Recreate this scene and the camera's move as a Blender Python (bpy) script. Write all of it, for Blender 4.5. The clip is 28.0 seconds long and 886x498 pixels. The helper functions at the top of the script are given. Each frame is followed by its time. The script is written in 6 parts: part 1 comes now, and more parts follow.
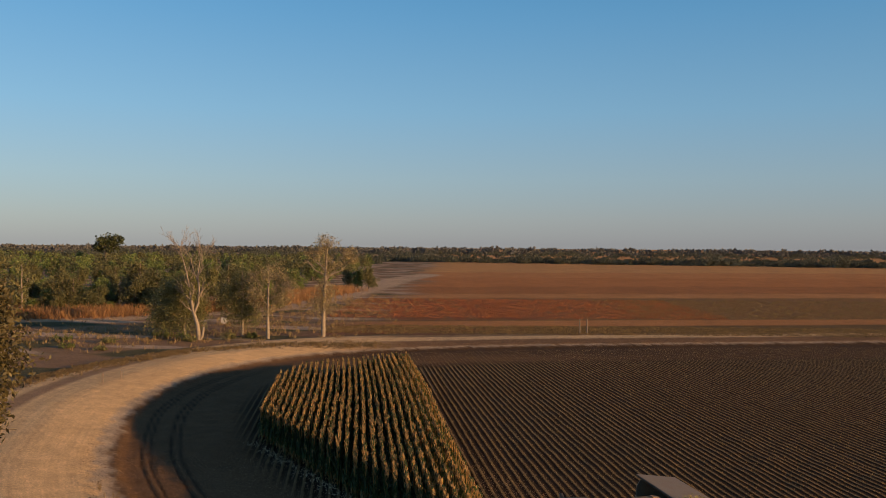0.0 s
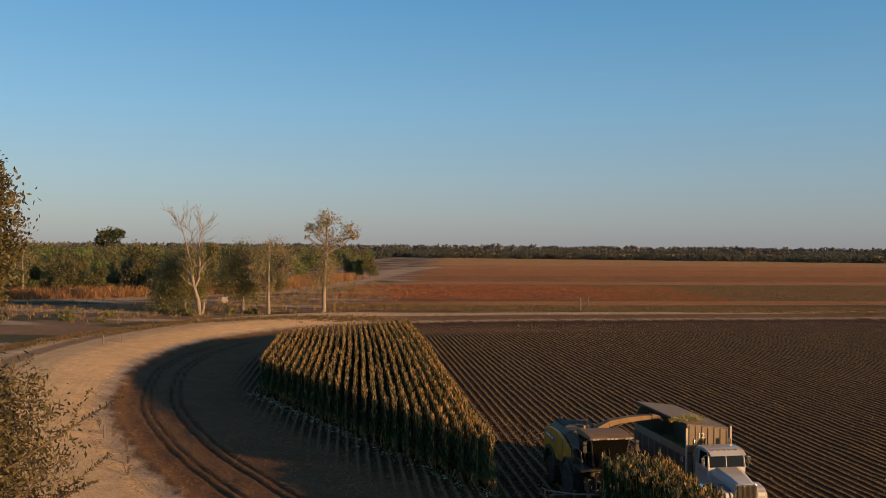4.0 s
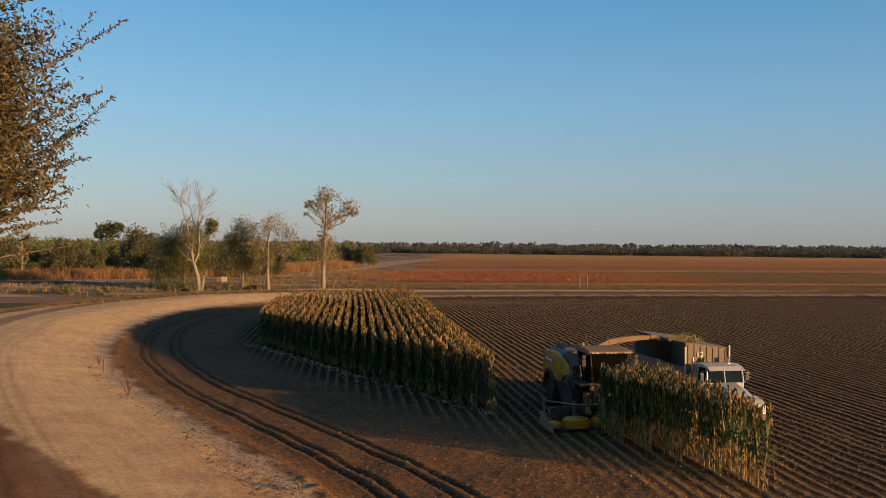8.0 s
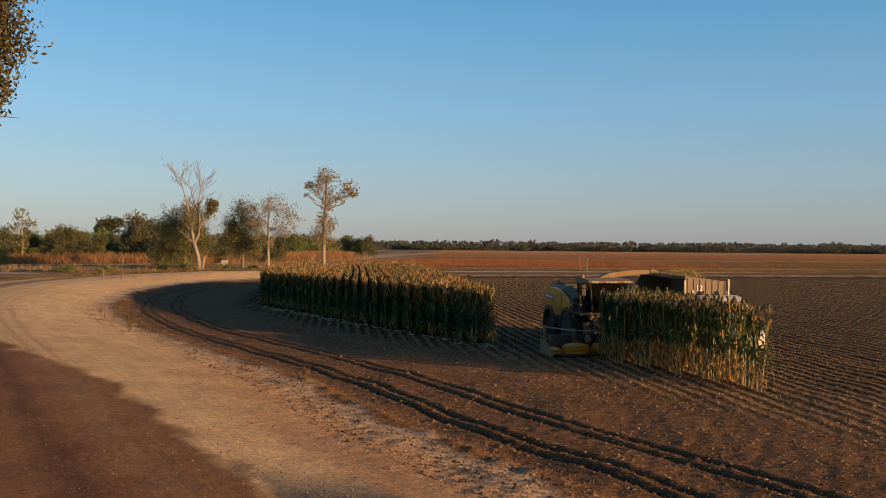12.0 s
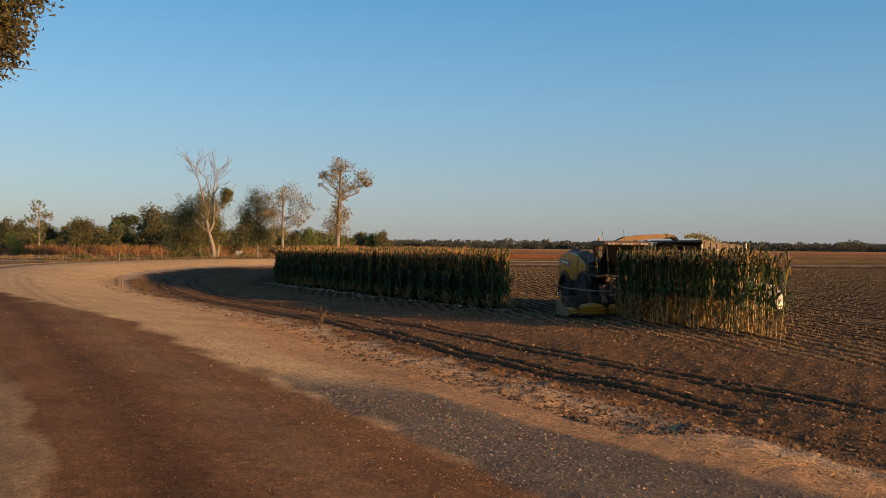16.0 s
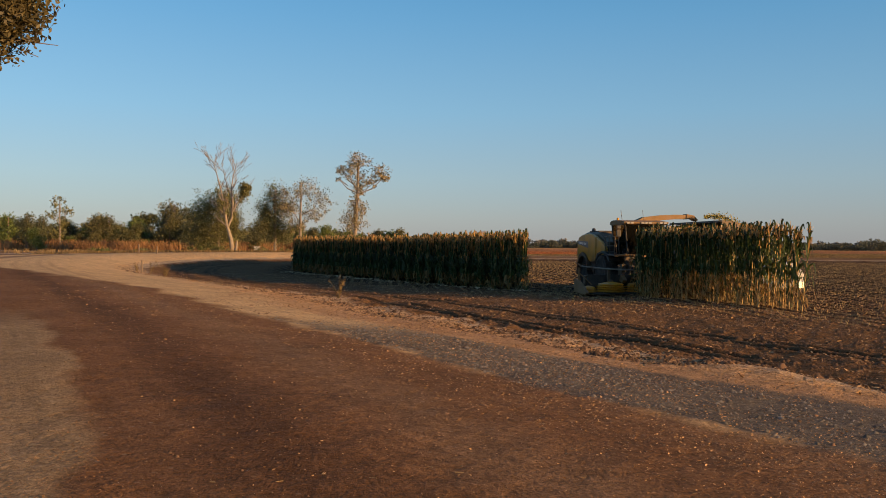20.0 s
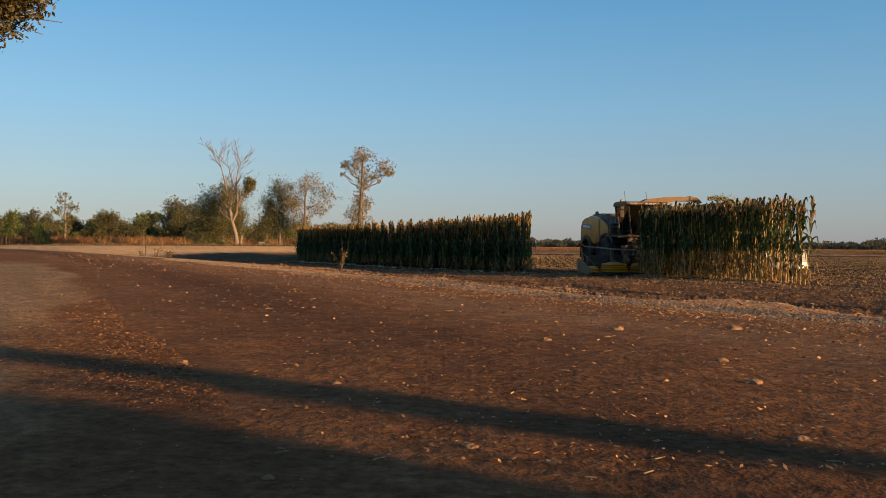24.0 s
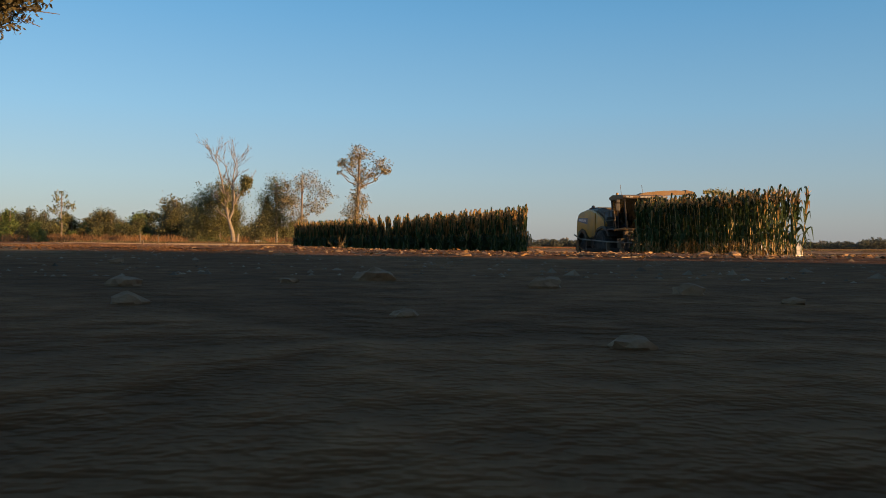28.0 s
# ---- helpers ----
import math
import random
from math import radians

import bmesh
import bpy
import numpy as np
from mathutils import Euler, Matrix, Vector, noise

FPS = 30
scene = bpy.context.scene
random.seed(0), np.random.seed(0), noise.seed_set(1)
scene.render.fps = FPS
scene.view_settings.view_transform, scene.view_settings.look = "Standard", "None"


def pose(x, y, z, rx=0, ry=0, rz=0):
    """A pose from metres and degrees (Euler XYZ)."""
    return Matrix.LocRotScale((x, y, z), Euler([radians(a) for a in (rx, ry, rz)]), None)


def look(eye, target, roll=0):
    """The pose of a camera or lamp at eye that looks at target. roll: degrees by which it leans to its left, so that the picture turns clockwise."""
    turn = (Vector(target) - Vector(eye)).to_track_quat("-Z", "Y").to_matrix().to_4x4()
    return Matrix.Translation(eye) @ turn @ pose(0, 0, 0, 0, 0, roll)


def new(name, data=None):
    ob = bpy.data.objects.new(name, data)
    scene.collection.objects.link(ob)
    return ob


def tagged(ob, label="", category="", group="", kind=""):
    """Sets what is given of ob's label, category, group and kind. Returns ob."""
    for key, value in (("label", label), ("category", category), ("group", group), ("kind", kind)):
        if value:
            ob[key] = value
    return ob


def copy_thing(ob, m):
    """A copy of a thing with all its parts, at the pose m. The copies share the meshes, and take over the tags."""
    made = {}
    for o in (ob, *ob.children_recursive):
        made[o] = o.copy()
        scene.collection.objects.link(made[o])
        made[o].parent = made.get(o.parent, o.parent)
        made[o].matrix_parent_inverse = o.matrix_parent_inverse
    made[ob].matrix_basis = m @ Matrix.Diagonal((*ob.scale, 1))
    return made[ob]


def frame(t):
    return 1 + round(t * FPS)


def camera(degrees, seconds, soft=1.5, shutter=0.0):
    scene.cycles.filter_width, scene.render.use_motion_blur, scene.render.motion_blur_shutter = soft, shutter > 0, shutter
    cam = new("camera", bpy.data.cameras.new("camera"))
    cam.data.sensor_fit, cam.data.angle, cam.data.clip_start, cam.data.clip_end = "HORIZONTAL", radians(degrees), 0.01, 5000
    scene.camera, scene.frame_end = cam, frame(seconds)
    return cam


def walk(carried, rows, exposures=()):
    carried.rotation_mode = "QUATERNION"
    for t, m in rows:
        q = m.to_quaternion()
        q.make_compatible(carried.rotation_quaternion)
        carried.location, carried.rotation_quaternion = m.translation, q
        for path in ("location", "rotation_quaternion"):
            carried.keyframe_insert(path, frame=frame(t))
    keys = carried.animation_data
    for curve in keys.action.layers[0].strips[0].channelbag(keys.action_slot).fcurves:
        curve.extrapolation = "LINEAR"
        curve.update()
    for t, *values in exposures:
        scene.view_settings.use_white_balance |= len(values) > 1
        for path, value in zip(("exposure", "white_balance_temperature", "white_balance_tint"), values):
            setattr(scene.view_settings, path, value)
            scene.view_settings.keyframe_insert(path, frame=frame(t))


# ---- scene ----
cam = camera(54.0, 28.0, soft=0.9)
PATH = [
    (0.0, pose(-0.113, 0.194, 16.332, 89.75, -0.46, -0.223)),
    (0.5, pose(-0.100, 0.194, 15.685, 89.75, -0.46, -0.210)),
    (1.0, pose(-0.085, 0.196, 15.089, 89.75, -0.46, -0.175)),
    (1.5, pose(-0.060, 0.197, 14.481, 89.75, -0.46, -0.150)),
    (2.0, pose(-0.037, 0.198, 13.793, 89.75, -0.46, -0.148)),
    (2.5, pose(-0.013, 0.200, 13.264, 89.75, -0.46, -0.145)),
    (3.0, pose(0.013, 0.204, 12.670, 89.75, -0.46, -0.147)),
    (3.5, pose(0.025, 0.196, 12.313, 89.75, -0.46, -0.144)),
    (5.5, pose(0.045, 0.133, 10.487, 89.75, -0.46, -0.151)),
    (6.0, pose(0.025, 0.108, 9.931, 89.75, -0.46, -0.194)),
    (6.5, pose(0.030, 0.094, 9.390, 89.75, -0.46, -0.196)),
    (7.0, pose(0.038, 0.083, 8.848, 89.75, -0.46, -0.196)),
    (7.5, pose(0.047, 0.071, 8.291, 89.75, -0.46, -0.195)),
    (8.0, pose(0.056, 0.059, 7.723, 89.75, -0.46, -0.196)),
    (8.5, pose(0.056, 0.039, 7.233, 89.75, -0.46, -0.210)),
    (9.0, pose(0.053, 0.018, 6.771, 89.75, -0.46, -0.232)),
    (9.5, pose(0.051, -0.007, 6.334, 89.75, -0.46, -0.246)),
    (10.0, pose(0.018, -0.046, 5.898, 89.75, -0.46, -0.233)),
    (10.5, pose(0.010, -0.087, 5.461, 89.75, -0.46, -0.223)),
    (11.0, pose(0.034, -0.118, 5.052, 89.75, -0.46, -0.206)),
    (11.5, pose(0.044, -0.140, 4.641, 89.75, -0.46, -0.206)),
    (12.0, pose(0.049, -0.149, 4.245, 89.75, -0.46, -0.206)),
    (12.5, pose(0.052, -0.158, 3.927, 89.75, -0.46, -0.167)),
    (14.5, pose(-0.235, -0.124, 2.715, 89.75, -0.46, 0.276)),
    (15.0, pose(-0.160, -0.103, 2.723, 89.75, -0.46, 0.383)),
    (15.5, pose(-0.103, -0.083, 2.513, 89.75, -0.46, 0.511)),
    (16.0, pose(-0.038, -0.062, 2.339, 89.75, -0.46, 0.674)),
    (16.5, pose(-0.013, -0.044, 2.268, 89.75, -0.46, 0.850)),
    (17.0, pose(-0.055, -0.046, 2.153, 89.75, -0.46, 1.026)),
    (17.5, pose(-0.066, -0.034, 2.030, 89.75, -0.46, 1.173)),
    (18.0, pose(-0.032, -0.021, 1.888, 89.75, -0.46, 1.325)),
    (18.5, pose(-0.016, -0.018, 1.725, 89.75, -0.46, 1.427)),
    (19.0, pose(-0.021, -0.020, 1.580, 89.75, -0.46, 1.580)),
    (19.5, pose(-0.055, -0.030, 1.432, 89.75, -0.46, 1.697)),
    (20.0, pose(-0.081, -0.041, 1.304, 89.75, -0.46, 1.797)),
    (20.5, pose(-0.068, -0.044, 1.165, 89.75, -0.46, 1.870)),
    (21.0, pose(-0.049, -0.045, 1.014, 89.75, -0.46, 1.956)),
    (21.5, pose(-0.060, -0.053, 0.880, 89.75, -0.46, 1.993)),
    (23.5, pose(0.028, -0.046, 0.386, 89.75, -0.46, 2.124)),
    (24.0, pose(0.013, -0.056, 0.361, 89.75, -0.46, 2.120)),
    (24.5, pose(0.020, -0.051, 0.342, 89.75, -0.46, 2.113)),
    (25.0, pose(0.047, -0.032, 0.335, 89.75, -0.46, 2.036)),
    (25.5, pose(0.066, -0.016, 0.343, 89.75, -0.46, 2.014)),
    (26.0, pose(0.077, -0.017, 0.346, 89.75, -0.46, 2.007)),
    (26.5, pose(0.095, -0.030, 0.323, 89.75, -0.46, 1.961)),
    (27.0, pose(0.107, -0.010, 0.187, 89.75, -0.46, 1.935)),
    (27.5, pose(0.047, -0.052, 0.071, 89.75, -0.46, 1.873)),
    (28.0, pose(0.023, -0.192, 0.021, 89.75, -0.46, 1.900)),
]
LIGHT = [(0.0, 0.46, 6600, 10), (7.0, 0.52, 6650, 10), (8.5, 0.63, 6700, 10), (12.0, 0.65, 6700, 10), (16.0, 0.61, 6700, 10), (28.0, 0.66, 6750, 10)]
walk(cam, PATH, LIGHT)

# ---- light ----
SUN_AZ = math.atan2(-0.50, 0.86)      # the side the sun stands on, in plan
SUN_EL = radians(9.0)
world = bpy.data.worlds.new("evening_sky")
scene.world = world
world.use_nodes = True
wn = world.node_tree.nodes
wl = world.node_tree.links
sky = wn.new("ShaderNodeTexSky")
sky.sky_type = "NISHITA"
sky.sun_disc = False
sky.sun_elevation = SUN_EL
sky.sun_rotation = radians(90) - SUN_AZ
sky.altitude = 20
sky.air_density, sky.dust_density, sky.ozone_density = 1.0, 0.6, 2.0
# evening haze: pale and greyish low over the land, clearing to blue above, then the plain sky
place = wn.new("ShaderNodeTexCoord")
split = wn.new("ShaderNodeSeparateXYZ")
wl.new(place.outputs["Generated"], split.inputs[0])
haze = wn.new("ShaderNodeValToRGB")
ramp = haze.color_ramp
ramp.elements[0].position, ramp.elements[0].color = 0.0, (0.274, 0.287, 0.338, 1)
ramp.elements[1].position, ramp.elements[1].color = 0.28, (0.078, 0.292, 0.548, 1)
for at, col in ((0.03, (0.288, 0.322, 0.382, 1)), (0.075, (0.264, 0.366, 0.466, 1)), (0.15, (0.184, 0.374, 0.563, 1))):
    e = ramp.elements.new(at)
    e.color = col
wl.new(split.outputs["Z"], haze.inputs["Fac"])
clear = wn.new("ShaderNodeMapRange")
clear.inputs[1].default_value, clear.inputs[2].default_value = 0.25, 0.6
clear.inputs[3].default_value, clear.inputs[4].default_value = 0.3, 1.0
wl.new(split.outputs["Z"], clear.inputs[0])
scaled = wn.new("ShaderNodeVectorMath")
scaled.operation = "SCALE"
scaled.inputs["Scale"].default_value = 0.12
wl.new(sky.outputs[0], scaled.inputs[0])
both = wn.new("ShaderNodeMix")
both.data_type = "RGBA"
wl.new(clear.outputs[0], both.inputs[0])
wl.new(haze.outputs[0], both.inputs[6])
blue = wn.new("ShaderNodeVectorMath")
blue.operation = "MULTIPLY"
blue.inputs[1].default_value = (0.84, 0.95, 1.04)
wl.new(scaled.outputs[0], blue.inputs[0])
wl.new(blue.outputs[0], both.inputs[7])
wn["Background"].inputs["Strength"].default_value = 0.86
side = wn.new("ShaderNodeMapRange")
side.inputs[1].default_value, side.inputs[2].default_value = -0.45, 0.45
side.inputs[3].default_value, side.inputs[4].default_value = 1.04, 0.90
wl.new(split.outputs["X"], side.inputs[0])
graded = wn.new("ShaderNodeVectorMath")
graded.operation = "SCALE"
wl.new(both.outputs[2], graded.inputs[0])
wl.new(side.outputs[0], graded.inputs["Scale"])
wl.new(graded.outputs[0], wn["Background"].inputs["Color"])

sun_data = bpy.data.lights.new("sun", "SUN")
sun_data.energy, sun_data.angle, sun_data.color = 5.0, radians(0.6), (1.0, 0.57, 0.235)
sun = new("sun", sun_data)
to_sun = Vector((math.cos(SUN_AZ) * math.cos(SUN_EL), math.sin(SUN_AZ) * math.cos(SUN_EL), math.sin(SUN_EL)))
sun.matrix_world = look(to_sun * 50, (0, 0, 0))


# ---- materials ----
PLAN = 1.15     # metres to one unit of the plan below
ROW = 0.56      # between the drilled rows, in the plan's units


def nodes_of(name):
    m = bpy.data.materials.new(name)
    m.use_nodes = True
    return m, m.node_tree.nodes, m.node_tree.links


def mat(name, rgb, rough=0.6, metal=0.0, vary=0.25, scale=3.0, fine=40.0, bump=0.15, dist=0.01, island=0.0, through_light=0.0, dirt=None):
    """A surface with variation at two scales, a fine bump, and if wanted a random shade for each loose piece or a dust layer."""
    m, n, l = nodes_of(name)
    b = n["Principled BSDF"]
    b.inputs["Roughness"].default_value, b.inputs["Metallic"].default_value = rough, metal
    co = n.new("ShaderNodeTexCoord")
    big, small = n.new("ShaderNodeTexNoise"), n.new("ShaderNodeTexNoise")
    big.inputs["Scale"].default_value, small.inputs["Scale"].default_value = scale, fine
    big.inputs["Detail"].default_value, small.inputs["Detail"].default_value = 4, 3
    for t in (big, small):
        l.new(co.outputs["Object"], t.inputs["Vector"])
    add = n.new("ShaderNodeMath")
    add.operation = "ADD"
    l.new(big.outputs[0], add.inputs[0])
    l.new(small.outputs[0], add.inputs[1])
    ramp = n.new("ShaderNodeMapRange")
    ramp.inputs[1].default_value, ramp.inputs[2].default_value = 0.6, 1.4
    ramp.inputs[3].default_value, ramp.inputs[4].default_value = 1 - vary, 1 + vary
    l.new(add.outputs[0], ramp.inputs[0])
    value = ramp.outputs[0]
    if island:
        geo = n.new("ShaderNodeNewGeometry")
        r2 = n.new("ShaderNodeMapRange")
        r2.inputs[3].default_value, r2.inputs[4].default_value = 1 - island, 1 + island
        l.new(geo.outputs["Random Per Island"], r2.inputs[0])
        mul = n.new("ShaderNodeMath")
        mul.operation = "MULTIPLY"
        l.new(value, mul.inputs[0])
        l.new(r2.outputs[0], mul.inputs[1])
        value = mul.outputs[0]
    sc = n.new("ShaderNodeVectorMath")
    sc.operation = "SCALE"
    sc.inputs[0].default_value = rgb
    l.new(value, sc.inputs["Scale"])
    colour = sc.outputs[0]
    if dirt:
        mx = n.new("ShaderNodeMix")
        mx.data_type = "RGBA"
        mx.inputs[7].default_value = (*dirt[:3], 1)
        l.new(colour, mx.inputs[6])
        r3 = n.new("ShaderNodeMapRange")
        r3.inputs[1].default_value, r3.inputs[2].default_value, r3.inputs[4].default_value = 0.42, 0.68, dirt[3]
        l.new(big.outputs[0], r3.inputs[0])
        l.new(r3.outputs[0], mx.inputs[0])
        colour = mx.outputs[2]
    l.new(colour, b.inputs["Base Color"])
    if bump:
        bp = n.new("ShaderNodeBump")
        bp.inputs["Strength"].default_value, bp.inputs["Distance"].default_value = bump, dist
        l.new(small.outputs[0], bp.inputs["Height"])
        l.new(bp.outputs[0], b.inputs["Normal"])
    if through_light:
        tr, ms = n.new("ShaderNodeBsdfTranslucent"), n.new("ShaderNodeMixShader")
        ms.inputs[0].default_value = through_light
        l.new(colour, tr.inputs[0])
        l.new(b.outputs[0], ms.inputs[1])
        l.new(tr.outputs[0], ms.inputs[2])
        l.new(ms.outputs[0], n["Material Output"].inputs[0])
    return m


def ground_material():
    """Soil: each zone's own colour, clods, dust, pebbles and litter, and the drilled rows of the stubble field."""
    m, n, l = nodes_of("soil")
    b = n["Principled BSDF"]
    b.inputs["Roughness"].default_value = 0.95
    b.inputs["Specular IOR Level"].default_value = 0.06
    co = n.new("ShaderNodeTexCoord")
    zone = n.new("ShaderNodeAttribute")
    zone.attribute_name = "zone"
    rows_at = n.new("ShaderNodeAttribute")
    rows_at.attribute_name = "rows"

    def noise_tex(scale, detail=4.0, rough=0.6):
        t = n.new("ShaderNodeTexNoise")
        t.inputs["Scale"].default_value, t.inputs["Detail"].default_value, t.inputs["Roughness"].default_value = scale, detail, rough
        l.new(co.outputs["Object"], t.inputs["Vector"])
        return t.outputs[0]

    def math_node(op, a, c, d=None):
        t = n.new("ShaderNodeMath")
        t.operation = op
        for i, v in enumerate((a, c, d)):
            if v is None:
                continue
            if isinstance(v, (int, float)):
                t.inputs[i].default_value = v
            else:
                l.new(v, t.inputs[i])
        return t.outputs[0]

    def remap(v, a, c, d, e):
        t = n.new("ShaderNodeMapRange")
        for i, x in enumerate((a, c, d, e)):
            t.inputs[i + 1].default_value = x
        l.new(v, t.inputs[0])
        return t.outputs[0]

    n1, n2, n3, n4 = noise_tex(0.05, 5), noise_tex(0.7, 6), noise_tex(6.0, 5, 0.7), noise_tex(45.0, 4, 0.7)
    shade = math_node("MULTIPLY", remap(n1, 0.3, 0.7, 0.88, 1.12), remap(n2, 0.3, 0.7, 0.86, 1.14))
    n5 = noise_tex(17.0, 3, 0.65)
    packed = n.new("ShaderNodeAttribute")
    packed.attribute_name = "road"
    loose = math_node("SUBTRACT", 1.0, math_node("MULTIPLY", packed.outputs["Fac"], 0.66))
    rough_part = math_node("SUBTRACT", math_node("MULTIPLY", remap(n3, 0.3, 0.7, 0.64, 1.36), remap(n5, 0.3, 0.7, 0.60, 1.40)), 1.0)
    shade = math_node("MULTIPLY", shade, math_node("ADD", math_node("MULTIPLY", rough_part, math_node("SUBTRACT", 1.0, math_node("MULTIPLY", packed.outputs["Fac"], 0.38))), 1.0))
    shade = math_node("MULTIPLY", shade, remap(n4, 0.3, 0.7, 0.62, 1.38))
    sep = n.new("ShaderNodeSeparateXYZ")
    l.new(co.outputs["Object"], sep.inputs[0])
    # wheel streaks that follow the road
    across = n.new("ShaderNodeAttribute")
    across.attribute_name = "across"
    road_at = n.new("ShaderNodeAttribute")
    road_at.attribute_name = "road"
    streak_co = n.new("ShaderNodeCombineXYZ")
    l.new(math_node("MULTIPLY", across.outputs["Fac"], 4.2), streak_co.inputs[0])
    l.new(math_node("MULTIPLY", sep.outputs[1], 0.10), streak_co.inputs[1])
    streak = n.new("ShaderNodeTexNoise")
    streak.inputs["Scale"].default_value, streak.inputs["Detail"].default_value, streak.inputs["Roughness"].default_value = 1.0, 4, 0.6
    l.new(streak_co.outputs[0], streak.inputs["Vector"])
    lines = remap(streak.outputs[0], 0.3, 0.7, -0.10, 0.10)
    shade = math_node("MULTIPLY", shade, math_node("ADD", math_node("MULTIPLY", lines, road_at.outputs["Fac"]), 1.0))
    # the drilled rows run along (-0.105, 1)
    u = math_node("ADD", sep.outputs[0], math_node("MULTIPLY", sep.outputs[1], 0.105))
    wob = math_node("MULTIPLY", math_node("SUBTRACT", n2, 0.5), 0.12)
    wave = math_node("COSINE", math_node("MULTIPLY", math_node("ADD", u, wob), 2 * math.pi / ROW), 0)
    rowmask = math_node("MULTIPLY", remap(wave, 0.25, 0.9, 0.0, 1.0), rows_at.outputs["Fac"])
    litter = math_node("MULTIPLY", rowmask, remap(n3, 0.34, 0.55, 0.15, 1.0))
    # shade in the hollows between rows, put into the soil colour
    furrow_shade = math_node("MULTIPLY", remap(wave, -1.0, 0.4, 0.30, 0.0), rows_at.outputs["Fac"])
    shade = math_node("MULTIPLY", shade, math_node("SUBTRACT", 1.0, furrow_shade))
    sc = n.new("ShaderNodeVectorMath")
    sc.operation = "SCALE"
    l.new(zone.outputs["Color"], sc.inputs[0])
    l.new(shade, sc.inputs["Scale"])
    mx = n.new("ShaderNodeMix")
    mx.data_type = "RGBA"
    mx.inputs[7].default_value = (0.26, 0.175, 0.08, 1)
    l.new(sc.outputs[0], mx.inputs[6])
    l.new(math_node("MULTIPLY", litter, 0.80), mx.inputs[0])
    # pale crumbs and pebbles
    vo = n.new("ShaderNodeTexVoronoi")
    vo.inputs["Scale"].default_value = 9.0
    l.new(co.outputs["Object"], vo.inputs["Vector"])
    spot = math_node("MULTIPLY", remap(vo.outputs["Distance"], 0.10, 0.16, 1.0, 0.0), remap(n2, 0.5, 0.62, 0.0, 0.7))
    mx2 = n.new("ShaderNodeMix")
    mx2.data_type = "RGBA"
    mx2.inputs[7].default_value = (0.42, 0.34, 0.25, 1)
    l.new(mx.outputs[2], mx2.inputs[6])
    l.new(math_node("MULTIPLY", math_node("MULTIPLY", spot, 0.6), math_node("SUBTRACT", 1.0, rows_at.outputs["Fac"])), mx2.inputs[0])
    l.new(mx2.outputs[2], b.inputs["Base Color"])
    hgt = math_node("ADD", math_node("MULTIPLY", math_node("MULTIPLY", n2, loose), 0.05), math_node("MULTIPLY", math_node("MULTIPLY", n3, loose), 0.085))
    hgt = math_node("ADD", hgt, math_node("MULTIPLY", math_node("MULTIPLY", n5, loose), 0.035))
    hgt = math_node("ADD", hgt, math_node("MULTIPLY", math_node("MULTIPLY", streak.outputs[0], road_at.outputs["Fac"]), 0.012))
    hgt = math_node("ADD", hgt, math_node("MULTIPLY", n4, 0.013))
    hgt = math_node("ADD", hgt, math_node("MULTIPLY", math_node("MULTIPLY", wave, rows_at.outputs["Fac"]), 0.07))
    bp = n.new("ShaderNodeBump")
    bp.inputs["Strength"].default_value, bp.inputs["Distance"].default_value = 0.9, 1.0
    l.new(hgt, bp.inputs["Height"])
    l.new(bp.outputs[0], b.inputs["Normal"])
    return m


M_SOIL = ground_material()
M_BARK = mat("pale_bark", (0.235, 0.195, 0.155), 0.9, vary=0.4, scale=2.0, fine=18, bump=0.5, dist=0.03)
M_BARK_DARK = mat("grey_bark", (0.17, 0.13, 0.10), 0.9, vary=0.4, scale=2.0, fine=18, bump=0.5, dist=0.03)
M_LEAF_OLIVE = mat("olive_leaf", (0.165, 0.16, 0.06), 0.6, vary=0.3, scale=0.4, fine=3, bump=0, island=0.45, through_light=0.3)
M_LEAF_GREEN = mat("green_leaf", (0.118, 0.132, 0.035), 0.6, vary=0.3, scale=0.25, fine=2, bump=0, island=0.45, through_light=0.3)
M_LEAF_DARK = mat("dark_green_leaf", (0.06, 0.07, 0.02), 0.6, vary=0.3, scale=0.25, fine=2, bump=0, island=0.45, through_light=0.25)
M_LEAF_BROWN = mat("browning_leaf", (0.27, 0.22, 0.115), 0.65, vary=0.35, scale=0.5, fine=3, bump=0, island=0.45, through_light=0.3)
M_LEAF_BRONZE = mat("bronze_olive_leaf", (0.10, 0.082, 0.032), 0.6, vary=0.3, scale=0.6, fine=4, bump=0, island=0.5, through_light=0.25)
M_WOOD_GREEN = mat("wood_green_leaf", (0.135, 0.175, 0.045), 0.65, vary=0.3, scale=0.2, fine=1, bump=0, island=0.25, through_light=0.3)
M_WOOD_OLIVE = mat("wood_olive_leaf", (0.135, 0.128, 0.05), 0.65, vary=0.3, scale=0.2, fine=1, bump=0, island=0.25, through_light=0.3)
M_WOOD_DARK = mat("wood_dark_leaf", (0.095, 0.10, 0.04), 0.65, vary=0.3, scale=0.2, fine=1, bump=0, island=0.25, through_light=0.25)
# skyline leaves: distance haze is painted into these two greyed colours
M_LEAF_FAR = mat("haze_tinted_leaf", (0.10, 0.11, 0.082), 0.7, vary=0.35, scale=0.03, fine=0.2, bump=0, island=0.2, through_light=0.35)
M_LEAF_HAZE = mat("pale_haze_tinted_leaf", (0.115, 0.118, 0.115), 0.8, vary=0.2, scale=0.02, fine=0.1, bump=0, island=0.1)
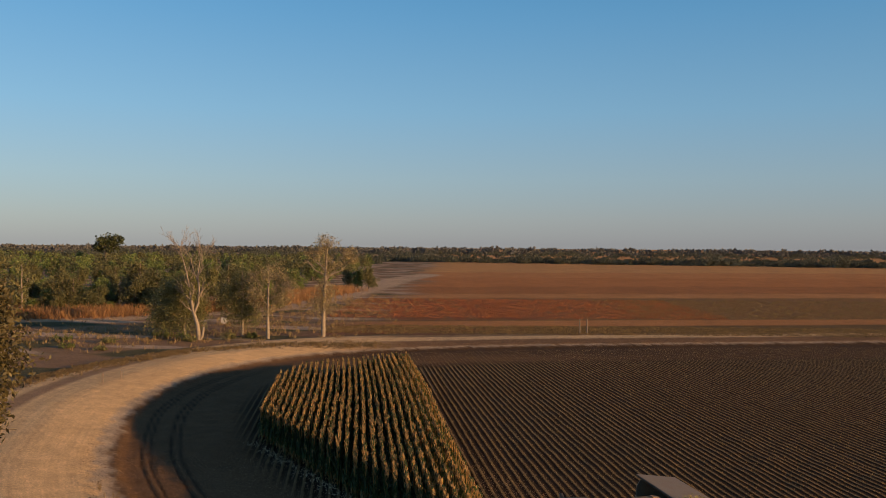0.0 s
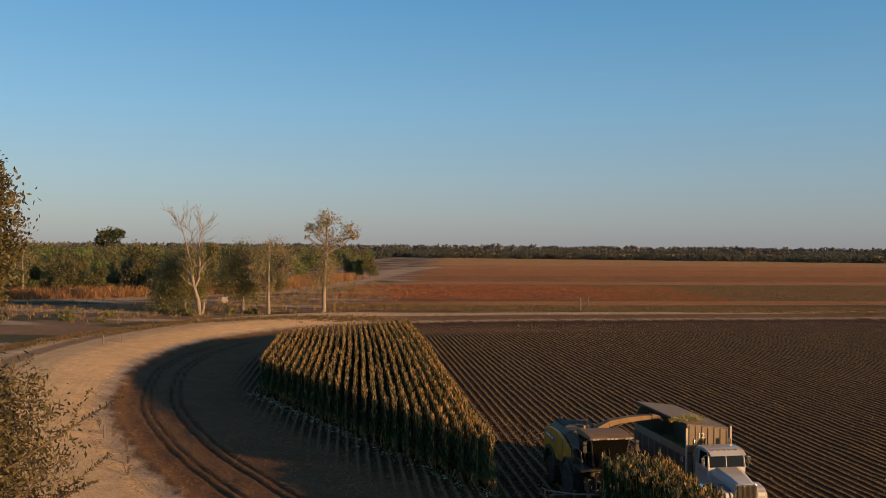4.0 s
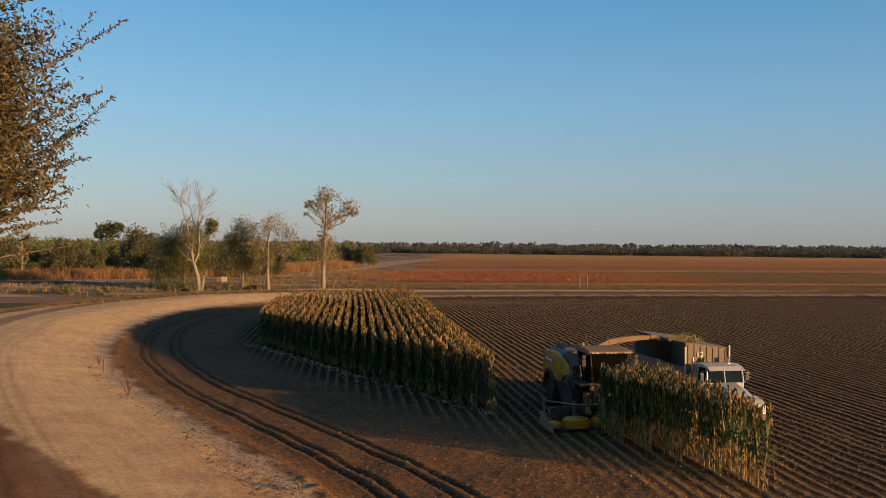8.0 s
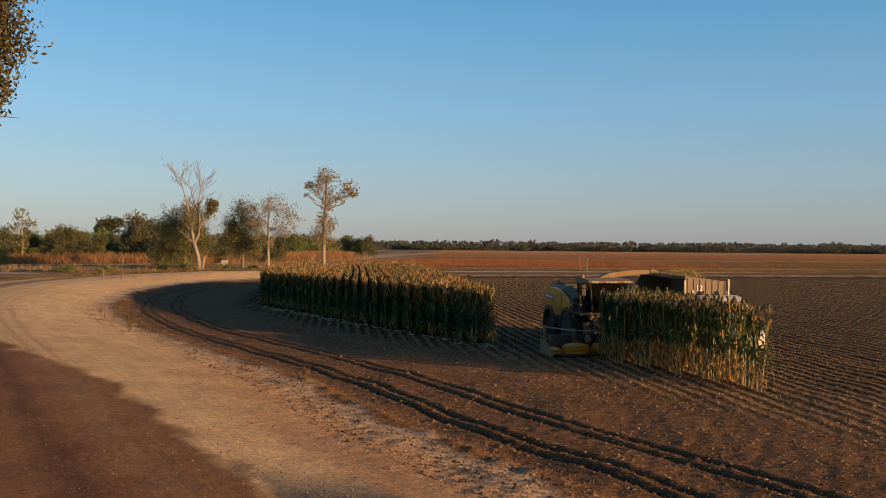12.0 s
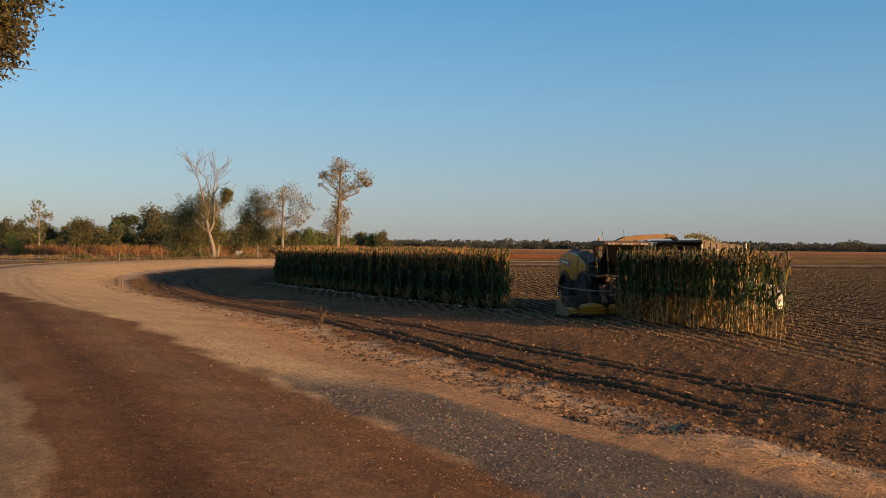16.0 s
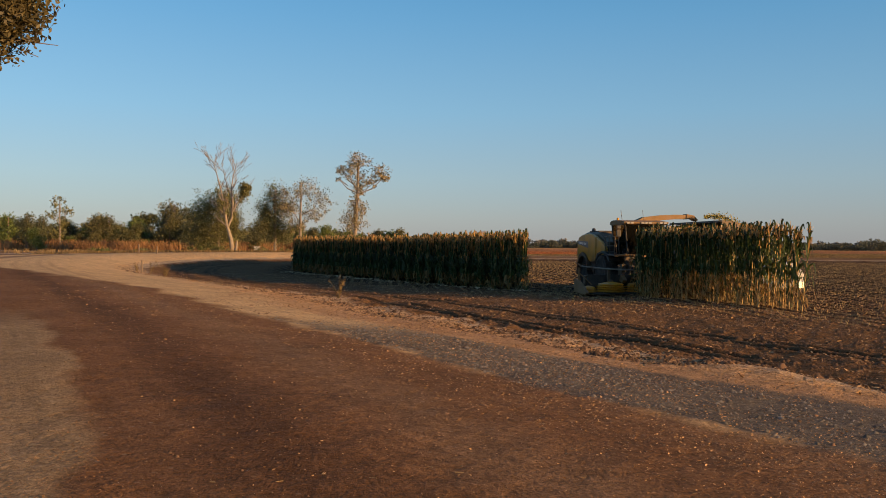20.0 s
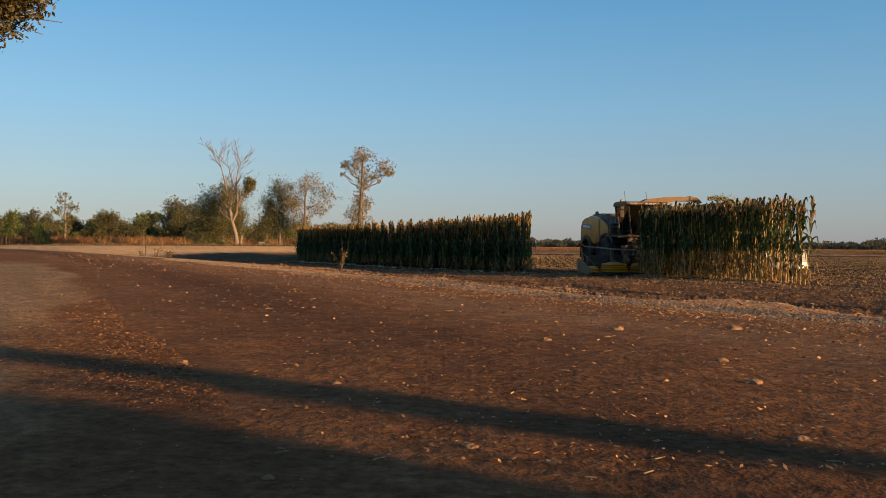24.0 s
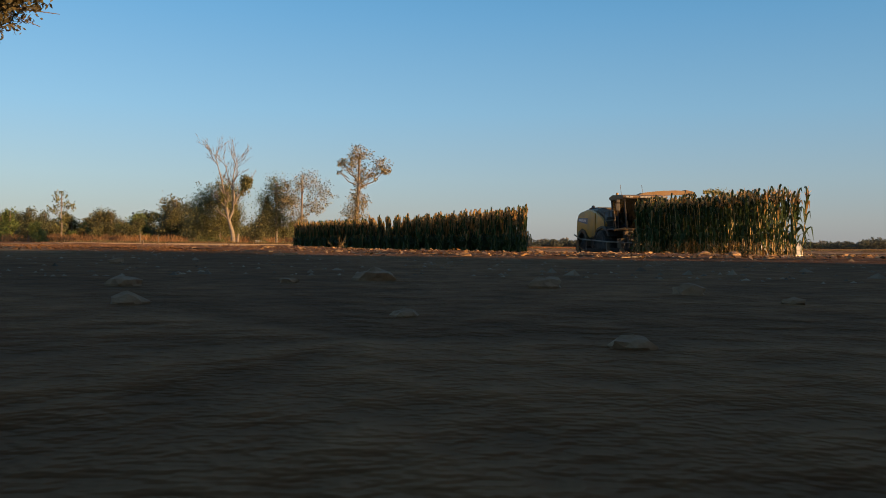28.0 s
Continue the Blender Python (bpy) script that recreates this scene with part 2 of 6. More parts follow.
M_GRASS_RED = mat("dry_reddish_grass", (0.30, 0.165, 0.072), 0.85, vary=0.35, scale=0.15, fine=2, bump=0, island=0.4, through_light=0.3)
M_GRASS_TAN = mat("dry_tan_grass", (0.24, 0.165, 0.075), 0.85, vary=0.35, scale=0.15, fine=2, bump=0, island=0.4, through_light=0.3)
M_WEED = mat("green_weed", (0.165, 0.11, 0.045), 0.7, vary=0.3, scale=0.3, fine=3, bump=0, island=0.4, through_light=0.3)
M_CORN_LEAF = mat("corn_leaf", (0.046, 0.074, 0.019), 0.5, vary=0.3, scale=0.5, fine=8, bump=0, island=0.4, through_light=0.3)
M_CORN_DRY = mat("dry_corn_leaf", (0.34, 0.205, 0.07), 0.75, vary=0.3, scale=0.5, fine=8, bump=0, island=0.4, through_light=0.18)
M_CORN_STALK = mat("corn_stalk", (0.24, 0.20, 0.08), 0.6, vary=0.3, scale=1.5, fine=12, bump=0, island=0.3)
M_DRY_STALK = mat("golden_corn_stalk", (0.40, 0.27, 0.10), 0.6, vary=0.3, scale=1.5, fine=12, bump=0, island=0.3)
M_TASSEL = mat("corn_tassel", (0.52, 0.335, 0.135), 0.8, vary=0.3, scale=0.6, fine=8, bump=0, island=0.35, through_light=0.3)
M_WEED_RED = mat("red_weed", (0.27, 0.095, 0.035), 0.8, vary=0.35, scale=0.15, fine=2, bump=0, island=0.45, through_light=0.25)
M_LITTER = mat("leaf_litter", (0.33, 0.205, 0.10), 0.85, vary=0.3, scale=0.6, fine=8, bump=0, island=0.5)
M_STUBBLE = mat("cut_stubble", (0.27, 0.195, 0.09), 0.8, vary=0.3, scale=0.6, fine=8, bump=0, island=0.4)


# ---- mesh helpers ----
def mesh_from(name, verts, faces, mats, index=None, smooth=False):
    me = bpy.data.meshes.new(name)
    me.from_pydata([tuple(v) for v in verts], [], [tuple(f) for f in faces])
    for m in (mats if isinstance(mats, (list, tuple)) else [mats]):
        me.materials.append(m)
    if index is not None:
        me.polygons.foreach_set("material_index", np.asarray(index, dtype=np.int32))
    if smooth:
        me.polygons.foreach_set("use_smooth", np.ones(len(me.polygons), dtype=bool))
    me.update()
    return me


def quads_mesh(name, verts, quads, material):
    """A fast mesh of quads from arrays of places (n x 3) and corners (k x 4)."""
    me = bpy.data.meshes.new(name)
    verts, quads = np.asarray(verts, dtype=np.float32), np.asarray(quads, dtype=np.int32)
    me.vertices.add(len(verts))
    me.vertices.foreach_set("co", verts.ravel())
    me.loops.add(quads.size)
    me.loops.foreach_set("vertex_index", quads.ravel())
    me.polygons.add(len(quads))
    me.polygons.foreach_set("loop_start", np.arange(0, quads.size, 4, dtype=np.int32))
    me.materials.append(material)
    me.update(calc_edges=True)
    return me


def part(name, bm, material, parent, label="", smooth=False):
    me = bpy.data.meshes.new(name)
    bm.to_mesh(me)
    bm.free()
    me.materials.append(material)
    if smooth:
        me.polygons.foreach_set("use_smooth", np.ones(len(me.polygons), dtype=bool))
    ob = new(name, me)
    ob.parent = parent
    return tagged(ob, label)


def part_mesh(name, me, parent, label=""):
    ob = new(name, me)
    ob.parent = parent
    return tagged(ob, label)


def box(x0, y0, z0, x1, y1, z1, bevel=0.0):
    bm = bmesh.new()
    bmesh.ops.create_cube(bm, size=1.0)
    for v in bm.verts:
        v.co = ((x0 + x1) / 2 + v.co.x * (x1 - x0), (y0 + y1) / 2 + v.co.y * (y1 - y0), (z0 + z1) / 2 + v.co.z * (z1 - z0))
    if bevel:
        bmesh.ops.bevel(bm, geom=bm.edges[:], offset=bevel, segments=2, affect="EDGES", profile=0.6)
    return bm


def prism(outline, a, b, axis="x", bevel=0.0):
    """A closed outline (pairs) pushed from a to b along the axis; the pairs are the other two axes in order."""
    bm = bmesh.new()
    def put(p, k):
        return {"x": (k, p[0], p[1]), "y": (p[0], k, p[1]), "z": (p[0], p[1], k)}[axis]
    va = [bm.verts.new(put(p, a)) for p in outline]
    vb = [bm.verts.new(put(p, b)) for p in outline]
    bm.faces.new(va[::-1])
    bm.faces.new(vb)
    for i in range(len(outline)):
        j = (i + 1) % len(outline)
        bm.faces.new((va[i], va[j], vb[j], vb[i]))
    bmesh.ops.recalc_face_normals(bm, faces=bm.faces[:])
    if bevel:
        bmesh.ops.bevel(bm, geom=bm.edges[:], offset=bevel, segments=2, affect="EDGES", profile=0.6)
    return bm


def tube_arrays(path, radii, sides=6):
    """Rings round a path of places; gives places and quads."""
    path = [Vector(p) for p in path]
    vs, qs = [], []
    ref = Vector((0.31, 0.17, 0.93))
    for i, p in enumerate(path):
        d = (path[min(i + 1, len(path) - 1)] - path[max(i - 1, 0)]).normalized()
        a = d.cross(ref if abs(d.dot(ref)) < 0.95 else Vector((1, 0, 0))).normalized()
        c = d.cross(a)
        for k in range(sides):
            w = 2 * math.pi * k / sides
            vs.append(p + (a * math.cos(w) + c * math.sin(w)) * radii[i])
    for i in range(len(path) - 1):
        for k in range(sides):
            k2 = (k + 1) % sides
            qs.append((i * sides + k, i * sides + k2, (i + 1) * sides + k2, (i + 1) * sides + k))
    return vs, qs


def tube(path, r, sides=8, bm=None):
    bm = bm or bmesh.new()
    radii = r if isinstance(r, (list, tuple)) else [r] * len(path)
    vs, qs = tube_arrays(path, radii, sides)
    made = [bm.verts.new(v) for v in vs]
    for q in qs:
        bm.faces.new([made[i] for i in q])
    bm.faces.new(made[:sides][::-1])
    bm.faces.new(made[-sides:])
    return bm


def lathe(profile, centre, axis="x", sides=32):
    """Turns a profile of (place along the axis, radius) round the axis through centre."""
    bm = bmesh.new()
    rings = []
    cx, cy, cz = centre
    for a, r in profile:
        ring = []
        for k in range(sides):
            w = 2 * math.pi * k / sides
            c, s = r * math.cos(w), r * math.sin(w)
            ring.append(bm.verts.new({"x": (cx + a, cy + c, cz + s), "z": (cx + c, cy + s, cz + a), "y": (cx + c, cy + a, cz + s)}[axis]))
        rings.append(ring)
    for i in range(len(rings) - 1):
        for k in range(sides):
            k2 = (k + 1) % sides
            bm.faces.new((rings[i][k], rings[i][k2], rings[i + 1][k2], rings[i + 1][k]))
    if profile[0][1] > 0.001:
        bm.faces.new(rings[0][::-1])
    if profile[-1][1] > 0.001:
        bm.faces.new(rings[-1])
    bmesh.ops.recalc_face_normals(bm, faces=bm.faces[:])
    return bm


# ---- ground: one sheet, with the raised dirt road round the field ----
def spline(points, steps):
    pts = [Vector((*p, 0)) for p in points]
    out = []
    for i in range(len(pts) - 1):
        p0, p1, p2, p3 = pts[max(i - 1, 0)], pts[i], pts[i + 1], pts[min(i + 2, len(pts) - 1)]
        for k in range(steps):
            t = k / steps
            out.append(0.5 * (2 * p1 + (p2 - p0) * t + (2 * p0 - 5 * p1 + 4 * p2 - p3) * t * t + (3 * p1 - p0 - 3 * p2 + p3) * t ** 3))
    out.append(pts[-1])
    return np.array([(v.x, v.y) for v in out])


TOE = spline([(80, -58), (39, -22), (14.6, -1.2), (7.3, 5.8), (4.65, 9.2), (2.95, 12.0), (1.0, 15.4), (-1.25, 19.0), (-3.4, 23.2), (-5.3, 27.0), (-11.9, 37.8), (-17.6, 47.5), (-23.0, 59.0),
              (-26.6, 71.2), (-28.4, 80.5), (-28.6, 92.0), (-26.2, 105.0), (-20.5, 115.0), (-10, 123.5), (10, 130.5), (60, 138.5), (400, 190)], 8)
NEAR = 1.15
LANE_LEFT = spline([(NEAR * x, NEAR * y) for x, y in [(7, -16), (2.6, -6), (0.3, -0.6), (-0.4, 1.2), (-0.85, 2.15), (-1.55, 3.46), (-2.8, 6.2), (-4.4, 9.2), (-6.0, 12.0), (-9.5, 18.0), (-16.2, 29), (-24, 42), (-34, 62)]], 6)


def side_of(line, x, y):
    """Signed distance to a line of places, positive on its left."""
    best = np.full(x.shape, 1e18)
    sign = np.ones(x.shape)
    for (ax, ay), (bx, by) in zip(line[:-1], line[1:]):
        dx, dy = bx - ax, by - ay
        t = np.clip(((x - ax) * dx + (y - ay) * dy) / (dx * dx + dy * dy), 0, 1)
        ex, ey = x - ax - t * dx, y - ay - t * dy
        d = ex * ex + ey * ey
        near = d < best
        best = np.where(near, d, best)
        sign = np.where(near, np.sign(dx * ey - dy * ex), sign)
    return np.sqrt(best) * np.where(sign == 0, 1, sign)


def step(a, b, v):
    t = np.clip((v - a) / (b - a), 0, 1)
    return t * t * (3 - 2 * t)


def waves(x, y, size, seed):
    """Cheap smooth unevenness between -1 and 1."""
    r = np.random.RandomState(seed)
    total = np.zeros(np.shape(x))
    for k in range(6):
        a, ph, f = r.uniform(0, 6.28), r.uniform(0, 6.28), r.uniform(0.6, 1.7) * 6.28 / size
        total = total + np.sin((x * math.cos(a) + y * math.sin(a)) * f + ph)
    return total / 3.2


FIELD_Z = -1.03


def height(x, y):
    s = side_of(TOE, x, y)
    bank = 6.2 + 1.6 * step(52, 18, y)
    field = FIELD_Z + 0.26 * step(52, 24, y)
    top = -0.45 * step(-22, 2, x) * step(70, 105, y)
    z = field + 0.3 * step(-2.2, 0.2, s) + (top - field - 0.3) * step(-0.3, 1, s / bank)
    outer = step(11.5, 17.5, s)
    z = z + outer * ((-0.5 - top) * step(55, 85, y) - 0.25 * step(85, 55, y))
    # wheel ruts beside the bank and the clod ridge at its foot
    inside = step(14, 16, y) * step(112, 95, y)
    wob = 0.07 * waves(x, y, 17, 3)
    for at, depth in ((-2.75, 0.07), (-3.3, 0.06), (-4.8, 0.08), (-5.4, 0.07)):
        d = s - at + wob
        z = z + inside * (-depth * np.exp(-(d / 0.11) ** 2) + 0.02 * np.exp(-((np.abs(d) - 0.24) / 0.09) ** 2))
    z = z + inside * 0.13 * np.exp(-((s + 1.1 + 2 * wob) / 0.34) ** 2) * (0.75 + 0.5 * waves(x, y, 1.1, 5))
    r = np.hypot(x, y)
    z = z + (0.035 - 0.022 * step(0, 2, s)) * waves(x, y, 3.7, 7) * step(1, 9, r) + (0.012 - 0.008 * step(0, 2, s)) * waves(x, y, 0.8, 8) * step(0.4, 3, r) * step(90, 30, r)
    z = z + 0.25 * waves(x, y, 60, 9) * step(150, 260, y) * step(-20, -60, x)
    return z


def place_z(x, y):
    return float(height(np.array([float(x)]), np.array([float(y)]))[0])


def mixc(c, d, k):
    return c + (np.asarray(d)[None, :] - c) * np.clip(k, 0, 1)[:, None]


def lane_from(y):
    """How far from the bank's foot the driven lane begins."""
    return np.interp(y, (3, 14, 20, 24, 27.6, 34.5, 43.7), (4.0, 4.1, 4.3, 4.8, 5.75, 7.0, 9.4))


def zone_colours(x, y):
    s = side_of(TOE, x, y)
    lane = side_of(LANE_LEFT, x, y)
    wob = 0.5 * waves(x, y, 2.6, 11) + 0.35 * waves(x, y, 0.9, 12)
    wide = 9 * waves(x, y, 70, 13)
    c = np.tile(np.array((0.066, 0.038, 0.019)), (len(x), 1))
    # bare brown headland between corn and bank, littered with chopped leaf
    c = mixc(c, (0.14, 0.079, 0.039), step(-17, -12, s + wob) * step(125, 112, y) * 0.9)
    c = mixc(c, (0.155, 0.084, 0.038), step(-17, -12, s + wob) * step(43, 31, y) * 0.9)
    # fields beyond the far road, in strips
    far = step(-0.6, 0.8, s + wob) * step(112, 119, y)
    yy = y - 0.14 * x + 0.3 * wide * step(200, 400, y)
    for a, b, col in ((100, 136, (0.17, 0.095, 0.047)), (136, 141, (0.36, 0.235, 0.13)), (141, 156, (0.13, 0.082, 0.034)), (156, 169, (0.36, 0.165, 0.06)), (169, 240, (0.19, 0.105, 0.042)),
                      (240, 262, (0.38, 0.18, 0.065)), (262, 308, (0.30, 0.128, 0.045)), (308, 392, (0.37, 0.152, 0.05)), (392, 470, (0.40, 0.175, 0.06)), (470, 6000, (0.44, 0.225, 0.08))):
        c = mixc(c, col, far * step(a - 1.5, a + 1.5, yy) * step(b + 1.5, b - 1.5, yy))
    c = mixc(c, (0.22, 0.065, 0.03), step(169, 174, yy) * step(241, 235, yy) * step(45, 10, x + wide) * (0.5 + 0.4 * waves(x, y, 7, 14)))
    c = mixc(c, (0.22, 0.07, 0.04), step(141, 144, yy) * step(156, 153, yy) * step(20, -5, x + wide) * (0.45 + 0.4 * waves(x, y, 6, 15)))
    # rough dry ground with grass on the river side
    left = step(2, 9, s) * step(-6, -24, x - (y - 120) * 0.02 + 0.4 * wide) * step(70, 95, y)
    c = mixc(c, (0.23, 0.14, 0.08), left)
    c = mixc(c, (0.09, 0.08, 0.04), left * step(0.1, 0.6, waves(x, y, 16, 16)))
    c = mixc(c, (0.40, 0.29, 0.20), left * step(0.25, 0.6, waves(x, y * 3, 34, 17)))
    # the pale track along the trees
    tr = side_of(np.array([(-95, 160), (-62, 172), (-38, 200), (-29.5, 242), (-24, 294), (-18, 361), (-6, 430)]), x, y)
    c = mixc(c, (0.42, 0.29, 0.18), step(9, 5, np.abs(tr)) * step(130, 150, y))
    # wheel ruts, pressed in and coloured darker along their lines
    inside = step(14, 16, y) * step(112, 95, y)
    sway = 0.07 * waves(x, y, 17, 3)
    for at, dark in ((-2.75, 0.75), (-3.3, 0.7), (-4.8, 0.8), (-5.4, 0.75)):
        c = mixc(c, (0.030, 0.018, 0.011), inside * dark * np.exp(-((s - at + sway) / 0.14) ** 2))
    # road: pale foot, tan shoulder, dark driven lane, grey gravel strip
    road = step(-0.5, 0.7, s + 0.6 * wob)
    edge = step(13.5, 11.0, s + wob) + step(60, 40, y)
    tan = np.clip(road * np.clip(edge, 0, 1), 0, 1)
    c = mixc(c, (0.58, 0.385, 0.195), tan)
    c = mixc(c, (0.46, 0.37, 0.27), step(-1.1, -0.3, s + 0.5 * wob) * step(0.7, 0.1, s + 0.6 * wob) * 0.6)
    c = mixc(c, (0.17, 0.098, 0.05), tan * step(-18, -4, x) * step(104, 112, y) * (1 - 0.9 * step(5.0, 6.2, s + 0.5 * wob) * step(11, 9.6, s + 0.5 * wob)))
    # reddish leaf litter on the field side of the tan
    c = mixc(c, (0.47, 0.27, 0.13), tan * step(34, 24, y) * step(3.2, 1.2, s + wob) * 0.75)
    # wheel lines worn into the tan
    for at in (5.2, 5.75, 6.9, 7.5):
        c = mixc(c, (0.34, 0.21, 0.11), tan * step(20, 27, y) * 0.42 * np.exp(-((s - at + 0.25 * waves(x, y, 30, 19)) / 0.11) ** 2))
    sn, ln, yn = s / NEAR, lane / NEAR, y / NEAR
    lane_edge = lane_from(y) / NEAR
    dark = step(-0.25, 0.25, sn - lane_edge + 0.3 * wob) * step(0.32, 0.02, ln + 0.16 * wob - 7 * step(9.5, 14, yn) - 7 * step(1.7, 0.8, yn)) * step(40, 33, yn)
    c = mixc(c, (0.195, 0.094, 0.043), dark * 0.96)
    for at, width in ((-1.85, 0.42), (-4.0, 1.0)):
        c = mixc(c, (0.24, 0.143, 0.078), dark * 0.65 * np.exp(-((ln - at + 0.2 * wob) / width) ** 2))
    c = mixc(c, (0.085, 0.043, 0.022), dark * 0.55 * np.exp(-((ln + 0.75 + 0.15 * wob) / 0.32) ** 2))
    wide = 1.5 + 0.6 * step(10.5, 7.0, yn)
    crust = step(wide - 0.1, wide + 0.25, lane_edge - sn + 0.3 * wob) * step(0.3, 1.0, sn + 0.4 * wob) * step(19, 14, yn)
    c = mixc(c, (0.40, 0.235, 0.125), crust * 0.8)
    grey = step(wide + 0.35, wide, lane_edge - sn + 0.3 * wob) * step(-0.15, 0.1, lane_edge - sn + 0.2 * wob) * step(13.4, 11.2, yn)
    c = mixc(c, (0.12, 0.104, 0.087), grey * 0.92)
    # tan ground outside the lane, with a brown edge of fallen leaves
    c = mixc(c, (0.30, 0.20, 0.11), step(13.5, 9.5, yn) * step(0.9, 1.9, yn) * step(0.02, 0.32, ln + 0.16 * wob) * 0.95)
    c = mixc(c, (0.17, 0.085, 0.04), step(3.2, 2.4, yn) * step(-0.16, 0.0, ln + 0.2 * wob) * step(0.34, 0.16, ln + 0.2 * wob) * 0.8)
    c = mixc(c, (0.20, 0.12, 0.075), step(8.2, 8.8, s) * step(10.8, 10.0, s) * step(40, 55, y) * step(116, 108, y) * 0.8)
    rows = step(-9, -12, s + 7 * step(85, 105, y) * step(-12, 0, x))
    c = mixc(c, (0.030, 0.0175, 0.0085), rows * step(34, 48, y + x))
    return c, rows, s, step(0.2, 1.5, s) * step(17, 13.5, s)


def ground():
    rings = np.concatenate([[0.0], np.geomspace(0.02, 12, 450)[:-1], np.geomspace(12, 62, 330)[:-1], np.geomspace(62, 210, 240)[:-1], np.geomspace(210, 4500, 170)])
    ang = np.concatenate([np.linspace(-38, 38, 390), np.linspace(38, 322, 62)[1:-1]])
    a = np.radians(90 - ang)
    R, T = np.meshgrid(rings[1:], a, indexing="ij")
    x, y = (R * np.cos(T)).ravel(), (R * np.sin(T)).ravel()
    x, y = np.concatenate([[0.0], x]), np.concatenate([[0.0], y])
    z = height(x, y)
    na, nr = len(a), len(rings) - 1
    i, k = np.meshgrid(np.arange(nr - 1), np.arange(na), indexing="ij")
    k2 = (k + 1) % na
    q = np.stack([1 + i * na + k, 1 + i * na + k2, 1 + (i + 1) * na + k2, 1 + (i + 1) * na + k], -1).reshape(-1, 4)
    c0 = np.arange(0, na, 2)
    fan = np.stack([1 + c0, 1 + (c0 + 1) % na, 1 + (c0 + 2) % na, np.zeros(len(c0), dtype=int)], -1)
    quads = np.concatenate([q[:, ::-1], fan])
    me = quads_mesh("ground", np.stack([x, y, z], -1), quads, M_SOIL)
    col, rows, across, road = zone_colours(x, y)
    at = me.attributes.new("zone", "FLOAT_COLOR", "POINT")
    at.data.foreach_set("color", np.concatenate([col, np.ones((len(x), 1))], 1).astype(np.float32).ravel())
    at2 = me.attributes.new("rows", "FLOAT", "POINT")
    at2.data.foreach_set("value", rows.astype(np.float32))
    for name, values in (("across", across), ("road", road)):
        at3 = me.attributes.new(name, "FLOAT", "POINT")
        at3.data.foreach_set("value", values.astype(np.float32))
    me.polygons.foreach_set("use_smooth", np.ones(len(me.polygons), dtype=bool))
    ob = new("ground", me)
    return tagged(ob, "farmland soil with a raised tan dirt road round a dark stubble field", "ground", kind="structure")


ground()


# ---- corn ----
def ribbon(points, widths, side):
    vs = []
    for p, w in zip(points, widths):
        vs += [p - side * w, p + side * w]
    return vs, [(2 * i, 2 * i + 1, 2 * i + 3, 2 * i + 2) for i in range(len(points) - 1)]


def corn_plant(seed, dry_below=3, dry_share=0.6, dry_top=0.75, thick=0.014, low=1.0):
    """One plant: stalk, arching leaves (green above, dry below) and tassel, each as arrays."""
    r = random.Random(seed)
    H = 2.85
    out = {"stalk": ([], []), "leaf": ([], []), "dry": ([], []), "tassel": ([], [])}

    def put(key, vs, qs):
        base = len(out[key][0])
        out[key][0].extend(vs)
        out[key][1].extend([tuple(i + base for i in q) for q in qs])
    put("stalk", *tube_arrays([(0, 0, 0), (0.01, 0, H * 0.5), (r.uniform(-.04, .04), r.uniform(-.04, .04), H)], [thick, thick * 0.86, 0.006], 3))
    for i in range(15):
        z = 0.12 + (H - 0.22) * i / 14
        a = math.pi / 2 + (i % 2) * math.pi + r.uniform(-0.13, 0.13) * (7.0 if i < 8 else 3.0 if i < 10 else 1)
        d = Vector((math.cos(a), math.sin(a), 0))
        L = r.uniform(0.36, 0.56) * (1.0 if i < 9 else 0.62)
        rise = r.uniform(0.18, 0.42) + (0.2 if i > 8 else 0)
        drop = r.uniform(0.1, 0.35) if i < 2 else r.uniform(0.2, 0.7) if i < 9 else r.uniform(0.0, 0.35)
        side = Vector((-d.y, d.x, r.uniform(-.3, .3))) * (1 if i < 9 else 0.8)
        pts = [Vector((0, 0, z)), Vector((0, 0, z)) + d * L * .3 + Vector((0, 0, rise * .8)), Vector((0, 0, z)) + d * L * .65 + Vector((0, 0, rise)),
               Vector((0, 0, z)) + d * L + Vector((0, 0, rise - drop))]
        put("dry" if (i < dry_below and r.random() < dry_share) or r.random() < (0.05 if i < 9 else 0.3 * dry_top if i < 11 else dry_top) else "leaf", *ribbon(pts, [w * (low if i < dry_below else 1.0) for w in (0.025, 0.042, 0.034, 0.004)], side))
    for i in range(10):
        a = i * 2.4 + r.uniform(-.3, .3)
        tip = Vector((math.cos(a) * 0.07, math.sin(a) * 0.18, H + r.uniform(.08, .36))) if i else Vector((0, 0, H + 0.48))
        put("tassel", *ribbon([Vector((0, 0, H - 0.02)), (tip + Vector((0, 0, H + .1))) * .5, tip], [0.018, 0.024, 0.012], Vector((-math.sin(a), math.cos(a), 0))))
    return {k: (np.array([tuple(v) for v in vs]), np.array(qs, dtype=int)) for k, (vs, qs) in out.items()}


PLANTS = [corn_plant(s) for s in range(10)]
DRY_PLANTS = [corn_plant(s, 6, 0.7, 0.12, 0.021, 0.55) for s in range(20, 30)]
ROW_DIR = np.array((-0.1044, 0.9945))
ROW_SIDE = np.array((0.9945, 0.1044))
LEFT_BLOCK = [(3.3, 38.0), (-14.4, 68.0), (-16.0, 85.0), (-14.4, 93.0), (-5.8, 101.0), (-3.4, 101.5)]
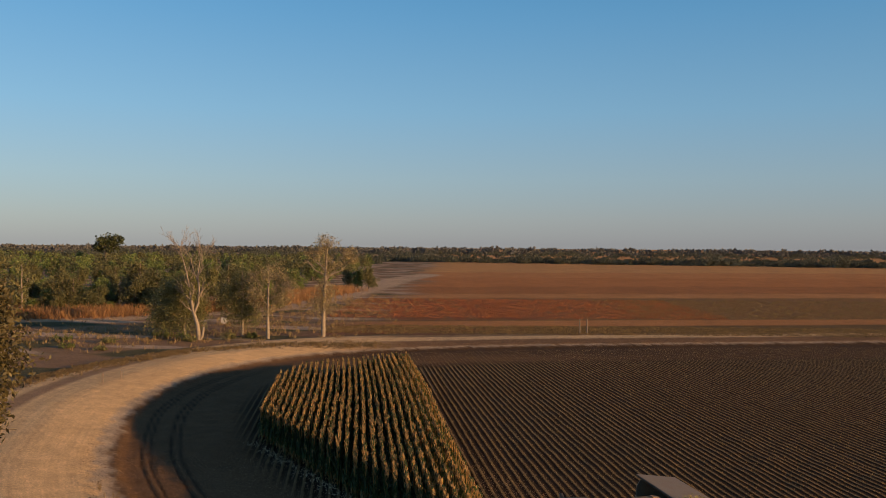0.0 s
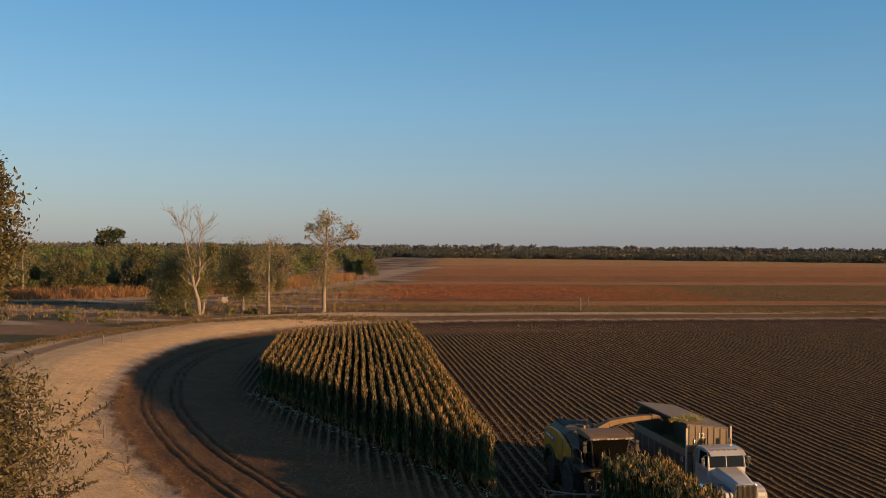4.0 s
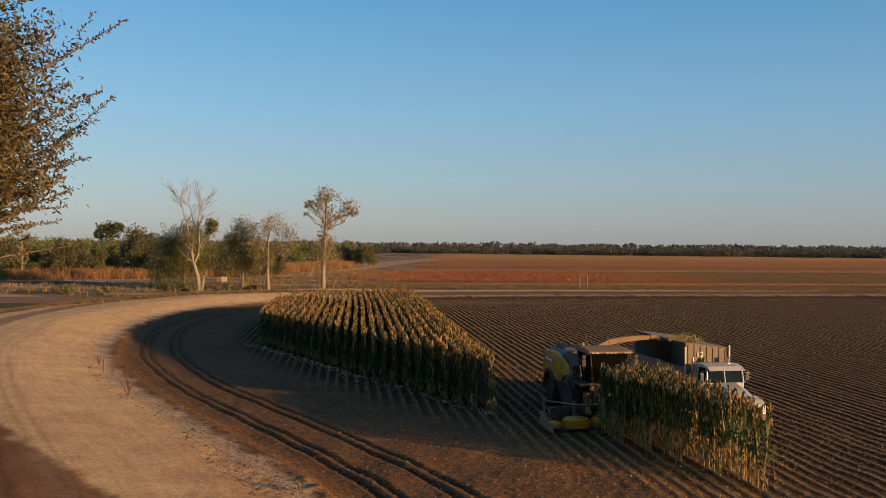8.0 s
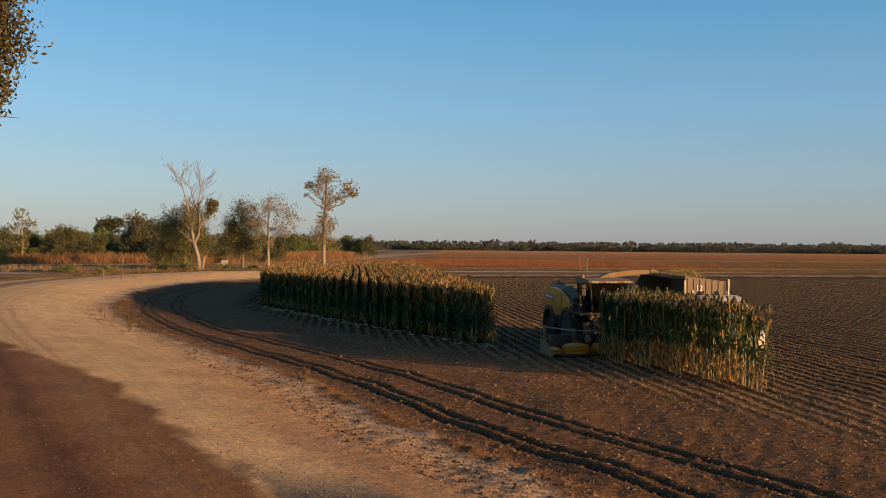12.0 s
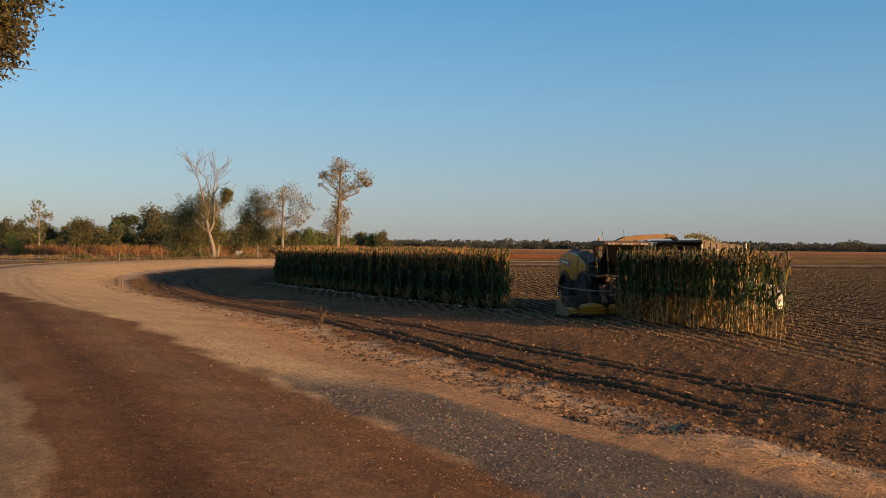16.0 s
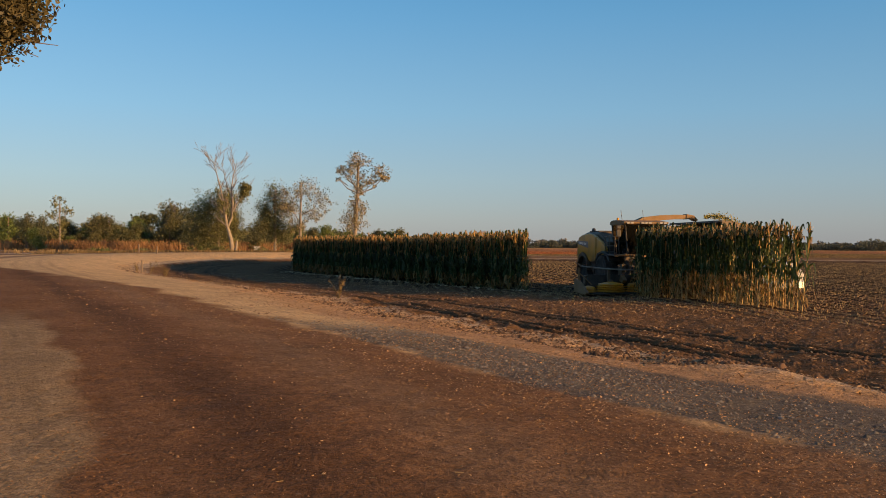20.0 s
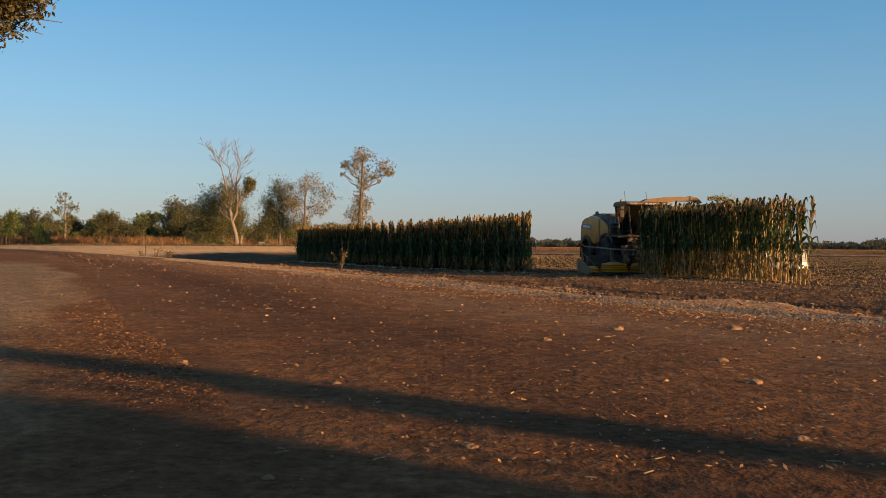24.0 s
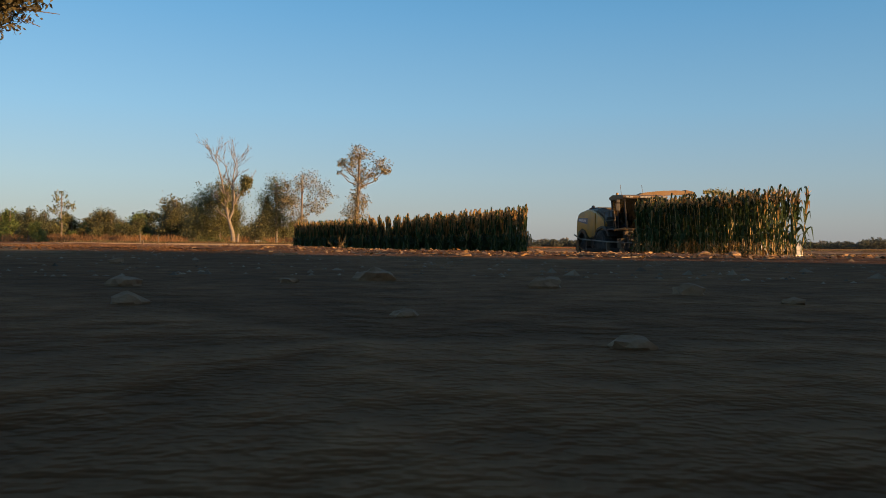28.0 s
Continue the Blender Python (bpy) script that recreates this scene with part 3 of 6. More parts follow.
END_BLOCK = [(6.9, 33.8), (8.7, 30.2), (10.1, 26.9), (10.5, 26.7), (9.9, 34.0), (9.7, 36.4), (6.8, 36.0)]


CORN_MATS = (("stalk", M_CORN_STALK), ("leaf", M_CORN_LEAF), ("dry", M_CORN_DRY), ("tassel", M_TASSEL))


def corn_mesh(name, arrays, mats=None):
    """One mesh of all organs, each with its material."""
    mats = mats or [m for _, m in CORN_MATS]
    vs, qs, idx, n = [], [], [], 0
    for i, (k, _) in enumerate(CORN_MATS):
        v, q = arrays[k]
        vs.append(v)
        qs.append(q + n)
        idx += [i] * len(q)
        n += len(v)
    me = quads_mesh(name, np.concatenate(vs), np.concatenate(qs), mats[0])
    for m in mats[1:]:
        me.materials.append(m)
    me.polygons.foreach_set("material_index", np.array(idx, dtype=np.int32))
    return me


PLANT_MESHES = [corn_mesh("corn_plant", p) for p in PLANTS]
GREEN_MESHES = [corn_mesh("corn_plant", p, (M_DRY_STALK, M_CORN_LEAF, M_CORN_DRY, M_TASSEL)) for p in DRY_PLANTS]


def corn_block(outline, seed, label, group, singles, meshes, sway, gap):
    """Rows of plants inside an outline in plan; each row is a thing, and the plants at its near end are parts of their own."""
    rng = np.random.RandomState(seed)
    pts = np.array(outline)
    u, v = pts @ ROW_SIDE, pts @ ROW_DIR
    row = math.ceil(u.min() / ROW) * ROW
    while row < u.max() - 0.05:
        cross = []
        for i in range(len(pts)):
            j = (i + 1) % len(pts)
            if (u[i] - row) * (u[j] - row) <= 0 and u[i] != u[j]:
                cross.append(v[i] + (row - u[i]) / (u[j] - u[i]) * (v[j] - v[i]))
        v0, v1 = min(cross), max(cross)
        at = np.arange(v0 + rng.uniform(0, .3), v1, gap)
        at = at + rng.uniform(-.05, .05, len(at))
        if len(at):
            thing = tagged(new("corn_row"), label, "corn", group)
            base = ROW_SIDE * row + ROW_DIR * v0
            thing.location = (base[0], base[1], place_z(*base))
            acc = {k: [[], [], 0] for k, _ in CORN_MATS}
            for n, w in enumerate(at):
                p = ROW_SIDE * (row + rng.uniform(-.03, .03) + .16 * math.sin(w * .085 + 1.0)) + ROW_DIR * w - base
                a, h = 0.105 + rng.choice((0.0, math.pi)) + rng.uniform(-.08, .08), rng.uniform(0.77, 0.89)
                lean = rng.normal(0, sway, 2)
                kind = rng.randint(len(PLANTS))
                if n < singles:
                    ob = part_mesh("corn_plant", meshes[kind], thing)
                    ob.matrix_local = pose(p[0], p[1], -.05, math.degrees(-lean[1]), math.degrees(lean[0]), math.degrees(a)) @ Matrix.Diagonal((1, 1, h, 1))
                    continue
                c, s = math.cos(a), math.sin(a)
                for k, (pv, pq) in PLANTS[kind].items():
                    z = pv[:, 2] * h
                    acc[k][0].append(np.stack([pv[:, 0] * c - pv[:, 1] * s + p[0] + lean[0] * z, pv[:, 0] * s + pv[:, 1] * c + p[1] + lean[1] * z, z - 0.05], -1))
                    acc[k][1].append(pq + acc[k][2])
                    acc[k][2] += len(pv)
            if acc["leaf"][0]:
                tagged(part_mesh("standing_corn", corn_mesh("standing_corn", {k: (np.concatenate(x[0]), np.concatenate(x[1])) for k, x in acc.items()}), thing), kind="stuff")
        row += ROW


corn_block(LEFT_BLOCK, 1, "tall standing row of ripe green corn with tan tassels", "corn rows of the standing block", 6, PLANT_MESHES, 0.025, 0.165)
corn_block(END_BLOCK, 2, "short uncut row of drying corn before the harvester", "uncut corn rows at the field end", 80, GREEN_MESHES, 0.05, 0.13)


# ---- trees ----
def leaves_in(lobes, size, seed, slim=0.5, cluster=14, spread=0.22, ragged=0.16):
    """Small leaf quads in clusters that fill ellipsoids (x, y, z, rx, ry, rz, count), denser towards their skin."""
    r = np.random.RandomState(seed)
    vs = []
    for x, y, z, rx, ry, rz, count in lobes:
        k = max(1, count // cluster)
        d = r.normal(size=(k, 3))
        d /= np.linalg.norm(d, axis=1)[:, None]
        d *= (r.uniform(0.15, 1.0, k) ** 0.45 * (1 + ragged * r.normal(size=k)))[:, None]
        c = np.array((x, y, z)) + d * np.array((rx, ry, rz))
        p = np.repeat(c, cluster, 0) + r.normal(size=(k * cluster, 3)) * spread * min(rx, rz)
        a = r.normal(size=p.shape)
        a /= np.linalg.norm(a, axis=1)[:, None]
        b = np.cross(a, r.normal(size=p.shape))
        b /= np.linalg.norm(b, axis=1)[:, None]
        L = (size * r.uniform(0.6, 1.3, len(p)))[:, None]
        vs.append(np.stack([p - a * L, p + b * L * slim, p + a * L, p - b * L * slim], 1).reshape(-1, 3))
    v = np.concatenate(vs)
    return v, np.arange(len(v)).reshape(-1, 4)


def wood(paths, sides=6):
    """Joins tapered tubes, each a path with radii, into arrays."""
    vs, qs = [], []
    for path, radii in paths:
        v, q = tube_arrays(path, radii, sides if radii[0] > 0.04 else 4)
        qs += [tuple(i + len(vs) for i in f) for f in q]
        vs += v
    return [tuple(v) for v in vs], qs


def limbs_to(lobes, trunk_top, r0, lean, rng, twigs=5):
    """A trunk, a limb to each lobe and twigs inside it."""
    tx, ty = lean
    trunk = [(0, 0, -0.3), (tx * 0.2 + rng.uniform(-.1, .1), ty * .2, trunk_top * 0.33), (tx * 0.6, ty * .6 + rng.uniform(-.1, .1), trunk_top * 0.66), (tx, ty, trunk_top)]
    paths = [(trunk, [r0 * 1.35, r0, r0 * 0.75, r0 * 0.35])]
    for x, y, z, rx, ry, rz, _ in lobes:
        f = min(0.95, max(0.3, (z - 0.9 * rz) / trunk_top * 0.85))
        start = Vector((tx * f, ty * f, trunk_top * f))
        end = Vector((x, y, z + 0.4 * rz))
        mid = start.lerp(end, 0.5) + Vector((rng.uniform(-.3, .3), rng.uniform(-.3, .3), -0.12 * (end - start).length))
        paths.append(([start, mid, end], [r0 * 0.42, r0 * 0.3, r0 * 0.08]))
        for k in range(twigs):
            t = rng.uniform(0.35, 0.95)
            p = start.lerp(end, t)
            q = Vector((x + rng.uniform(-1, 1) * rx, y + rng.uniform(-1, 1) * ry, z + rng.uniform(-.7, 1.0) * rz))
            paths.append(([p, p.lerp(q, .5) + Vector((0, 0, .1)), q], [r0 * 0.16, r0 * 0.1, r0 * 0.03]))
    return paths


def tree(name, at, lobes, leaf_mat, bark, label, r0=0.16, top=None, lean=(0.0, 0.0), size=0.16, seed=1, slim=0.5, category="tree", group="", twigs=5, spread=0.22, sink=0.0, ragged=0.16, grow=1.0, tall=1.0):
    rng = random.Random(seed)
    thing = tagged(new(name), label, category, group)
    thing.location = (at[0], at[1], place_z(*at) - sink)
    thing.scale = (grow, grow, grow * tall)
    top = top or max(l[2] + 0.5 * l[5] for l in lobes)
    v, q = wood(limbs_to(lobes, top, r0, lean, rng, twigs))
    part_mesh("trunk", mesh_from("trunk", v, q, bark, smooth=True), thing)
    lv, lq = leaves_in(lobes, size, seed, slim, spread=spread, ragged=ragged)
    part_mesh("crown", quads_mesh("crown", lv, lq, leaf_mat), thing)
    return thing


# the row of half-bare trees at the bend of the road
tree("tree", (-18.4, 137.7), [(0.3, 0, 13.6, 1.7, 1.6, 1.5, 1140), (-1.1, .2, 12.4, 1.2, 1.2, 1.3, 600), (0.7, 0, 11.4, 1.1, 1.1, 1.1, 420), (3.6, 0.2, 12.2, 1.3, 1.2, 1.2, 690), (4.4, 0, 11.3, .8, .8, .8, 252), (-2.4, 0.3, 12.6, 0.6, 0.7, 1.0, 156), (-2.6, .2, 11.2, .5, .5, .5, 78), (0.3, 0, 9.5, 0.9, 0.9, 1.6, 540), (-.4, 0, 8.0, .7, .7, 1.0, 198), (2.5, .1, 10.7, .9, .8, .7, 258), (0.5, 0.1, 6.6, 1.4, 1.4, 1.4, 900), (-0.2, 0.1, 5.0, 1.8, 1.6, 1.6, 1500)],
     M_LEAF_BROWN, M_BARK, "tall slender tree with pale bark and thinning brownish leaves", r0=0.26, top=14.0, lean=(0.5, 0), size=0.125, seed=3, grow=1.07, ragged=0.32, spread=0.17)
tree("tree", (-26.5, 134.6), [(0.4, 0, 9.3, 2.4, 2.0, 1.7, 1380), (3.2, 0, 8.0, 1.7, 1.5, 1.4, 600), (-1.8, 0, 6.9, 1.9, 1.8, 1.6, 840), (1.8, 0, 6.0, 2.1, 1.6, 1.2, 780), (-0.4, 0.4, 4.4, 1.7, 1.4, 1.3, 720), (-2.6, .3, 9.0, 1.2, 1.2, 1.0, 360)],
     M_LEAF_BROWN, M_BARK, "sparse tree with a pale straight trunk and dry brown leaves", r0=0.2, top=10.5, size=0.12, seed=4, grow=1.07, ragged=0.32, spread=0.17)
tree("tree", (-31.3, 138.2), [(-0.6, 0, 4.4, 2.3, 2.0, 2.8, 5800), (-.3, 0.2, 8.7, 1.8, 1.8, 1.9, 1900), (1.4, 0, 6.8, 1.9, 1.5, 1.3, 1600), (-1.8, 0, 6.8, 1.3, 1.2, 1.4, 1200), (1.2, .3, 3.0, 1.5, 1.4, 1.8, 1500)],
     M_LEAF_OLIVE, M_BARK, "bushy half-dry tree with a dark lower crown", r0=0.2, top=9.6, size=0.12, seed=5, grow=1.07, ragged=0.32, spread=0.17)
tree("tree", (-40.2, 137.2), [(-1.0, 0, 4.0, 3.3, 2.6, 3.6, 9800), (0.8, 0.2, 7.8, 2.6, 2.1, 2.0, 4200), (-3.4, 0.2, 3.2, 2.2, 2.0, 2.6, 4000), (2.0, -.2, 4.2, 2.0, 1.6, 2.6, 3500), (-2.2, .4, 6.8, 1.8, 1.6, 1.6, 2100)],
     M_LEAF_OLIVE, M_BARK, "dense olive-green tree beside the road bend", r0=0.2, top=8, size=0.125, seed=6, grow=1.07, ragged=0.32, spread=0.17)


def dead_tree():
    rng = random.Random(12)
    thing = tagged(new("dead_tree"), "tall dead tree with bare pale branches", "tree")
    thing.location = (-36.4, 132.2, place_z(-36.4, 132.2))
    thing.scale = (1.0, 1.0, 0.97)
    paths = []

    def grow(p, d, length, r, depth):
        q = p + d * length
        mid = p.lerp(q, .5) + Vector((rng.uniform(-1, 1), rng.uniform(-1, 1), 0)) * length * .07
        paths.append(([p, mid, q], [r, r * .75, r * .5]))
        if depth:
            for k in range(2):
                e = (d + Vector((rng.uniform(-.5, .5), rng.uniform(-.4, .4), rng.uniform(-.15, .3)))).normalized()
                grow(p.lerp(q, 1.0 if k == 0 else rng.uniform(.4, .8)), e, length * rng.uniform(.55, .8), max(.02, r * .55), depth - 1)

    def stem(points, radii, forks, reach):
        pts = [Vector(p) for p in points]
        paths.append((pts, radii))
        for k in range(forks):
            i = rng.randrange(1, len(pts) - 1) if k % 3 else len(pts) - 2
            t = rng.random()
            p, d = pts[i].lerp(pts[i + 1], t), (pts[i + 1] - pts[i]).normalized()
            e = (d + Vector((rng.choice((-1, 1)) * rng.uniform(.35, .8), rng.uniform(-.6, .6), rng.uniform(-.1, .2)))).normalized()
            grow(p, e, reach * rng.uniform(.5, 1), max(.032, radii[i] * .42), 3)
    stem([(0, 0, -.3), (-.35, 0, 2.4), (-1.0, 0, 4.6), (-1.6, .1, 8.0), (-2.1, .1, 10.6), (-2.6, 0, 12.6), (-3.2, 0, 14.6)], [.42, .32, .27, .18, .12, .07, .025], 22, 2.0)
    stem([(-.9, 0, 4.2), (-.2, -.1, 5.8), (-.1, -.1, 8.0), (-.35, 0, 10.2), (-.1, 0, 12.2), (.3, .1, 13.9)], [.22, .19, .16, .12, .07, .025], 22, 1.9)
    stem([(-.25, 0, 9.0), (-1.1, .3, 10.8), (-1.5, .4, 12.4), (-1.9, .3, 14.2)], [.10, .08, .05, .02], 5, 1.3)
    stem([(-.1, 0, 7.2), (.8, -.1, 8.2), (1.8, -.1, 9.2), (2.9, 0, 10.8)], [.11, .09, .06, .02], 4, 1.0)
    paths.append(([Vector((.1, 0, -.2)), Vector((.5, -.1, 1.0)), Vector((.6, -.1, 2.1))], [.26, .22, .17]))
    paths.append(([Vector((-.2, -.2, -.2)), Vector((-1.2, -.5, 0.25)), Vector((-2.4, -.8, 0.2))], [0.2, 0.17, 0.1]))
    v, q = wood(paths, 6)
    part_mesh("trunk", mesh_from("trunk", v, q, M_BARK, smooth=True), thing)
    lv, lq = leaves_in([(1.9, -.5, 10.1, .8, .6, 1.1, 1300), (2.3, 0, 10.5, .6, .6, .5, 130), (1.1, 0, 8.6, .5, .5, .5, 130), (-1.8, 0.2, 7.6, 1.0, 1.0, 1.0, 380), (-.5, .2, 6.4, .9, .8, 1.1, 360)], 0.17, 8)
    part_mesh("crown", quads_mesh("crown", lv, lq, M_LEAF_OLIVE), thing, "a few olive leaf clumps left on dead limbs")


dead_tree()

for i, (bx_, by_, bw, bh) in enumerate(((-36.0, 121.5, 1.3, 1.3), (-34.6, 120.6, 1.0, 0.8), (-39.5, 124.0, 1.5, 1.2), (-30.2, 124.5, 1.1, 1.0), (-27.2, 126.0, .9, .8), (-45, 118, 1.4, .8), (-48, 112, 1.2, .7), (-43, 110, 1.0, .6), (-52, 120, 1.6, .9))):
    tree("bush", (bx_ * 1.08, by_ * 1.08), [(0, 0, bh * .5, bw, bw * .8, bh * .6, 420), (bw * .5, .1, bh * .4, bw * .6, bw * .6, bh * .45, 200)], M_LEAF_OLIVE if i % 2 else M_LEAF_GREEN, M_BARK_DARK,
         "low olive bush beside the road bend", r0=.04, top=bh * .8, size=.12, seed=300 + i, category="bush", group="bushes at the bend", twigs=3)

# the two trees close by the road
near_rng = random.Random(4)
tall_lobes = [(0.8, 0, 9.8, 4.4, 4.0, 2.2, 16000), (4.25, 0.0, 9.9, 2.4, 2.2, 2.2, 20000), (4.3, -0.3, 8.0, 2.0, 1.7, 1.35, 11000), (-2.5, 0, 8.6, 3.2, 3.0, 2.0, 6000), (2.6, -0.6, 8.1, 2.7, 2.6, 1.3, 9000), (4.7, -.1, 11.1, 1.7, 1.5, 1.1, 8500), (3.2, -.4, 7.1, 1.6, 1.4, .6, 3000)]
tree("roadside_tree", (-21.33, 28.2), tall_lobes, M_LEAF_BRONZE, M_BARK_DARK, "large roadside tree with a dense drooping olive-brown crown", r0=0.34, top=9, size=0.085, seed=21, slim=0.45, twigs=12, spread=0.10, sink=0.55, ragged=0.07, grow=NEAR)


def feathery_tree():
    """A slim tree whose long shoots carry narrow leaves in pairs."""
    rng = random.Random(33)
    thing = tagged(new("slender_tree"), "slender tree with long shoots of narrow grey-green leaves", "tree")
    at = (-6.04, 8.5)
    thing.location = (*at, place_z(*at))
    thing.scale = (NEAR, NEAR, NEAR)
    paths = [([(0, 0, -.2), (0.05, 0, 2.2), (0.15, 0.05, 4.6), (0.25, 0, 7.6)], [0.14, 0.11, 0.08, 0.02])]
    shoots = []
    for k in range(150):
        z0 = rng.uniform(5.55, 7.5)
        a = rng.uniform(-math.pi, math.pi)
        reach = rng.uniform(0.7, 2.0) * (1.0 - 0.35 * max(0, z0 - 6.6))
        p = Vector((0.16, 0.03, z0))
        q = p + Vector((math.cos(a) * reach, math.sin(a) * reach, rng.uniform(0.1, 0.6)))
        mid = p.lerp(q, .5) + Vector((0, 0, -.08))
        paths.append(([p, mid, q], [0.022, 0.014, 0.005]))
        shoots.append((p, mid, q))
        for j in range(5):
            t = rng.uniform(.3, .95)
            s0 = p.lerp(q, t)
            b = a + rng.uniform(-1.1, 1.1)
            s1 = s0 + Vector((math.cos(b), math.sin(b), rng.uniform(-.1, .8))) * rng.uniform(.3, .65)
            paths.append(([s0, s0.lerp(s1, .5), s1], [0.008, 0.006, 0.003]))
            shoots.append((s0, s0.lerp(s1, .5), s1))
    for tip, z0 in (((2.6, 0.1, 7.75), 6.4), ((2.5, -0.15, 7.1), 6.1), ((1.9, 0, 8.1), 6.8), ((1.3, .2, 8.1), 6.9), ((2.1, .1, 7.2), 6.1), ((2.2, 0, 6.3), 5.6)):
        p, q = Vector((0.2, 0, z0)), Vector(tip)
        for j in range(4):
            s0 = p.lerp(q, .3 + .16 * j) + Vector((0, 0, -.06))
            s1 = s0 + (q - p).normalized() * rng.uniform(.3, .5) + Vector((0, rng.uniform(-.2, .2), rng.choice((-.2, .25))))
            shoots.append((s0, s0.lerp(s1, .5), s1))
        paths.append(([p, p.lerp(q, .5) + Vector((0, 0, -.1)), q], [0.026, 0.016, 0.004]))
        shoots.append((p.lerp(q, .3), p.lerp(q, .62) + Vector((0, 0, -.07)), q))
    vs, qs = [], []
    for p, mid, q in shoots:
        d = (q - p).normalized()
        n = int((q - p).length / 0.010)
        for i in range(n):
            t = (i + rng.random()) / n
            c = p.lerp(mid, t * 2) if t < .5 else mid.lerp(q, t * 2 - 1)
            a = Vector((rng.gauss(0, 1), rng.gauss(0, 1), rng.gauss(0, 1))).cross(d).normalized()
            leaf = (d * rng.uniform(.3, .9) + a).normalized() * rng.uniform(.028, .052)
            w = leaf.cross(Vector((rng.gauss(0, 1), rng.gauss(0, 1), rng.gauss(0, 1)))).normalized() * .009
            k = len(vs)
            vs += [c, c + leaf * .5 + w, c + leaf, c + leaf * .5 - w]
            qs.append((k, k + 1, k + 2, k + 3))
    v, q = wood(paths, 6)
    part_mesh("trunk", mesh_from("trunk", v, q, M_BARK_DARK, smooth=True), thing)
    lv, lq = leaves_in([(0.25, 0, 7.1, 1.75, 1.7, 0.95, 34000), (0.5, 0, 7.6, 1.5, 1.4, 0.55, 12000), (0.5, 0, 6.5, 1.5, 1.3, 0.75, 20000)], 0.031, 34, slim=.34, cluster=20, spread=.12, ragged=.06)
    allv = np.concatenate([np.array([tuple(x) for x in vs]), lv])
    allq = np.concatenate([np.array(qs), lq + len(vs)])
    part_mesh("crown", quads_mesh("crown", allv, allq, M_LEAF_BRONZE), thing)


feathery_tree()

# a tall bush out of view, added to cast the shade on the near road
M_LEAF_THICK = mat("thick_olive_leaf", (0.07, 0.065, 0.025), 0.6, vary=0.3, scale=0.4, fine=3, bump=0, island=0.45)


def shade_bush():
    across, down = Vector((0.50, 0.86, 0)), Vector((0.86, -0.50, 0))
    lobes = []
    for n, a, z, rn, rz, count in ((-4.2, .3, 2.0, 2.1, 2.2, 20000), (-2.2, 0, 2.3, 2.1, 2.5, 24000), (-.6, .2, 1.7, 1.35, 1.9, 20000), (.3, -.1, 1.4, .5, 1.6, 12000), (.62, -.1, 1.2, .22, 1.4, 9000)):
        p = across * (n + 2) + down * a
        lobes.append((p.x, p.y, z, rn, rn, rz, count))
    for n, a, z, rn, rz, count in ((1.2, 0, 1.5, .06, 1.4, 7600),):
        p = across * (n + 2) + down * a
        lobes.append((p.x, p.y, z, rn, rn, rz, count))
    at = (across * -2 + down * 6) * NEAR
    tree("unseen_shade_bush", (at.x, at.y), lobes, M_LEAF_THICK, M_BARK_DARK, "tall dense olive-green bush with upright shoots on the road's outer side", r0=0.1, top=2.6, size=0.045, seed=23, twigs=1, spread=.16, category="bush", ragged=.05, grow=NEAR)


shade_bush()
# tree behind the camera, never in view, added to dim sky light on near ground
tree("roadside_tree", (0.23, -6.7), [(0, 0, 6.6, 4.2, 3.4, 3.0, 22000), (2.9, -.6, 4.2, 2.8, 2.6, 2.0, 10000), (-2.9, .2, 4.4, 2.8, 2.6, 2.2, 10000), (.4, -.3, 9.6, 3.2, 2.6, 2.0, 9000)], M_LEAF_THICK, M_BARK_DARK,
     "broad dense olive-green tree beside the road", r0=0.3, top=7.5, size=0.11, seed=24, twigs=4, grow=NEAR)


# woods along the river: a few kinds, each copied
def wood_tree(seed, H, leaf_mat, size=0.5, count=900):
    r = random.Random(seed)
    lobes = []
    for k in range(7):
        f = k / 6
        w = H * (0.36 - 0.12 * abs(f - .4))
        lobes.append((r.uniform(-.5, .5) * w, r.uniform(-.5, .5) * w, H * (0.24 + 0.62 * f), w * r.uniform(.6, .9), w * r.uniform(.6, .9), H * 0.15, count // 7))
    return lobes


KINDS = []
for i, (H, m, tone) in enumerate(((8.5, M_WOOD_GREEN, "green"), (7.0, M_WOOD_GREEN, "green"), (9.5, M_WOOD_DARK, "dark green"), (8.0, M_WOOD_OLIVE, "olive"), (6.0, M_WOOD_DARK, "dark green"), (10.0, M_WOOD_OLIVE, "olive"))):
    at0 = ((-62, 192), (-74, 190), (-58, 206), (-85, 196), (-69, 205), (-52, 214))[i]
    KINDS.append((tree("wood_tree", at0, wood_tree(40 + i, H, m, count=3000), m, M_BARK_DARK, "%s broadleaf tree in the riverside wood" % tone, r0=0.2, size=0.2, seed=50 + i, slim=0.7, group="riverside wood", twigs=2, spread=0.3)))
wr = random.Random(77)
for k in range(215):
    D = 178 + 190 * wr.random() ** 1.3
    ratio = wr.uniform(-0.62, -0.19 - 0.04 * max(0, (250 - D) / 80) + 0.10 * max(0, min(1, (D - 360) / 100)))
    if D < 235 and ratio > -0.31:
        continue
    src = wr.choice(KINDS)
    x, y = ratio * D, D
    s = wr.uniform(0.5, 0.82)
    c = copy_thing(src, pose(x, y, place_z(x, y) - 0.1, 0, 0, wr.uniform(0, 360)))
    c.scale = (s * wr.uniform(.9, 1.25), s * wr.uniform(.9, 1.25), s)
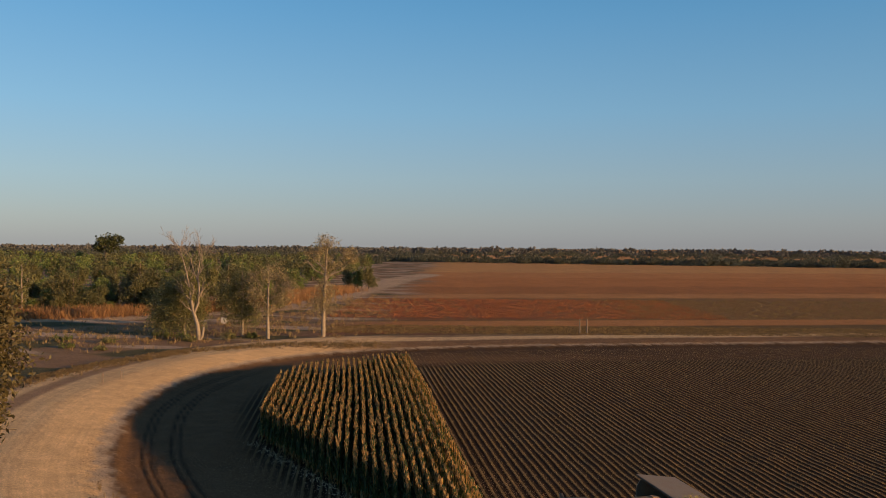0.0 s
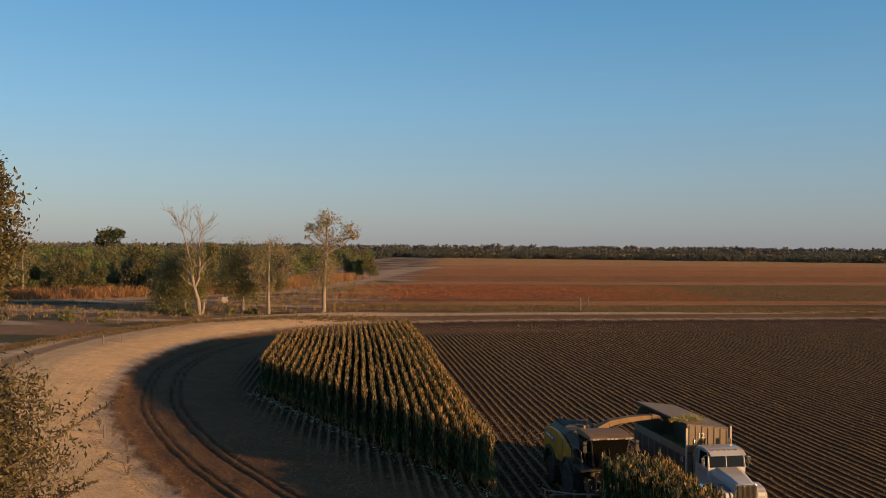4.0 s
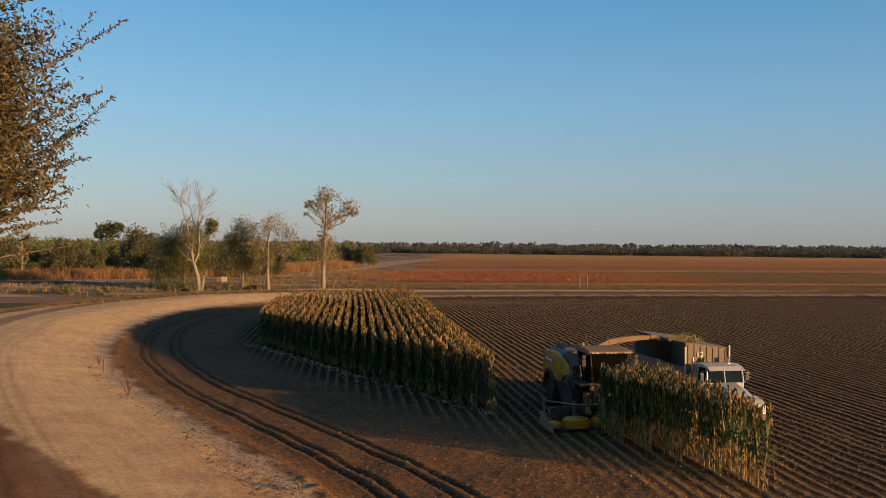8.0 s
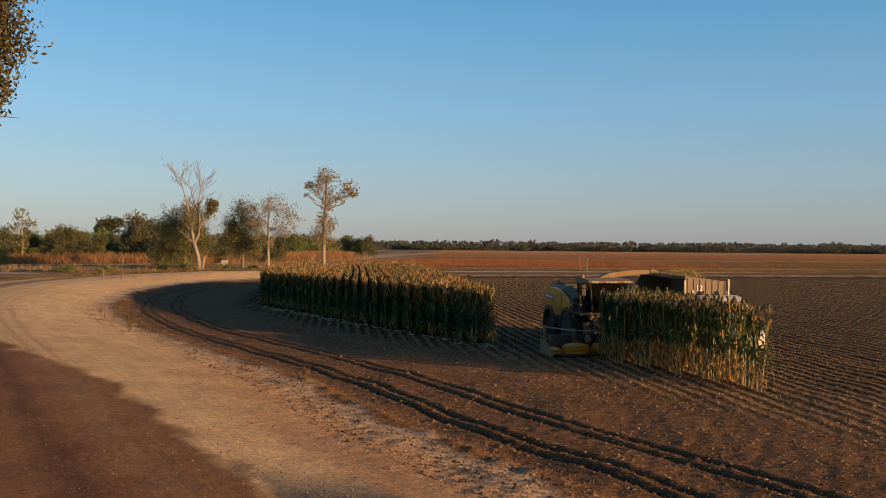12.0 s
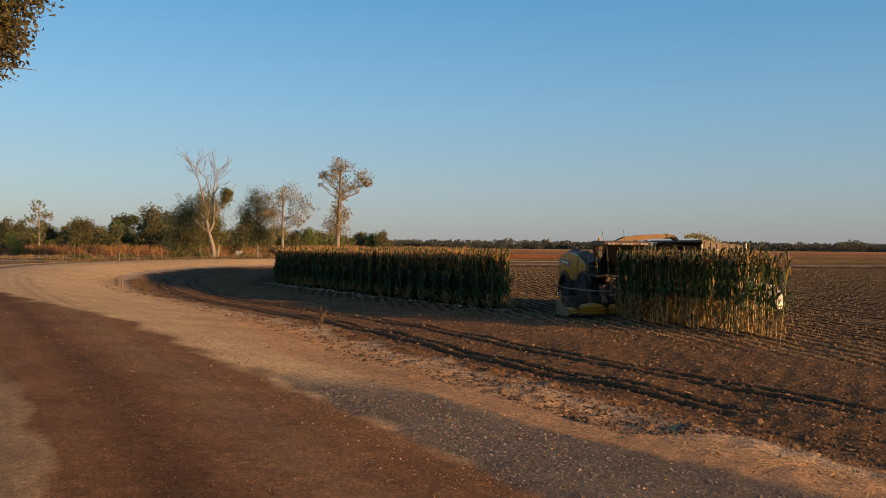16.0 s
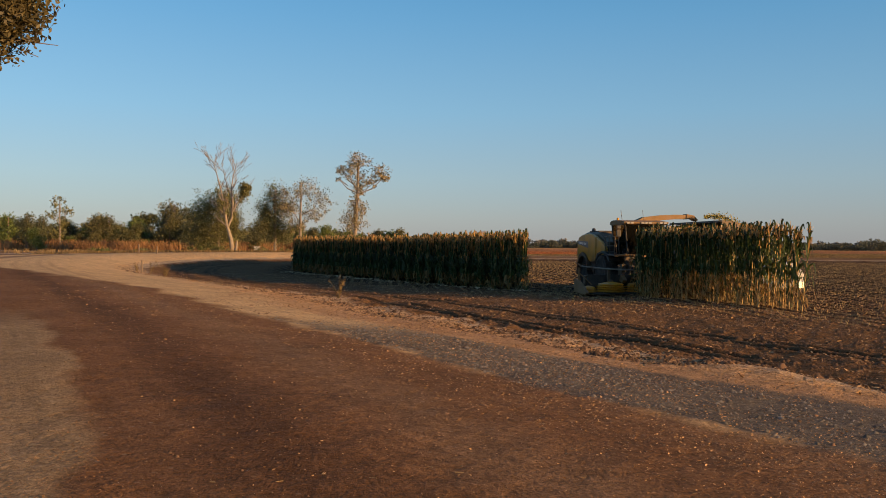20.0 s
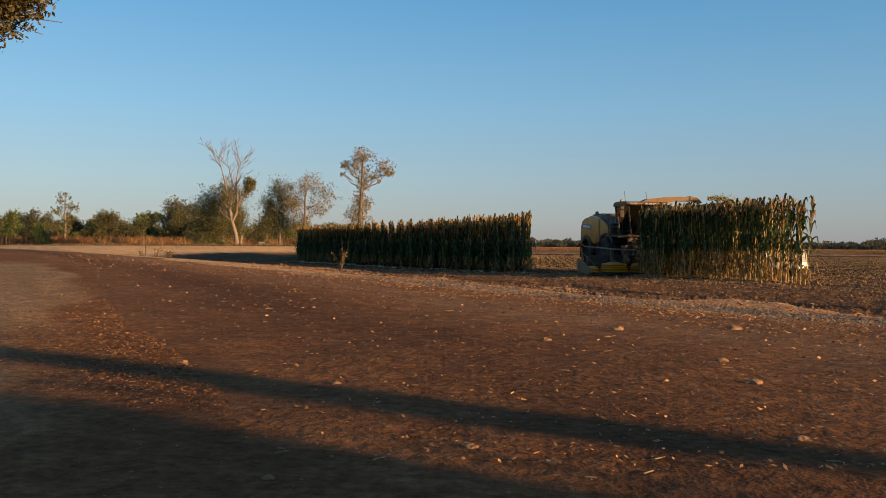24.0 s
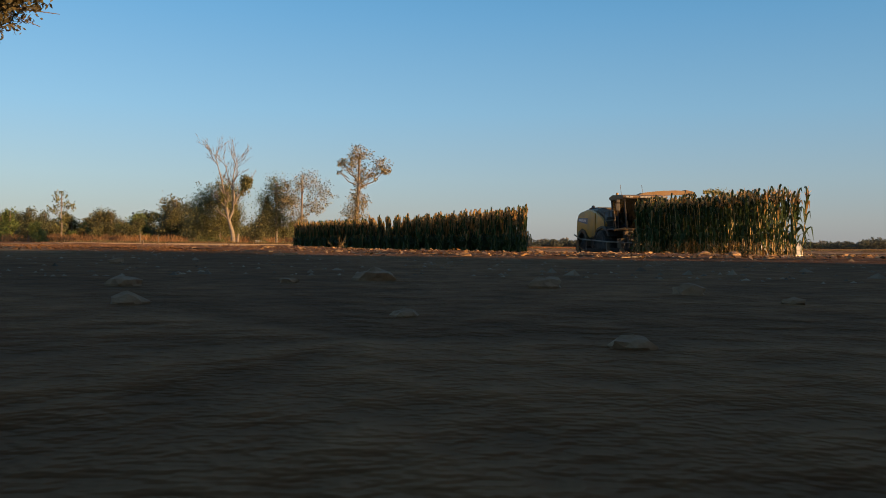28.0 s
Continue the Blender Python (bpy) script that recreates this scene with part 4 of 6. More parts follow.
for k in range(70):
    D = wr.uniform(176, 205)
    x, y = D * wr.uniform(-.60, -.285), D
    c = copy_thing(wr.choice(KINDS), pose(x, y, place_z(x, y) - 0.3, 0, 0, wr.uniform(0, 360)))
    s = wr.uniform(.3, .5)
    c.scale = (s * 1.5, s * 1.5, s)
for x, y, H, m in ((-42, 258, .85, 0), (-48, 262, 0.7, 2), (-27.5, 292, .95, 1), (-31.5, 296, 0.85, 3), (-23.5, 288, .9, 3), (-66, 192, 1.1, 5), (-61, 188, 1.0, 2), (-70, 196, .85, 5), (-46.5, 190, .8, 3), (-40, 200, .75, 0), (-36, 196, .65, 3), (-84, 162, .75, 2), (-93, 172, .85, 0), (-80, 158, 0.5, 0)):
    c = copy_thing(KINDS[m], pose(x, y, place_z(x, y) - 0.1, 0, 0, x * 37))
    c.scale = (H * 1.1, H * 1.1, H)
def wood_canopy():
    """The wood's far part, seen only as a closed canopy of crowns."""
    r = random.Random(78)
    for m, share, tone in ((M_WOOD_GREEN, 150, "green"), (M_WOOD_DARK, 170, "dark green"), (M_WOOD_OLIVE, 80, "olive")):
        lobes = []
        for k in range(share):
            D = 340 + 300 * r.random()
            x, H, w = D * r.uniform(-.62, -.13 + .05 * min(1, (D - 340) / 150)), r.uniform(5, 9.5), r.uniform(2.6, 4.6)
            z = place_z(x, D)
            lobes += [(x, D, z + H * .4, w, w, H * .36, 170), (x + r.uniform(-1, 1), D, z + H * .74, w * .7, w * .7, H * .25, 120)]
        v, q = leaves_in(lobes, 0.42, share, slim=.75, spread=.28)
        tagged(new("wood_canopy", quads_mesh("wood_canopy", v, q, m)), "closed %s canopy of the far riverside wood" % tone, "woods", kind="stuff")


wood_canopy()
tree("eucalyptus", (-201, 524), [(0, 0, 15.5, 5.5, 5, 4, 700), (7, 0, 16, 4, 4, 3, 420), (-4, 0, 12, 4, 4, 2.5, 300), (4, 0, 11, 4, 4, 2.5, 250)], M_LEAF_DARK, M_BARK_DARK, "tall dark eucalyptus above the distant wood", r0=0.5, top=17, size=0.7, seed=61, slim=.7)
tree("thin_tree", (-82.5, 172), [(0, 0, 9.5, 1.6, 1.5, 1.6, 140), (-1.5, 0, 7, 1.4, 1.4, 1.3, 120), (1.6, 0, 7.6, 1.6, 1.4, 1.2, 120), (0, 0, 4, 1.6, 1.6, 2, 260)], M_LEAF_OLIVE, M_BARK, "thin half-bare tree at the edge of the wood", r0=0.18, top=10.5, size=0.26, seed=62)


def far_woods():
    """The wooded skyline: many ragged crowns, too far to tell apart."""
    r = random.Random(5)
    lobes = []
    for k in range(900):
        ratio = -0.9 + 1.85 * (k + r.random()) / 900
        D = (735 - 190 * max(-0.3, ratio) + r.uniform(0, 70)) if k % 3 else 820 + r.uniform(0, 500)
        if ratio < -0.07 and D < 800:
            D = 560 + r.uniform(0, 400)
        tall = 0.72 + 0.45 * r.random() ** 1.6 + 0.24 * math.sin(ratio * 23) * math.sin(ratio * 61 + 1)
        H = 5.9 * tall * (1 + (D > 820) * 0.3) * (1.5 if abs(ratio - 0.455) < 0.012 and D < 800 else 1)
        w = r.uniform(4.5, 9.5) * (0.7 + 0.4 * tall)
        x, y = ratio * D, D
        z = -1.0
        lobes += [(x, y, z + H * .34, w, 3.5, H * .36, 350), (x + r.uniform(-2, 2), y, z + H * .68, w * .72, 2.5, H * .28, 280)]
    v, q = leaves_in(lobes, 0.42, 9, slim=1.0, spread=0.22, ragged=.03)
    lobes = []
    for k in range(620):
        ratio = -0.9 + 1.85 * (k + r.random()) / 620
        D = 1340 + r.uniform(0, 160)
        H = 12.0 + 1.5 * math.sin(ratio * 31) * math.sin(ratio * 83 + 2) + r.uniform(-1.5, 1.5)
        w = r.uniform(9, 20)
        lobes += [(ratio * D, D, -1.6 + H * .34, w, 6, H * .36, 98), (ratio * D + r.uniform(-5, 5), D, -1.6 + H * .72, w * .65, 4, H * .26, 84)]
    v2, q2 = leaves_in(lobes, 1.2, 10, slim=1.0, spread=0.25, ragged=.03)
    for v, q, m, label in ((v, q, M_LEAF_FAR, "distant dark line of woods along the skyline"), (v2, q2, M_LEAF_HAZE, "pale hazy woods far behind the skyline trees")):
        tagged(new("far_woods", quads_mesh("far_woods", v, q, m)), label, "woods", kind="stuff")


far_woods()


# ---- grass, weeds and stubble ----
def blades(name, spots, heights, widths, material, label, category, seed, lean=0.35, per=7):
    """Tufts of upright blades at spots in plan; one object that nobody could count."""
    r = np.random.RandomState(seed)
    n = len(spots)
    zs = height(spots[:, 0], spots[:, 1])
    base = np.repeat(np.column_stack([spots, zs]), per, 0)
    w = np.repeat(np.asarray(widths), per)
    h = np.repeat(np.asarray(heights), per) * r.uniform(.6, 1.2, n * per)
    base[:, :2] += r.normal(size=(n * per, 2)) * (w * 5)[:, None]
    a = r.uniform(0, 6.28, n * per)
    side = np.column_stack([np.cos(a), np.sin(a), np.zeros(n * per)]) * w[:, None]
    tip = base + np.column_stack([r.normal(size=n * per) * lean * h, r.normal(size=n * per) * lean * h, h])
    base[:, 2] -= 0.03
    v = np.stack([base - side, base + side, tip + side * .4, tip - side * .4], 1).reshape(-1, 3)
    ob = new(name, quads_mesh(name, v, np.arange(len(v)).reshape(-1, 4), material))
    return tagged(ob, label, category, kind="stuff")


gr = np.random.RandomState(15)


def scatter(n, fx, fy):
    return np.column_stack([fx(gr, n), fy(gr, n)])


def along(line, n, spread):
    """Spots round a line of places in plan."""
    p = np.array(line, dtype=float)
    seg = np.linalg.norm(np.diff(p, axis=0), axis=1)
    k = gr.choice(len(seg), n, p=seg / seg.sum())
    t = gr.uniform(0, 1, n)[:, None]
    return p[k] + (p[k + 1] - p[k]) * t + gr.normal(size=(n, 2)) * spread


red = along([(-102, 172), (-76, 171), (-62, 181), (-52, 190), (-42, 215), (-37, 250), (-30, 275)], 5200, (3.0, 3.6))
blades("dry_grass", red, gr.uniform(1.0, 2.1, len(red)), np.full(len(red), 0.05), M_GRASS_RED, "tall dry reddish grass in front of the wood", "grass", 1)
tan_spots = along([(-70, 140), (-45, 135), (-30, 150), (-26, 190), (-22, 240)], 1500, (9, 9))
blades("dry_grass", tan_spots, gr.uniform(.25, .6, len(tan_spots)), np.full(len(tan_spots), 0.05), M_GRASS_TAN, "low dry tan grass on rough ground", "grass", 2)
verge = along([(-44, 84), (-40, 100), (-33, 115), (-22, 123), (-8, 127)], 2200, (1.2, 1.2))
blades("verge_grass", verge, gr.uniform(.06, .28, len(verge)), np.full(len(verge), 0.04), M_WEED, "weedy green and tan grass along the outer road edge", "grass", 3)
redw = scatter(3800, lambda r, n: r.uniform(-22, 60, n), lambda r, n: r.uniform(176, 238, n))
blades("red_weeds", redw, gr.uniform(.08, .24, len(redw)), np.full(len(redw), 0.09), M_WEED_RED, "low reddish weeds covering a far strip of field", "weeds", 4)
grw = scatter(5200, lambda r, n: r.uniform(-20, 110, n), lambda r, n: r.uniform(144, 159, n))
blades("green_weeds", grw, gr.uniform(.08, .22, len(grw)), np.full(len(grw), 0.07), M_WEED, "low green and brown weeds beyond the far road", "weeds", 5)
grw2 = scatter(4200, lambda r, n: r.uniform(40, 190, n), lambda r, n: r.uniform(178, 240, n))
blades("green_weeds", grw2, gr.uniform(.1, .25, len(grw2)), np.full(len(grw2), 0.09), M_WEED, "green-brown weeds covering a far strip of field", "weeds", 6)


def weed(at, h, seed, label):
    r = random.Random(seed)
    thing = tagged(new("weed"), label, "weed")
    thing.location = (*at, place_z(*at))
    vs, qs, lv, lq = [], [], [], []
    for k in range(5):
        a = r.uniform(0, 6.28)
        tip = Vector((math.cos(a) * h * r.uniform(.1, .5), math.sin(a) * h * r.uniform(.1, .5), h * r.uniform(.6, 1)))
        v, q = tube_arrays([(0, 0, -.05), tip * .5 + Vector((0, 0, .1 * h)), tip], [.012, .008, .004], 4)
        qs += [tuple(i + len(vs) for i in f) for f in q]
        vs += [tuple(x) for x in v]
        for j in range(16):
            c = tip * r.uniform(.25, 1)
            d = Vector((r.gauss(0, 1), r.gauss(0, 1), r.gauss(0, .7))).normalized() * r.uniform(.05, .11)
            w = d.cross(Vector((r.gauss(0, 1), r.gauss(0, 1), r.gauss(0, 1)))).normalized() * .02
            n = len(lv)
            lv += [tuple(x) for x in (c, c + d * .5 + w, c + d, c + d * .5 - w)]
            lq.append((n, n + 1, n + 2, n + 3))
    part_mesh("stem", mesh_from("stem", vs, qs, M_WEED), thing)
    part_mesh("foliage", quads_mesh("foliage", lv, lq, M_WEED), thing)


for i, (x, y, h) in enumerate(((-3.85, 24.9, 0.75), (-16.6, 46.5, 0.8), (-14.6, 41.0, 0.6), (-18.5, 49.5, 0.9), (-15.4, 43.2, 0.5), (-20.2, 52.0, 0.7))):
    weed((x, y), h, 70 + i, "small green weed at the foot of the road bank")


def stubble():
    """Cut stalks left standing in the drilled rows."""
    r = np.random.RandomState(8)
    spots = []
    for k in range(-3, 150):
        u = k * ROW
        y = np.arange(20, 134, 0.2)
        y = y + r.uniform(-.07, .07, len(y))
        x = u - 0.105 * y + r.normal(0, 0.045, len(y))
        keep = (side_of(TOE, x, y) < np.where((y > 95) & (x > -6), -4.0, -10.5)) & (x < 0.62 * y) & ((x - 3.0 > -(y - 39.5) * .105 + .3) | (y < 38)) & (r.uniform(size=len(y)) < .82)
        spots.append(np.column_stack([x, y])[keep])
    p = np.concatenate(spots)
    n = len(p)
    h = r.uniform(.025, .075, n)
    blades("stubble", p, h, np.full(n, 0.016), M_STUBBLE, "pale cut corn stubble in long rows", "stubble", 8, lean=.35, per=2)


stubble()


def litter():
    """Chopped leaf bits and pale crumbs strewn on headland and bank."""
    r = np.random.RandomState(18)
    n = 130000
    y = r.uniform(9, 62, n)
    x = r.uniform(-30, 26, n)
    s = side_of(TOE, x, y)
    keep = (s < 1.5) & (s > -24) & (np.abs(x) < 0.58 * y) & ~((s > -8) & (r.uniform(size=n) < .4))
    x, y = x[keep], y[keep]
    n = len(x)
    c = np.column_stack([x, y, height(x, y) + 0.015])
    a, L = r.uniform(0, 6.28, n), r.uniform(.015, .06, n)
    d = np.column_stack([np.cos(a), np.sin(a), r.normal(0, .25, n)]) * L[:, None]
    w = np.column_stack([-np.sin(a), np.cos(a), r.normal(0, .4, n)]) * (L * .28)[:, None]
    v = np.stack([c - d, c + w, c + d, c - w], 1).reshape(-1, 3)
    ob = new("chopped_litter", quads_mesh("chopped_litter", v, np.arange(len(v)).reshape(-1, 4), M_LITTER))
    tagged(ob, "dry chopped corn leaves strewn over the bare headland", "litter", kind="stuff")


litter()


def pebbles():
    """Crumbs and small stones on the near road."""
    r = np.random.RandomState(28)
    n = 2600
    d, a = 0.35 + 13 * r.uniform(size=n) ** 1.4, r.uniform(-.75, .75, n)
    x, y = d * np.sin(a), d * np.cos(a)
    size = r.uniform(.0007, .0017, n) * (1 + d * .30) * (1 + 1.3 * (r.uniform(size=n) < .05))
    unit = np.array([(1, 0, 0), (0, 1, 0), (-1, 0, 0), (0, -1, 0), (.1, .1, .75), (0, 0, -.5)])
    tri = np.array([(0, 1, 4, 4), (1, 2, 4, 4), (2, 3, 4, 4), (3, 0, 4, 4)])
    rot = r.uniform(0, 6.28, n)
    ca, sa = np.cos(rot)[:, None], np.sin(rot)[:, None]
    jit = 1 + r.uniform(-.35, .35, (n, 6))
    ux, uy, uz = unit[:, 0] * jit, unit[:, 1] * jit, unit[:, 2] * jit
    v = np.stack([x[:, None] + (ux * ca - uy * sa * .7) * size[:, None] * 1.3, y[:, None] + (ux * sa + uy * ca * .7) * size[:, None] * 1.3, (height(x, y) + 0.0)[:, None] + uz * size[:, None]], -1).reshape(-1, 3)
    faces = []
    for k in range(n):
        faces += [(6 * k, 6 * k + 1, 6 * k + 4), (6 * k + 1, 6 * k + 2, 6 * k + 4), (6 * k + 2, 6 * k + 3, 6 * k + 4), (6 * k + 3, 6 * k, 6 * k + 4)]
    ob = new("crumbs", mesh_from("crumbs", v, faces, M_CRUMB))
    tagged(ob, "pale crumbs of dry soil scattered on the road", "gravel", kind="stuff")


M_CRUMB = mat("dry_crumb", (0.24, 0.175, 0.12), 0.95, vary=0.3, scale=3, fine=60, bump=0.2, island=0.55)
pebbles()


def clod(at, size, seed):
    bm = bmesh.new()
    bmesh.ops.create_icosphere(bm, subdivisions=2, radius=size)
    for v in bm.verts:
        k = 1 + 0.55 * noise.noise(v.co * (1.6 / size) + Vector((seed, 0, 0)))
        v.co = Vector((v.co.x * 1.3, v.co.y, v.co.z * 0.62)) * k
    me = bpy.data.meshes.new("clod")
    bm.to_mesh(me)
    bm.free()
    me.materials.append(M_CLOD)
    ob = new("clod", me)
    ob.location = (*at, place_z(*at) + size * .15)
    tagged(ob, "small rough lump of dry brown earth on the road", "clod", "clods on the near road")


M_CLOD = mat("dry_clod", (0.27, 0.17, 0.10), 0.95, vary=0.35, scale=30, fine=160, bump=0.6, dist=0.004)
for i, (px, d, sz) in enumerate((
                                 (-.45, .6, .006), (.04, 1.3, .008), (.32, 2.4, .012), (.36, 2.0, .014), (-.2, 1.1, .007), (.42, 1.4, .009), (.2, 3.4, .02), (.33, 3.8, .025), (.12, 2.9, .014), (-.3, 2.2, .011), (-.12, 1.9, .009))):
    clod((px * d * 1.02 - 0.035 * d, d), sz, i * 3.7)
# lumps close to where the camera comes to rest
for i, (x, y, sz) in enumerate(((-0.03, 0.277, 0.0083), (0.053, 0.216, 0.0061), (0.104, 0.172, 0.0054), (-0.083, 0.09, 0.0043), (0.003, 0.054, 0.0025), (0.049, -0.01, 0.0029), (-0.127, 0.198, 0.0058), (-0.067, 0.242, 0.0035), (0.125, 0.12, 0.0029))):
    clod((x, y), sz, i * 2.9 + 50)


def lumps(name, x, y, size, material, label, seed):
    """Many small squat lumps of earth, too many to tell apart."""
    r = np.random.RandomState(seed)
    n = len(x)
    unit = np.array([(1, 0, 0), (.5, .87, 0), (-.5, .87, 0), (-1, 0, 0), (-.5, -.87, 0), (.5, -.87, 0), (.35, .1, .62), (-.3, .2, .7), (0, -.4, .55)])
    faces = np.array([(0, 1, 7, 6), (1, 2, 3, 7), (3, 4, 8, 7), (4, 5, 0, 8), (8, 0, 6, 7)])
    a = r.uniform(0, 6.28, n)
    c, s = np.cos(a)[:, None], np.sin(a)[:, None]
    j = 1 + r.uniform(-.3, .3, (n, 9, 3))
    p = unit[None] * j * size[:, None, None]
    flat = r.uniform(.6, 1.0, n)[:, None]
    v = np.stack([x[:, None] + (p[..., 0] * c - p[..., 1] * s * flat), y[:, None] + (p[..., 0] * s + p[..., 1] * c * flat), (height(x, y) - .003)[:, None] + p[..., 2]], -1).reshape(-1, 3)
    q = (faces[None] + (np.arange(n) * 9)[:, None, None]).reshape(-1, 4)
    tagged(new(name, quads_mesh(name, v, q, material)), label, "clods", kind="stuff")


def field_clods():
    r = np.random.RandomState(48)
    n = 60000
    y = 11 + 58 * r.uniform(size=n) ** 1.3
    x = r.uniform(-.56, .56, n) * y
    s = side_of(TOE, x, y)
    keep = (s < 1.2) & (s > -26) & (r.uniform(size=n) < np.where(s > -2.6, 1.0, .62))
    x, y = x[keep], y[keep]
    size = np.random.RandomState(49).gamma(2.0, .0095, len(x)) + .008
    lumps("soil_clods", x, y, np.minimum(size, .13), M_FIELD_CLOD, "brown clods of broken soil on the headland", 50)


def lane_clods():
    r = np.random.RandomState(58)
    n = 60000
    y = 1.2 + 19 * r.uniform(size=n) ** 1.1
    x = r.uniform(-.62, .62, n) * y
    s, lane = side_of(TOE, x, y), side_of(LANE_LEFT, x, y)
    band = np.exp(-((s - 5.2) / 1.2) ** 2)
    keep = (s > 0.6) & (lane < -.1) & (r.uniform(size=n) < .12 + .5 * band + .35 * (waves(x, y, 2.2, 61) > .25))
    x, y = x[keep], y[keep]
    size = (np.random.RandomState(59).gamma(1.8, .0027, len(x)) + .0015) * (.35 + .085 * y)
    lumps("road_clods", x, y, size, M_ROAD_CLOD, "small brown lumps of earth pressed into the dirt road", 60)


M_ROAD_CLOD = mat("road_clod", (0.23, 0.125, 0.062), 0.95, vary=0.3, scale=1.0, fine=30, bump=0.3, island=0.55)
M_FIELD_CLOD = mat("field_clod", (0.135, 0.073, 0.037), 0.95, vary=0.3, scale=1.0, fine=30, bump=0.3, island=0.5)
field_clods()
lane_clods()


def road_leaves():
    """Brown fallen leaves along the lane's outer edge."""
    r = np.random.RandomState(68)
    n = 12000
    y = 1.55 + r.gamma(1.6, .9, n)
    x = np.interp(y, LANE_LEFT[:, 1], LANE_LEFT[:, 0]) - np.abs(r.normal(0, .5, n)) * (.2 + .12 * y) + .1
    c = np.column_stack([x, y, height(x, y) + .004])
    a, L = r.uniform(0, 6.28, n), r.uniform(.002, .0055, n) * (.5 + .16 * y)
    d = np.column_stack([np.cos(a), np.sin(a), r.normal(0, .15, n)]) * L[:, None]
    w = np.column_stack([-np.sin(a), np.cos(a), r.normal(0, .5, n)]) * (L * .45)[:, None]
    v = np.stack([c - d, c + w, c + d, c - w], 1).reshape(-1, 3)
    tagged(new("fallen_leaves", quads_mesh("fallen_leaves", v, np.arange(len(v)).reshape(-1, 4), M_LEAF_LITTER)), "dry brown fallen leaves on the road edge", "leaves", kind="stuff")


M_LEAF_LITTER = mat("fallen_leaf", (0.24, 0.12, 0.05), 0.85, vary=0.3, scale=2, fine=20, bump=0, island=0.5)
road_leaves()


def road_litter():
    """Chopped bits of leaf blown on to the field side of the road."""
    r = np.random.RandomState(78)
    n = 130000
    y = 1.2 + 26 * r.uniform(size=n) ** 1.8
    x = r.uniform(-.6, .62, n) * y
    s, lane = side_of(TOE, x, y), side_of(LANE_LEFT, x, y)
    thick = np.exp(-((lane + 4.0) / 1.1) ** 2) * (y < 13) + np.exp(-((s - 1.2) / 1.3) ** 2) * (y > 8) + .06
    keep = (s > -.4) & (lane < -.2) & (r.uniform(size=n) < thick)
    x, y = x[keep], y[keep]
    n = len(x)
    c = np.column_stack([x, y, height(x, y) + .004])
    a, L = r.uniform(0, 6.28, n), r.uniform(.003, .009, n) * (.55 + .14 * y)
    d = np.column_stack([np.cos(a), np.sin(a), r.normal(0, .2, n)]) * L[:, None]
    w = np.column_stack([-np.sin(a), np.cos(a), r.normal(0, .5, n)]) * (L * .4)[:, None]
    v = np.stack([c - d, c + w, c + d, c - w], 1).reshape(-1, 3)
    tagged(new("road_litter", quads_mesh("road_litter", v, np.arange(len(v)).reshape(-1, 4), M_ROAD_LITTER)), "reddish-tan chopped leaf bits along the road's field side", "litter", kind="stuff")


M_ROAD_LITTER = mat("road_litter", (0.40, 0.235, 0.11), 0.85, vary=0.3, scale=2, fine=20, bump=0, island=0.6)
road_litter()


def gravel_strip():
    r = np.random.RandomState(88)
    n = 110000
    y = 4.6 + 17 * r.uniform(size=n)
    x = r.uniform(-5.8, 7, n)
    s = side_of(TOE, x, y)
    off = lane_from(y) - s + .2 * waves(x, y, 2.6, 11)
    keep = (off > -.05) & (off < 2.0) & (r.uniform(size=n) < step(15.6, 13, y) * (.5 + .5 * step(7, 11, y)))
    x, y = x[keep], y[keep]
    size = np.random.RandomState(89).gamma(2.5, .0032, len(x)) + .004
    lumps("gravel", x, y, size, M_GRAVEL, "strip of grey crushed gravel along the road edge", 90)


M_GRAVEL = mat("grey_gravel", (0.19, 0.168, 0.14), 0.9, vary=0.25, scale=2, fine=40, bump=0.2, island=0.5)
gravel_strip()


def corn_husks():
    """Pale husks and broken leaves along the foot of the standing corn."""
    r = np.random.RandomState(98)
    n = 900
    t = r.uniform(size=n)
    x = 3.0 - 17.2 * t - np.abs(r.normal(0, .55, n)) + .1
    y = 39.5 + 27.7 * t - np.abs(r.normal(0, .45, n))
    c = np.column_stack([x, y, height(x, y) + .03])
    a, L = r.uniform(0, 6.28, n), r.uniform(.04, .16, n)
    d = np.column_stack([np.cos(a), np.sin(a), r.normal(0, .35, n)]) * L[:, None]
    w = np.column_stack([-np.sin(a), np.cos(a), r.normal(0, .4, n)]) * .022
    v = np.stack([c - d, c + w, c + d, c - w], 1).reshape(-1, 3)
    tagged(new("corn_husks", quads_mesh("corn_husks", v, np.arange(len(v)).reshape(-1, 4), M_HUSK)), "pale dry husks along the foot of the corn", "litter", kind="stuff")


M_HUSK = mat("dry_husk", (0.55, 0.45, 0.29), 0.8, vary=0.2, scale=2, fine=20, bump=0, island=0.4)
corn_husks()


